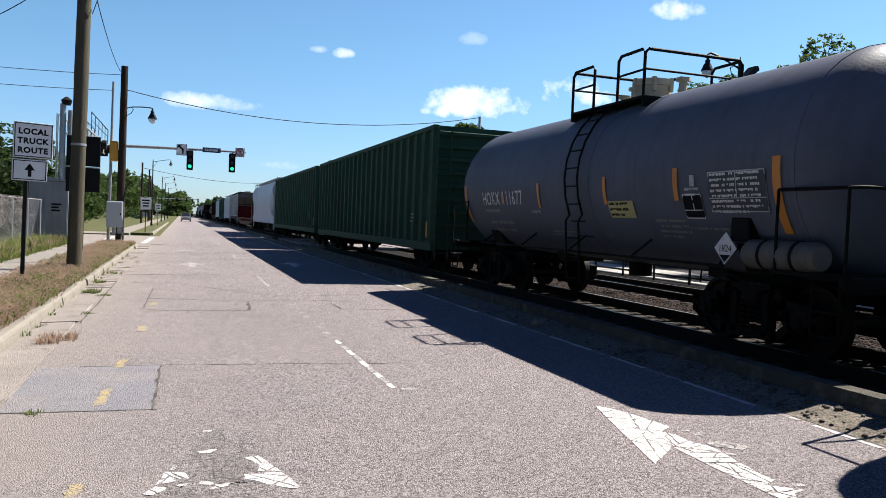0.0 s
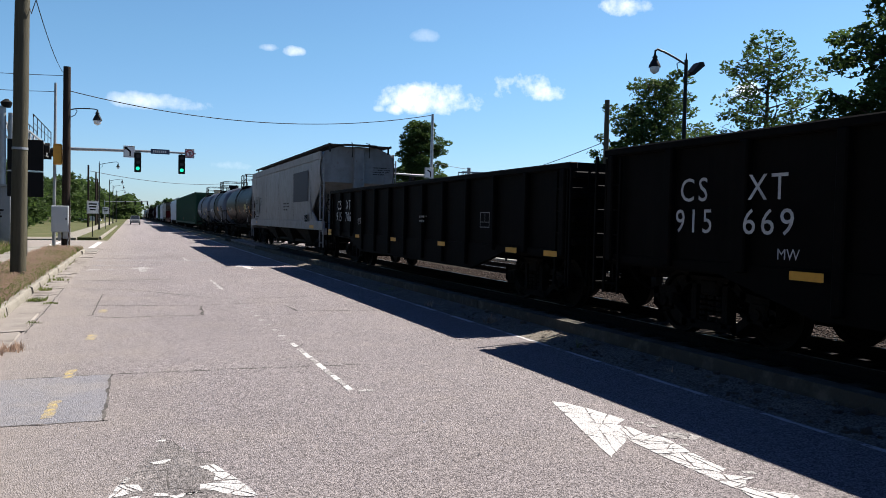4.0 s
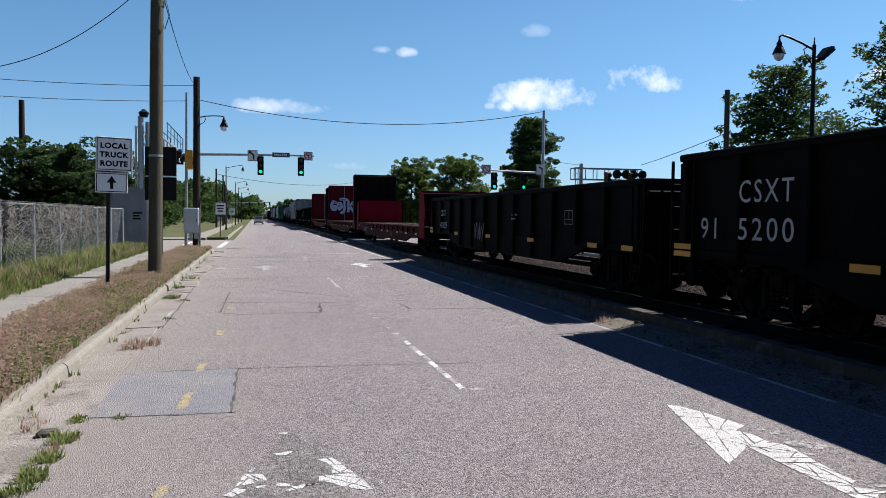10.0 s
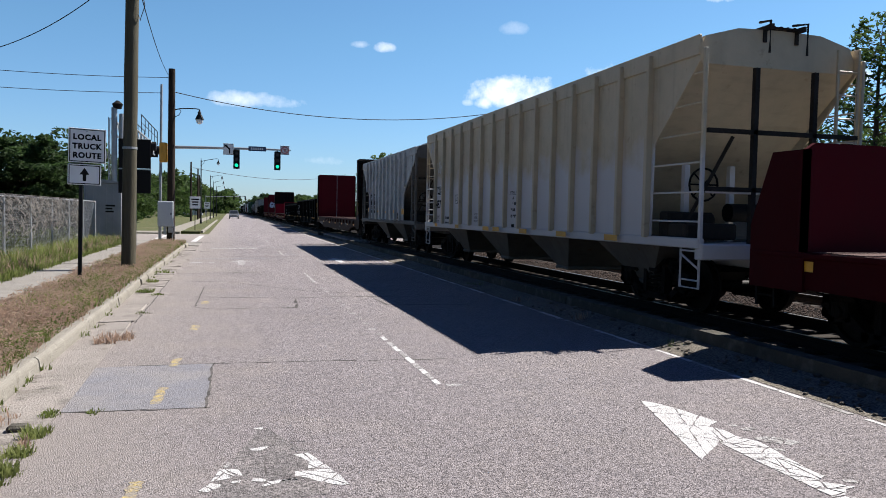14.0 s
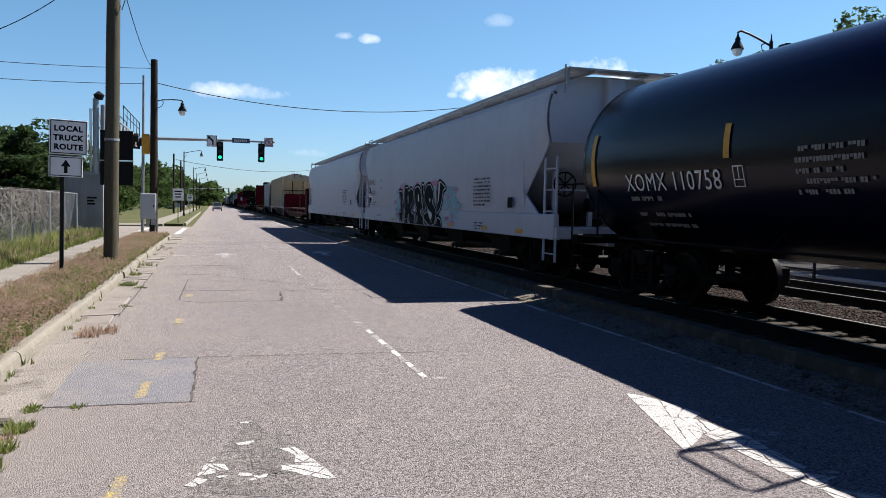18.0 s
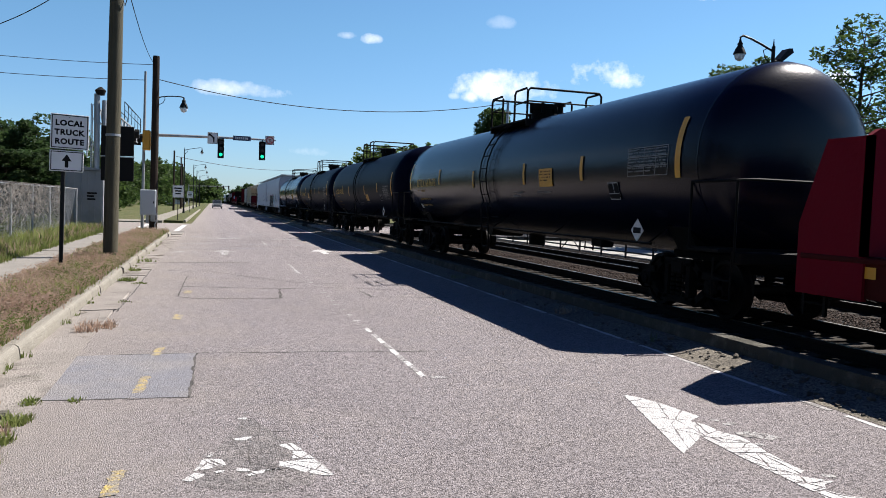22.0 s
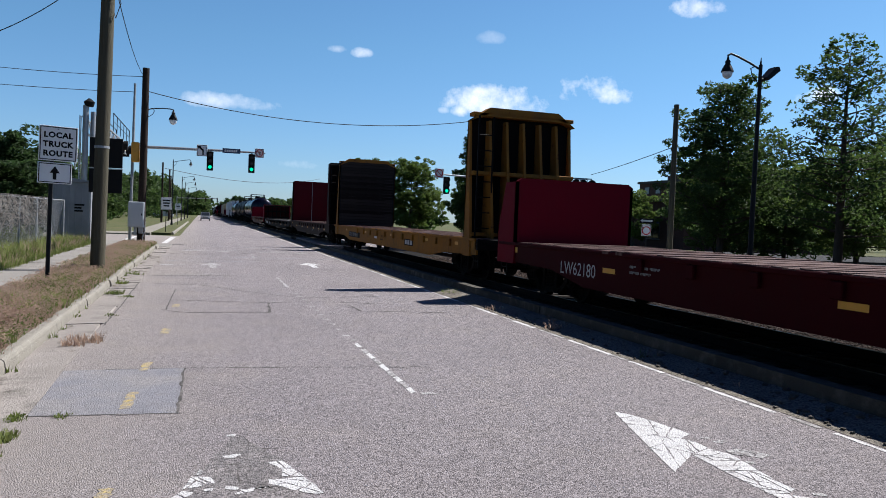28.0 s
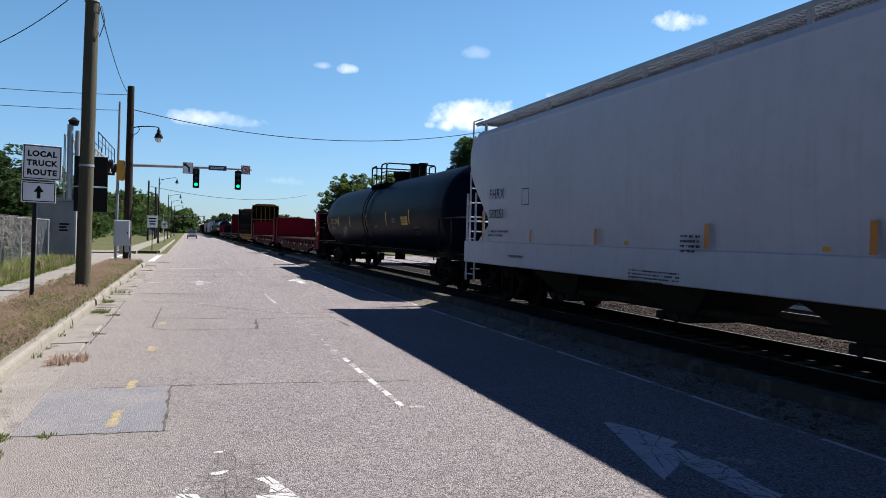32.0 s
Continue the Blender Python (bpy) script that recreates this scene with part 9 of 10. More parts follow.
solid("east_lawn", Mesh().box(16.6, 44.0, CROSS_1 + 0.5, 260, -0.05, 0.10), lawn, "grass beyond the level crossing", kind="structure")

rf = thing("rail_fence", pose(15.95, 0, 0.02), "low black two-rail fence with a slanting stay beside the tracks", "fence")
for k in range(12):
    part("post", Mesh().box(-0.03, 0.03, 17 + k * 2.0 - 0.03, 17 + k * 2.0 + 0.03, 0, 0.62), lamp_black, rf)
for z in (0.24, 0.56):
    part("rail", Mesh().box(-0.025, 0.025, 17, 39, z - 0.03, z + 0.03), lamp_black, rf)
for a, b in ((31.0, 31.9), (33.0, 32.1)):
    part("stay", Mesh().tube([(0.04, a, 0.02), (0.04, b, 0.58)], 0.025), lamp_black, rf)

ep = thing("signal_pole", pose(17.05, 43.5, 0.1), "tall galvanized signal pole with a mast arm and signals", "traffic signal")
part("post", Mesh().cyl((0, 0, 0), (0.05, 0, 8.25), 0.12, 0.08, 12), galvanized, ep, smooth=40)
part("arm", Mesh().tube([(0, 0, 4.45), (-1.8, 0, 4.5), (-3.6, 0, 4.55)], [0.08, 0.06, 0.045], 8), galvanized, ep, smooth=40)
for x in (-3.1, -1.25):
    signal_head(ep, x, 3.9, 2)
s = sign_board(ep, -0.15, -0.12, 4.65, 0.6, 0.65)
m = Mesh()
m.quad((-0.1, -0.132, 4.4), (-0.03, -0.132, 4.4), (-0.03, -0.132, 4.72), (-0.1, -0.132, 4.72)).quad((-0.1, -0.132, 4.66), (-0.03, -0.132, 4.72), (-0.25, -0.132, 4.86), (-0.3, -0.132, 4.8))
part("arrow", m, sign_black, s)
for x, z, w in ((-3.6, 4.6, 0.55), (0.05, 1.62, 0.6)):
    s = sign_board(ep, x, -0.12, z, w, w)
    m = Mesh()
    for (a, b), (c, d) in zip(ring, ring[1:]):
        m.quad((x + 0.18 * a, -0.133, z + 0.18 * b), (x + 0.18 * c, -0.133, z + 0.18 * d), (x + 0.24 * c, -0.133, z + 0.24 * d), (x + 0.24 * a, -0.133, z + 0.24 * b))
    m.quad((x - 0.14, -0.134, z + 0.11), (x - 0.11, -0.134, z + 0.14), (x + 0.14, -0.134, z - 0.11), (x + 0.11, -0.134, z - 0.14))
    part("prohibition_ring", m, sign_red, s)

gr = thing("guard_rail", pose(19.55, 44.0, 0.1), "low galvanized picket railing at the level crossing", "railing")
for z in (0.2, 1.12):
    part("rail", Mesh().box(-1.1, 1.1, -0.025, 0.025, z - 0.025, z + 0.025), galvanized, gr)
me = Mesh().box(-0.015, 0.015, -0.012, 0.012, 0.2, 1.12).data("picket", galvanized)
for k in range(17):
    part("picket", me, galvanized, gr).location = (-1.04 + k * 0.13, 0, 0)
for x in (-1.1, 1.1):
    part("post", Mesh().box(x - 0.035, x + 0.035, -0.035, 0.035, 0, 1.16), galvanized, gr)

cx = thing("crossing_cantilever", pose(20.2, 44.8, 0.05), "level-crossing cantilever with flashing lights and a white crossbuck", "crossing signal")
part("column", Mesh().cyl((0, 0, 0), (0, 0, 5.25), 0.13, 0.115, 14), galvanized, cx, smooth=40)
m = Mesh()
for z in (4.25, 4.95):
    for y in (-0.3, 0.3):
        m.box(-0.6, 4.1, y - 0.035, y + 0.035, z - 0.035, z + 0.035)
for k in range(7):
    m.box(-0.6 + k * 0.78 - 0.02, -0.6 + k * 0.78 + 0.02, -0.3, -0.26, 4.25, 4.95)
    m.box(-0.6 + k * 0.78 - 0.02, -0.6 + k * 0.78 + 0.02, 0.26, 0.3, 4.25, 4.95)
part("truss", m, galvanized, cx)
for x in (1.6, 3.2):
    m = Mesh()
    m.box(x - 0.2, x + 0.2, -0.55, -0.35, 3.7, 4.75, 0.04)
    h = part("signal_head", m, signal_bronze, cx, "amber-painted signal housing")
    for k in range(3):
        v = Mesh()
        v.cyl((x, -0.55, 4.55 - k * 0.33), (x, -0.80, 4.5 - k * 0.33), 0.15, n=12, cap=False)
        part("hood", v, signal_bronze, h)
for x in (2.6, 3.75):
    m = Mesh()
    m.cyl((x - 0.35, -0.4, 4.6), (x - 0.35, -0.52, 4.6), 0.28, n=16).cyl((x + 0.3, -0.4, 4.6), (x + 0.3, -0.52, 4.6), 0.28, n=16).box(x - 0.4, x + 0.35, -0.42, -0.36, 4.5, 4.7)
    part("flasher", m, sign_black, cx)
m = Mesh()
for s in (-1, 1):
    c = math.cos(0.78) * 0.62
    m.quad((0.45 - c - 0.06, -0.25, 3.05 - s * c), (0.45 - c + 0.06, -0.25, 3.05 - s * c - s * 0.06), (0.45 + c + 0.06, -0.25, 3.05 + s * c), (0.45 + c - 0.06, -0.25, 3.05 + s * c + s * 0.06))
part("crossbuck", m, sign_white, cx, "white crossbuck")
m = Mesh()
ladder(m, -0.3, 0, 0.3, 5.0, 0.4)
part("ladder", m, galvanized, cx)
part("relay_box", Mesh().box(-0.35, 0.3, -0.35, 0.1, 1.5, 2.2, 0.03), sign_black, cx)

utility_pole(20.0, 29.2, 7.4, 0.14, 0.11, -0.002, wood_pole, "plain dark wooden pole beyond the tracks")
street_lamp(16.1, 19.3, 6.95, 1.2, "black ornamental street lamp with a bell lantern and a floodlight", True, -1)
ns = thing("road_sign", pose(19.4, 30.2, 0.09), "one-way plate above a white prohibition sign on a post", "road sign")
part("post", Mesh().box(-0.03, 0.03, -0.02, 0.02, 0, 2.25), post_dark, ns)
ns.rotation_euler = (0, 0, radians(-30))
s = sign_board(ns, 0, -0.03, 2.15, 0.62, 0.22, sign_black, False)
m = Mesh()
m.quad((-0.2, -0.041, 2.11), (0.25, -0.041, 2.11), (0.25, -0.041, 2.19), (-0.2, -0.041, 2.19)).quad((-0.28, -0.041, 2.15), (-0.18, -0.041, 2.07), (-0.18, -0.041, 2.23))
part("arrow", m, letter_white, s)
s = sign_board(ns, 0, -0.03, 1.72, 0.42, 0.52)
m = Mesh()
for (a, b), (c, d) in zip(ring, ring[1:]):
    m.quad((0.15 * a, -0.043, 1.7 + 0.15 * b), (0.15 * c, -0.043, 1.7 + 0.15 * d), (0.2 * c, -0.043, 1.7 + 0.2 * d), (0.2 * a, -0.043, 1.7 + 0.2 * b))
part("prohibition_ring", m, sign_red, s)

# the long brick building
bb = thing("brick_building", pose(44, 62, 0), "long single-storey dark red brick building with a flat roof", "building")
part("wall", Mesh().box(0, 22, 0, 58, 0, 4.75), brick_red, bb)
part("parapet", Mesh().box(-0.15, 22.15, -0.15, 58.15, 4.75, 4.95, 0.03), roof_dark, bb)
for k in range(9):
    y = 4 + k * 6.2
    w = part("window", Mesh().box(-0.06, 0.02, y, y + 2.2, 1.0, 2.9), roof_dark, bb)
    part("pane", Mesh().box(-0.075, -0.062, y + 0.1, y + 1.05, 1.1, 2.8), window_glass, w)
    part("pane", Mesh().box(-0.075, -0.062, y + 1.15, y + 2.1, 1.1, 2.8), window_glass, w)
    part("sill", Mesh().box(-0.18, 0.0, y - 0.1, y + 2.3, 0.9, 1.0, 0.02), concrete, w)
aw = part("awning", Mesh().prism([(-1.6, 3.0), (0, 3.3), (0, 3.42), (-1.6, 3.08)], "y", 20, 26), sign_white, bb, "pale metal awning")
part("blue_panel", Mesh().box(-0.1, -0.02, 27.5, 33.0, 0.6, 2.4), sign_blue, bb, "dark blue wall panel")
for y in (8.0, 40.0):
    part("roof_unit", Mesh().box(5, 7, y, y + 2.4, 4.95, 6.0, 0.05), shed_metal, bb)
bt = thing("apartment_block", pose(93, 122, 0), "distant multi-storey brick block with a stepped roofline", "building")
part("wall", Mesh().box(0, 25, 0, 26, 0, 12.0), brick_red, bt)
part("roof", Mesh().box(-0.4, 25.4, -0.4, 26.4, 12.0, 12.5), roof_dark, bt)
part("roof_house", Mesh().box(3, 9, 12, 20, 12.5, 13.8), brick_red, bt)
for f in range(4):
    for k in range(6):
        w = part("window", Mesh().box(-0.08, 0.05, 1.5 + k * 4.1, 3.3 + k * 4.1, 1.0 + f * 2.9, 2.6 + f * 2.9), roof_dark, bt)
        part("pane", Mesh().box(-0.1, -0.082, 1.65 + k * 4.1, 3.15 + k * 4.1, 1.1 + f * 2.9, 2.5 + f * 2.9), window_glass, w)

for x, y, turn, mt, lab in ((41, 30, 85, car_blue, "dark blue car parked in the lot"), (46.5, 33.5, 88, car_white, "white car parked in the lot"), (41.2, 26, 95, car_silver, "silver car parked in the lot"), (47, 37, 90, car_white, "white car parked in the lot"),
                            (46, 38, 90, car_silver, "silver car parked in the lot"), (41.3, 20.5, 90, car_blue, "dark blue car parked in the lot"), (48, 27, 90, car_white, "white car parked in the lot"), (41.6, 16.0, 90, car_silver, "silver car parked in the lot"), (40.0, 86, 100, car_silver, "silver car parked near the brick building")):
    parked_car(x, y, turn, mt, lab, y in (30,))

# ---- plants ----
def leaves_mesh(name, centres, radii, per, size, mat, seed, flat=0.75):
    """Clumps of small leaves: each leaf a bent pair of triangles, turned at random."""
    g = np.random.RandomState(seed)
    c = np.repeat(np.asarray(centres, float), per, axis=0)
    rad = np.repeat(np.asarray(radii, float), per)[:, None]
    n = len(c)
    d = g.normal(size=(n, 3))
    d /= np.linalg.norm(d, axis=1)[:, None]
    p = c + d * rad * g.uniform(0.35, 1.0, (n, 1)) ** 0.5 * (1, 1, flat)
    a = g.normal(size=(n, 3))
    a[:, 2] *= 0.6
    a /= np.linalg.norm(a, axis=1)[:, None]
    b = np.cross(a, g.normal(size=(n, 3)))
    b /= np.linalg.norm(b, axis=1)[:, None]
    s = size * g.uniform(0.6, 1.3, (n, 1))
    lift = np.cross(a, b) * s * 0.25
    v = np.stack([p - a * s, p + b * s * 0.45 + lift, p + a * s, p - b * s * 0.45 + lift], 1).reshape(-1, 3)
    i = np.arange(n)[:, None] * 4
    f = np.concatenate([i + (0, 1, 2), i + (0, 2, 3)])
    me = bpy.data.meshes.new(name)
    me.from_pydata(v.tolist(), [], f.tolist())
    me.materials.append(mat)
    return me


def tree(x, y, high, wide, crown_z, mat, label, seed, limbs=46, per=46, leaf=0.11, lean=0.0, shape="oak", name="tree"):
    """A tapered trunk, limbs that rise outwards in uneven tiers, and small flat sprays of leaves along each limb."""
    rng = random.Random(seed)
    t = thing(name, pose(x, y, 0.0, 0, 0, rng.uniform(0, 360)), label, "tree")
    m = Mesh()
    r = high * 0.014 + 0.04
    top = high * 0.94
    trunk = [(lean * f * high + rng.uniform(-0.08, 0.08) * f, rng.uniform(-0.08, 0.08) * f, top * f) for f in (0, 0.04, 0.15, 0.3, 0.45, 0.6, 0.8, 1.0)]
    m.tube(trunk, [r * 1.5, r * 1.1, r, r * 0.9, r * 0.75, r * 0.55, r * 0.3, r * 0.06], 9)
    centres, radii = [], []
    for k in range(limbs):
        f = (k + rng.random()) / limbs
        z0 = crown_z + (high * 0.93 - crown_z) * f
        if shape == "oak":
            reach = (0.22 + 0.78 * (1 - f) ** 0.6) * (0.6 + 0.4 * min(1.0, f * 5))
        elif shape == "round":
            reach = 0.25 + 0.75 * math.sqrt(max(0.0, 1 - (2 * f - 0.75) ** 2 / 1.6))
        else:
            reach = max(0.10, (1 - f) ** 0.9)
        reach *= wide * rng.uniform(0.62, 1.10)
        a, up = k * 2.4 + rng.uniform(-0.5, 0.5), rng.uniform(0.05, 0.55) * (1.2 if f > 0.6 else 0.8)
        q = (1 + 0.10 * f, rng.uniform(-0.3, 0.3))
        pts = [(lean * z0 + u * reach * math.cos(a + q[1] * u), u * reach * math.sin(a + q[1] * u), z0 + up * reach * u ** 1.3) for u in (0.0, 0.35, 0.7, 1.0)]
        m.tube(pts, [r * 0.34 * (1.1 - 0.7 * f), r * 0.24 * (1.1 - 0.7 * f), r * 0.13, r * 0.04], 5)
        n = max(3, int(reach * 2.6))
        for i in range(n):
            u = 0.28 + 0.78 * (i + rng.random()) / n
            side = rng.gauss(0, 0.22) * reach * (0.4 + 0.6 * u)
            px = lean * z0 + u * reach * math.cos(a + q[1] * u) - side * math.sin(a)
            py = u * reach * math.sin(a + q[1] * u) + side * math.cos(a)
            centres.append((px, py, z0 + up * reach * u ** 1.3 + rng.uniform(-0.35, 0.55)))
            radii.append(rng.uniform(0.30, 0.62) * (0.55 + wide * 0.12))
    part("trunk", m, bark, t, smooth=50)
    part("crown", leaves_mesh("crown", centres, radii, per, leaf, mat, seed, 0.62), mat, t)
    return t


tree(26.4, 34.0, 10.0, 4.1, 1.4, leaf_oak, "young oak with a layered dark green crown beyond the tracks", 1, 74, 56, 0.115)
tree(26.5, 26.2, 10.6, 3.3, 1.8, leaf_oak, "slender oak with an airy sunlit crown", 2, 52, 36, 0.11)
tree(27.5, 18.6, 14.8, 4.8, 0.7, leaf_oak, "tall dense dark green tree beyond the tracks", 3, 130, 60, 0.14)
tree(31.0, 29.5, 6.3, 3.2, 0.9, leaf_bright, "low bright green tree behind the oaks", 4, 48, 50, 0.12, shape="round")
tree(33.0, 22.5, 6.8, 3.4, 0.9, leaf_bright, "low bright green tree behind the oaks", 14, 48, 50, 0.12, shape="round")
tree(31.5, 41.0, 6.2, 3.3, 0.8, leaf_bright, "broad bright green tree beside the parking lot", 5, 60, 54, 0.12, shape="round")
tree(35.0, 42.0, 6.6, 3.0, 1.0, leaf_bright, "bright green tree beside the parking lot", 15, 50, 50, 0.12, shape="round")
tree(32.0, 35.5, 5.2, 3.2, 0.6, leaf_oak, "low green tree behind the oaks", 25, 46, 50, 0.13, shape="round")
tree(31.0, 15.0, 6.5, 3.6, 0.8, leaf_oak, "low green tree behind the oaks", 26, 46, 50, 0.13, shape="round")
tree(34.5, 17.5, 6.0, 3.4, 0.5, leaf_oak, "low green tree behind the oaks", 27, 46, 50, 0.13, shape="round")
tree(31.5, 11.0, 6.5, 3.6, 0.5, leaf_oak, "low green tree behind the oaks", 28, 46, 50, 0.13, shape="round")
tree(30.5, 22.0, 4.2, 2.6, 0.4, leaf_oak, "low green tree behind the oaks", 29, 40, 50, 0.12, shape="round")
tree(28.2, 75.0, 12.6, 4.0, 1.0, leaf_oak, "tall conical dark tree beyond the crossing", 6, 96, 90, 0.14)
tree(26.6, 98.0, 9.8, 4.4, 1.0, leaf_bright, "broad green tree beyond the crossing", 7, 60, 80, 0.15, shape="round")
tree(22.9, 112.0, 10.2, 4.4, 1.0, leaf_bright, "broad light green tree beyond the crossing", 8, 60, 80, 0.16, shape="round")
tree(34.0, 92.0, 7.0, 3.5, 1.0, leaf_oak, "green tree beyond the crossing", 16, 60, 60, 0.20, shape="round")
tree(40.0, 77.0, 3.9, 1.8, 1.0, leaf_bright, "small light green tree before the brick building", 9, 34, 50, 0.13, shape="round")
tree(41.0, 66.0, 5.6, 2.4, 1.0, leaf_bright, "small light green tree before the brick building", 19, 40, 50, 0.14, shape="round")
tree(-10.6, 45.5, 5.3, 2.9, 0.4, leaf_dark, "dark bushy tree behind the chain-link fence", 10, 60, 64, 0.14, shape="round", name="bushy_tree")
tree(-9.2, 48.5, 4.6, 2.4, 0.4, leaf_dark, "dark bushy tree behind the chain-link fence", 11, 50, 64, 0.14, shape="round", name="bushy_tree")
tree(-16.0, 47.0, 4.8, 3.0, 0.4, leaf_dark, "dark bushy tree behind the chain-link fence", 12, 50, 64, 0.15, shape="round", name="bushy_tree")


def woods(name, spots, mat, label, seed, leaf, per=70):
    rng = random.Random(seed)
    centres, radii = [], []
    for x, y, h, w, n in spots:
        for _ in range(n):
            f = rng.random() ** 0.7
            a, q = rng.uniform(0, 2 * math.pi), w * rng.uniform(0.2, 1.0) * math.sqrt(max(0.1, 1 - (2 * f - 0.9) ** 2))
            centres.append((x + q * math.cos(a), y + q * math.sin(a), h * (0.08 + 0.9 * f)))
            radii.append(w * rng.uniform(0.22, 0.42))
    ob = new(name, leaves_mesh(name, centres, radii, per, leaf, mat, seed))
    return tagged(ob, label, "woods", kind="stuff")


rng = random.Random(21)
woods("woods_near", [(-10.5 - rng.uniform(0, 6), 72 + 7 * k, rng.uniform(5.8, 7.5), rng.uniform(2.6, 3.6), 16) for k in range(12)], leaf_oak, "green trees along the lawn beyond the junction", 22, 0.30)
woods("woods_left", [(-9 - rng.uniform(0, 14), 165 + 12 * k, rng.uniform(8, 11), rng.uniform(4, 6), 16) for k in range(14)], leaf_oak, "light green trees lining the far street", 23, 0.55)
woods("woods_end", [(rng.uniform(-60, 5) if k % 3 else rng.uniform(-30, 0), 360 + rng.uniform(0, 90), rng.uniform(8, 12), rng.uniform(6, 9), 14) for k in range(26)], leaf_oak, "distant woods closing the street", 24, 0.9, 60)
woods("woods_right", [(24 + rng.uniform(0, 14), 130 + 14 * k, rng.uniform(3.6, 4.8) + 0.016 * (14 * k), rng.uniform(3.5, 5), 16) for k in range(26)], leaf_oak, "green trees lining the railway in the distance", 25, 0.6)
woods("woods_far_right", [(rng.uniform(16, 120), 470 + rng.uniform(0, 80), rng.uniform(9, 13), rng.uniform(7, 10), 14) for k in range(20)], leaf_dark, "distant dark woods", 26, 1.1, 60)
woods("woods_lot", [(70 + rng.uniform(0, 8), -40 + 5 * k, rng.uniform(8, 12), rng.uniform(3.5, 5), 26) for k in range(22)], leaf_oak, "green trees behind the parking lot", 29, 0.42)
# low trees beyond the lot, then unseen rows added to dim the train's shaded side
rng = random.Random(86)
woods("woods_lot_low", [(74 + rng.uniform(0, 40), 60 + 6 * k, rng.uniform(3.2, 4.6), rng.uniform(3, 4.5), 16) for k in range(22)], leaf_dark, "low dark trees far beyond the parking lot", 31, 0.5)
# these two rows stand out of view and only block sky light
woods("woods_unseen_left", [(-24 - rng.uniform(0, 8), -60 + 7 * k, rng.uniform(13, 17), rng.uniform(5, 7), 18) for k in range(15)], leaf_dark, "unseen tall dark trees added left of the lot to block sky light", 27, 0.7, 60)
woods("woods_unseen_back", [(-20 + 8 * k, -62 - rng.uniform(0, 10), rng.uniform(12, 16), rng.uniform(5, 7), 18) for k in range(12)], leaf_dark, "unseen tall dark trees added behind to block sky light", 28, 0.7, 60)


def blades(name, area, n, high, mat, label, seed, wide=0.012, spread=0.10, tuft=7):
    """Thin bent blades in tufts over an area (x0, x1, y0, y1, z)."""
    g = np.random.RandomState(seed)
    x0, x1, y0, y1, z0 = area
    k = n // tuft
    cx, cy = g.uniform(x0, x1, k), y0 + (y1 - y0) * g.uniform(0, 1, k) ** 1.35
    keep = np.sin(cx * 5.1 + seed) + np.sin(cy * 1.7 + seed * 2) + g.normal(0, 1.0, k) > -0.9
    cx, cy = cx[keep], cy[keep]
    cx, cy = np.repeat(cx, tuft), np.repeat(cy, tuft)
    m = len(cx)
    a = g.uniform(0, 2 * math.pi, m)
    h = high * g.uniform(0.35, 1.15, m) * np.repeat(g.uniform(0.6, 1.2, m // tuft), tuft)
    r = spread * g.uniform(0.0, 1.0, m)
    px, py = cx + r * np.cos(a), cy + r * np.sin(a)
    lean = h * g.uniform(0.15, 0.7, m)
    w = wide * g.uniform(0.6, 1.4, m)
    sx, sy = -np.sin(a) * w, np.cos(a) * w
    mx, my = px + 0.35 * lean * np.cos(a), py + 0.35 * lean * np.sin(a)
    tx, ty = px + lean * np.cos(a), py + lean * np.sin(a)
    z = np.full(m, z0)
    v = np.stack([np.stack([px - sx, py - sy, z], 1), np.stack([px + sx, py + sy, z], 1), np.stack([mx + sx * 0.8, my + sy * 0.8, z + h * 0.6], 1),
                  np.stack([mx - sx * 0.8, my - sy * 0.8, z + h * 0.6], 1), np.stack([tx, ty, z + h], 1)], 1).reshape(-1, 3)
    i = np.arange(m)[:, None] * 5
    me = bpy.data.meshes.new(name)
    me.from_pydata(v.tolist(), [], (i + (0, 1, 2, 3)).tolist() + (i + (3, 2, 4)).tolist())
    me.materials.append(mat)
    return tagged(new(name, me), label, "weeds", kind="stuff")


blades("verge_weeds", (-3.6, -2.12, 4, 40, 0.13), 20000, 0.14, weed_dry, "dry reddish-brown weeds on the verge", 31, 0.006, 0.15)
g = np.random.RandomState(61)
n = 5200
spots = np.stack([g.uniform(-3.62, -2.14, n), 4.0 + 36 * g.uniform(0, 1, n) ** 1.5, 0.16 + g.uniform(0, 0.10, n)], 1)
tagged(new("verge_tufts", leaves_mesh("verge_tufts", spots, g.uniform(0.05, 0.12, n), 16, 0.020, weed_dry, 62, 0.9)), "low fuzzy dry pinkish weeds covering the verge", "weeds", kind="stuff")
green = spots[(np.sin(spots[:, 1] * 0.8 + 0.5) + 0.8 * np.sin(spots[:, 0] * 4 + spots[:, 1] * 0.37) + g.normal(0, 0.6, n) > 1.0) | ((spots[:, 0] > -2.3) & (g.uniform(0, 1, n) < 0.6))]
tagged(new("verge_clover", leaves_mesh("verge_clover", green, g.uniform(0.05, 0.11, len(green)), 14, 0.020, weed_green, 63, 0.8)), "low green weeds along the kerb", "weeds", kind="stuff")
blades("verge_grass", (-3.4, -2.10, 4, 40, 0.13), 8000, 0.12, weed_green, "green grass among dry weeds on the verge", 32, 0.009, 0.10)
blades("verge_grass_pale", (-3.4, -2.10, 13, 40, 0.13), 8000, 0.15, weed_pale, "yellowish grass on the verge near the pole", 45, 0.009, 0.12)
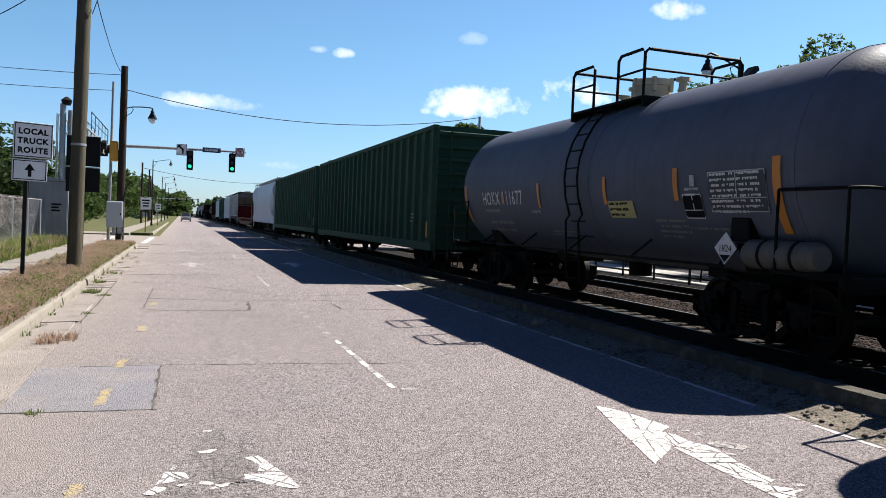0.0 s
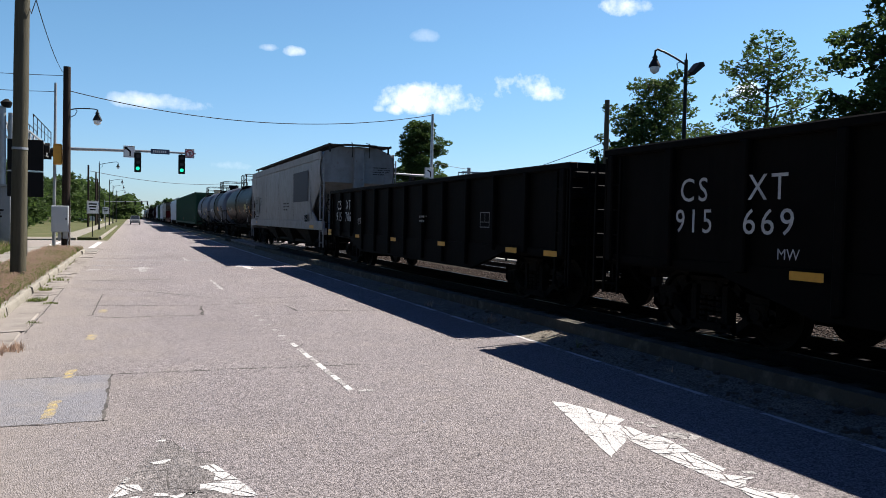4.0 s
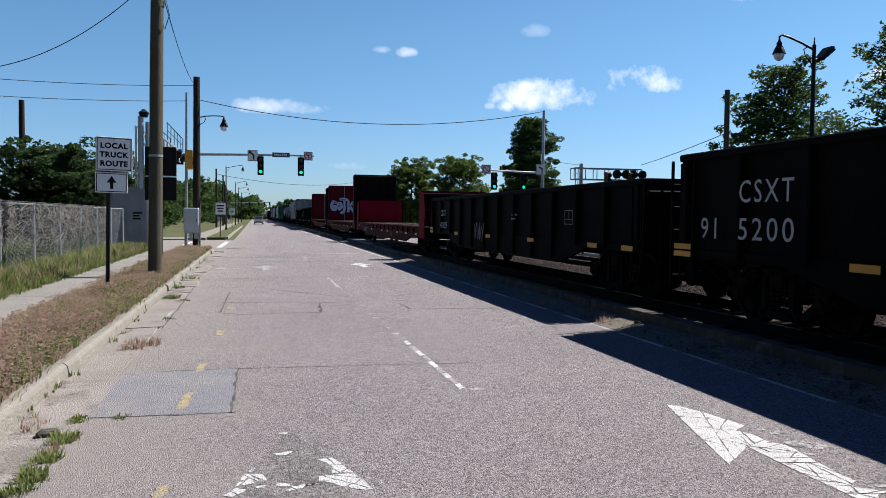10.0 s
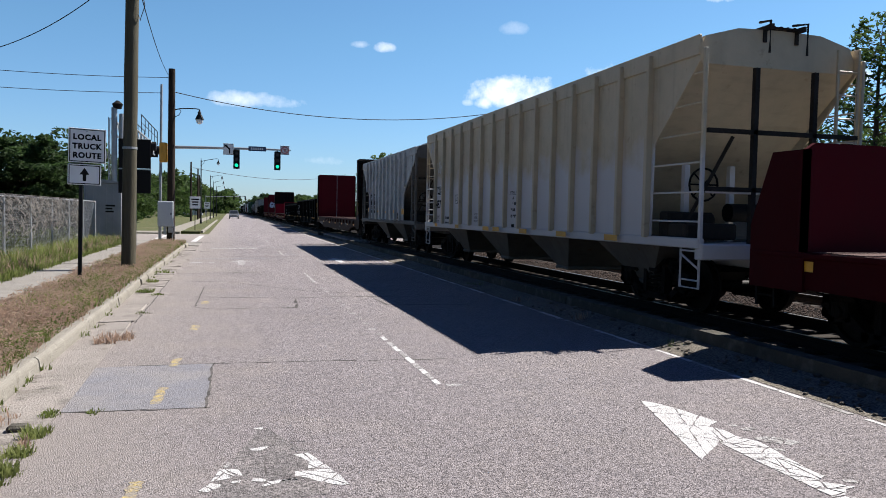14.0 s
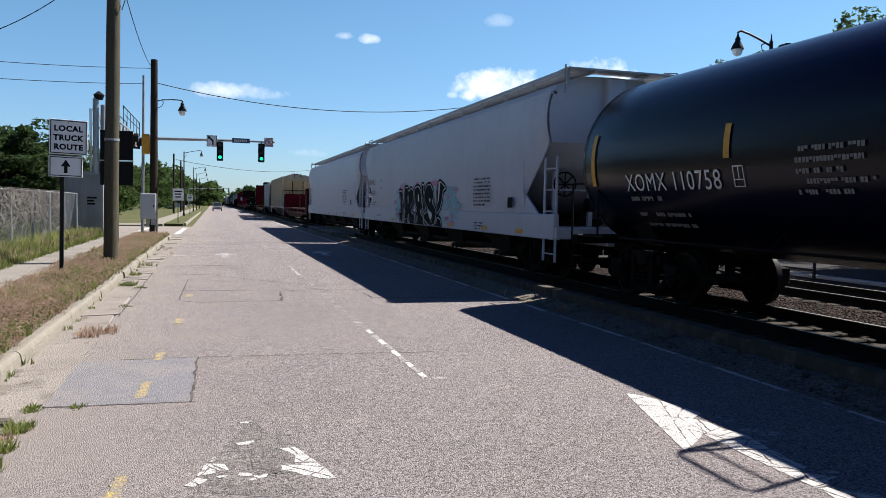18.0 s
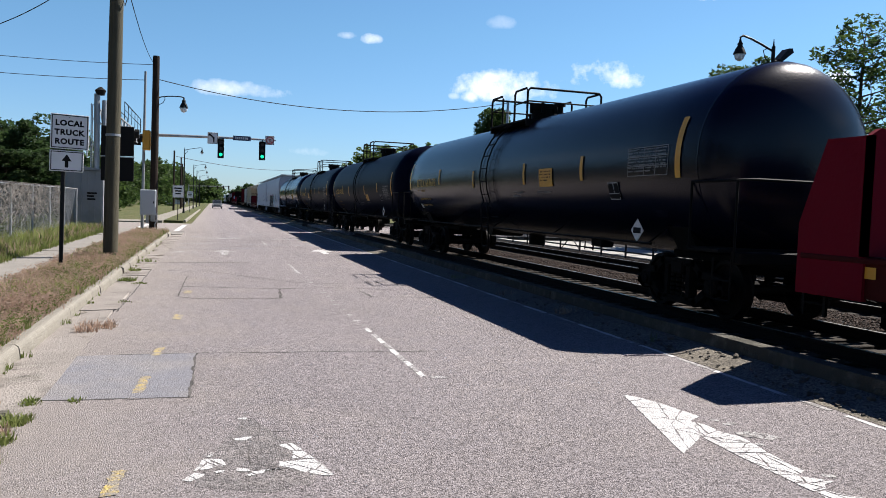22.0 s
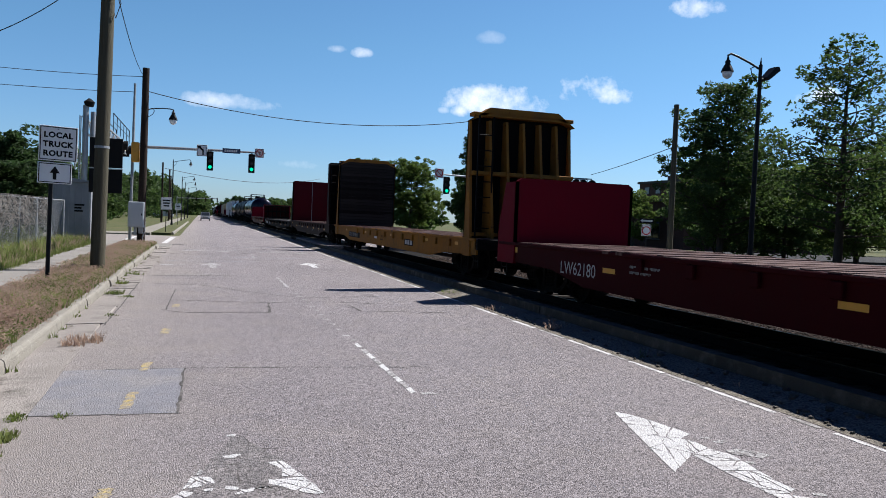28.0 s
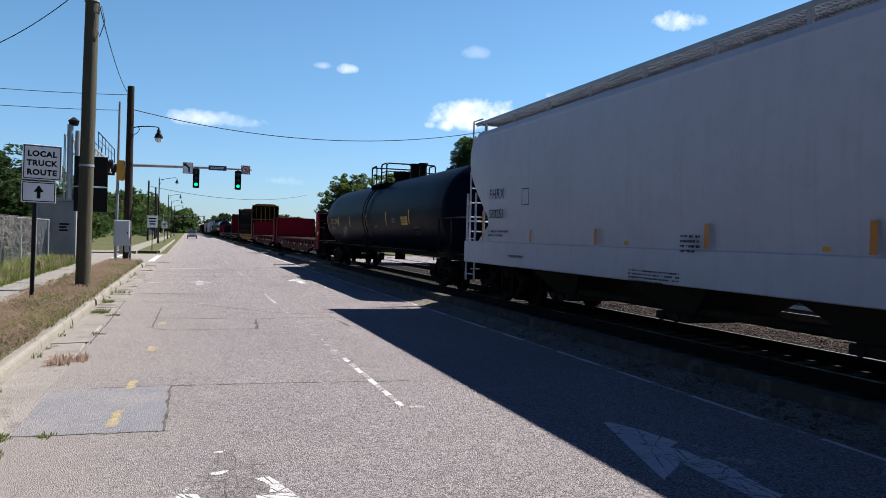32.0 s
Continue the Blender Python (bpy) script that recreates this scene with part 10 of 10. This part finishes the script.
blades("fence_weeds", (-6.2, -5.0, 6, 39, 0.10), 11000, 0.40, weed_green, "tall green weeds along the fence", 33, 0.012, 0.22)
blades("fence_grass", (-6.2, -5.0, 6, 39, 0.10), 14000, 0.48, weed_pale, "tall yellowish grass along the fence", 43, 0.010, 0.24)
blades("path_grass_pale", (-5.4, -4.66, 6, 39, 0.12), 9000, 0.22, weed_pale, "short yellowish grass at the pavement's edge", 44, 0.009, 0.16)
blades("path_grass", (-5.4, -4.66, 6, 39, 0.12), 8000, 0.22, weed_green, "shorter grass leaning over the pavement", 38, 0.010, 0.16)
blades("arching_grass", (-5.5, -4.85, 8, 15, 0.10), 3600, 0.72, weed_pale, "pale arching grass clumps beside the pavement", 39, 0.012, 0.16, 18)
blades("fence_weeds_dry", (-6.3, -4.85, 6, 39, 0.10), 7500, 0.42, weed_dry, "dry stalks along the fence", 34, 0.010, 0.22)
blades("lot_weeds", (-16, -6.2, 8, 44, 0.10), 16000, 0.7, weed_green, "rank weeds in the lot behind the fence", 35, 0.03, 0.3)
blades("kerb_weeds", (-1.99, -1.86, 5, 34, 0.0), 260, 0.07, weed_green, "small weeds in the kerb joint", 36, 0.006, 0.05)
for i, (x, y, r, n, mt) in enumerate(((-1.47, 10.9, 0.19, 1700, weed_dry), (-1.44, 13.6, 0.11, 140, weed_green), (-1.93, 11.3, 0.08, 120, weed_green), (-1.46, 7.05, 0.07, 220, weed_green), (-1.44, 6.43, 0.07, 420, weed_pale), (-1.44, 5.95, 0.07, 300, weed_pale), (-1.43, 5.55, 0.07, 420, weed_pale), (-1.46, 5.28, 0.08, 420, weed_green), (-1.44, 6.15, 0.05, 60, weed_dry),
                                      (-1.48, 4.9, 0.12, 420, weed_pale), (-1.75, 6.9, 0.12, 60, weed_dry), (-1.72, 17.2, 0.16, 260, weed_green), (-1.80, 19.5, 0.12, 200, weed_green), (-1.42, 16.6, 0.12, 160, weed_green), (-1.70, 22.5, 0.25, 300, weed_green), (-1.1, 7.07, 0.05, 60, weed_green), (5.9, 12.0, 0.15, 120, weed_dry), (5.95, 9.2, 0.10, 70, weed_green), (5.85, 14.6, 0.14, 90, weed_dry), (5.9, 7.2, 0.08, 50, weed_dry), (6.0, 18.0, 0.2, 120, weed_green))):
    blades("gutter_weed", (x - r, x + r, y - r * 1.4, y + r * 1.4, 0.0), n, (0.075 if y < 6.7 else 0.11 if i == 0 else 0.04 if -1.55 < x < 0 else 0.085) if x < 0 else 0.14, mt, "small tuft of weeds growing in a gutter crack", 50 + i, 0.005, 0.06)

# loose stones along the wall and on the ballast
rng = random.Random(77)
stone = []
for k in range(5):
    bm = bmesh.new()
    bmesh.ops.create_icosphere(bm, subdivisions=1, radius=1.0)
    for v in bm.verts:
        v.co *= rng.uniform(0.65, 1.15)
        v.co.z *= 0.7
    me = bpy.data.meshes.new("stone")
    bm.to_mesh(me)
    bm.free()
    me.materials.append(stone_bits)
    stone.append(me)
pebble = []
for me in stone:
    q = me.copy()
    q.materials.clear()
    q.materials.append(gravel_tan)
    pebble.append(q)
rubble = thing("loose_stones", pose(0, 0, 0), "loose gravel strewn along the wall and the edge line", "gravel")
for k in range(290):
    o = part("stone", pebble[k % 5], gravel_tan, rubble)
    s = rng.uniform(0.010, 0.032) if k % 9 else rng.uniform(0.03, 0.065)
    y = 3.8 + rng.random() ** 1.6 * 10
    o.location = (5.72 + abs(rng.gauss(0, 0.22)) if k % 3 else 6.25 - abs(rng.gauss(0, 0.15)), y, 0)
    o.location.z = max(0.004, min(0.085, (o.location.x - 5.66) * 0.13)) + s * 0.35
    o.scale, o.rotation_euler = (s, s * rng.uniform(0.7, 1.3), s), (0, 0, rng.uniform(0, 6))
g = np.random.RandomState(5)
base = [np.array([v.co for v in me.vertices]) for me in stone]
faces = [np.array([p.vertices for p in me.polygons]) for me in stone]
vs, fs, off = [], [], 0
for k in range(30000):
    i = k % 5
    s = g.uniform(0.018, 0.042)
    a = g.uniform(0, 6.28)
    rot = np.array([[math.cos(a), -math.sin(a), 0], [math.sin(a), math.cos(a), 0], [0, 0, 1]])
    y = 2 + g.uniform(0, 1) ** 1.4 * 34
    x = g.uniform(9.65, 11.75) if k % 3 else g.uniform(11.75, 15.9)
    vs.append(base[i] * s @ rot.T + (x, y, 0.035 if x < 11.6 else 0.018))
    fs.append(faces[i] + off)
    off += len(base[i])
me = bpy.data.meshes.new("ballast_stones")
me.from_pydata(np.concatenate(vs).tolist(), [], np.concatenate(fs).tolist())
me.materials.append(stone_bits)
tagged(new("ballast_stones", me), "crushed gray stone between the tracks", "ballast", kind="stuff")
blk = solid("kerb_debris", Mesh().box(-1.68, -1.52, 6.54, 6.66, -0.006, 0.05, 0.02), concrete_wall, "broken piece of dark kerb stone in the gutter", "rubble")


# ---- what moves ----
def motions():
    for car, y in CARS:
        walk(car, [(t, pose(TRACK_X, y + SPEED * t, RAIL_Z)) for t in (0.0, 16.0, 32.0)])
    turn = SPEED / 0.457 * 180 / math.pi          # degrees of wheel turn each second
    step = 60.0 / turn
    n = int(32.0 / step) + 1
    first = WHEELSETS[0]
    walk(first, [(i * 0.0333333, pose(0, 0, 0, -turn * i / 30.0)) for i in range(0, 961)])
    for w in WHEELSETS[1:]:
        w.rotation_mode = "QUATERNION"
        w.animation_data_create()
        w.animation_data.action = first.animation_data.action
        w.animation_data.action_slot = first.animation_data.action_slot


motions()
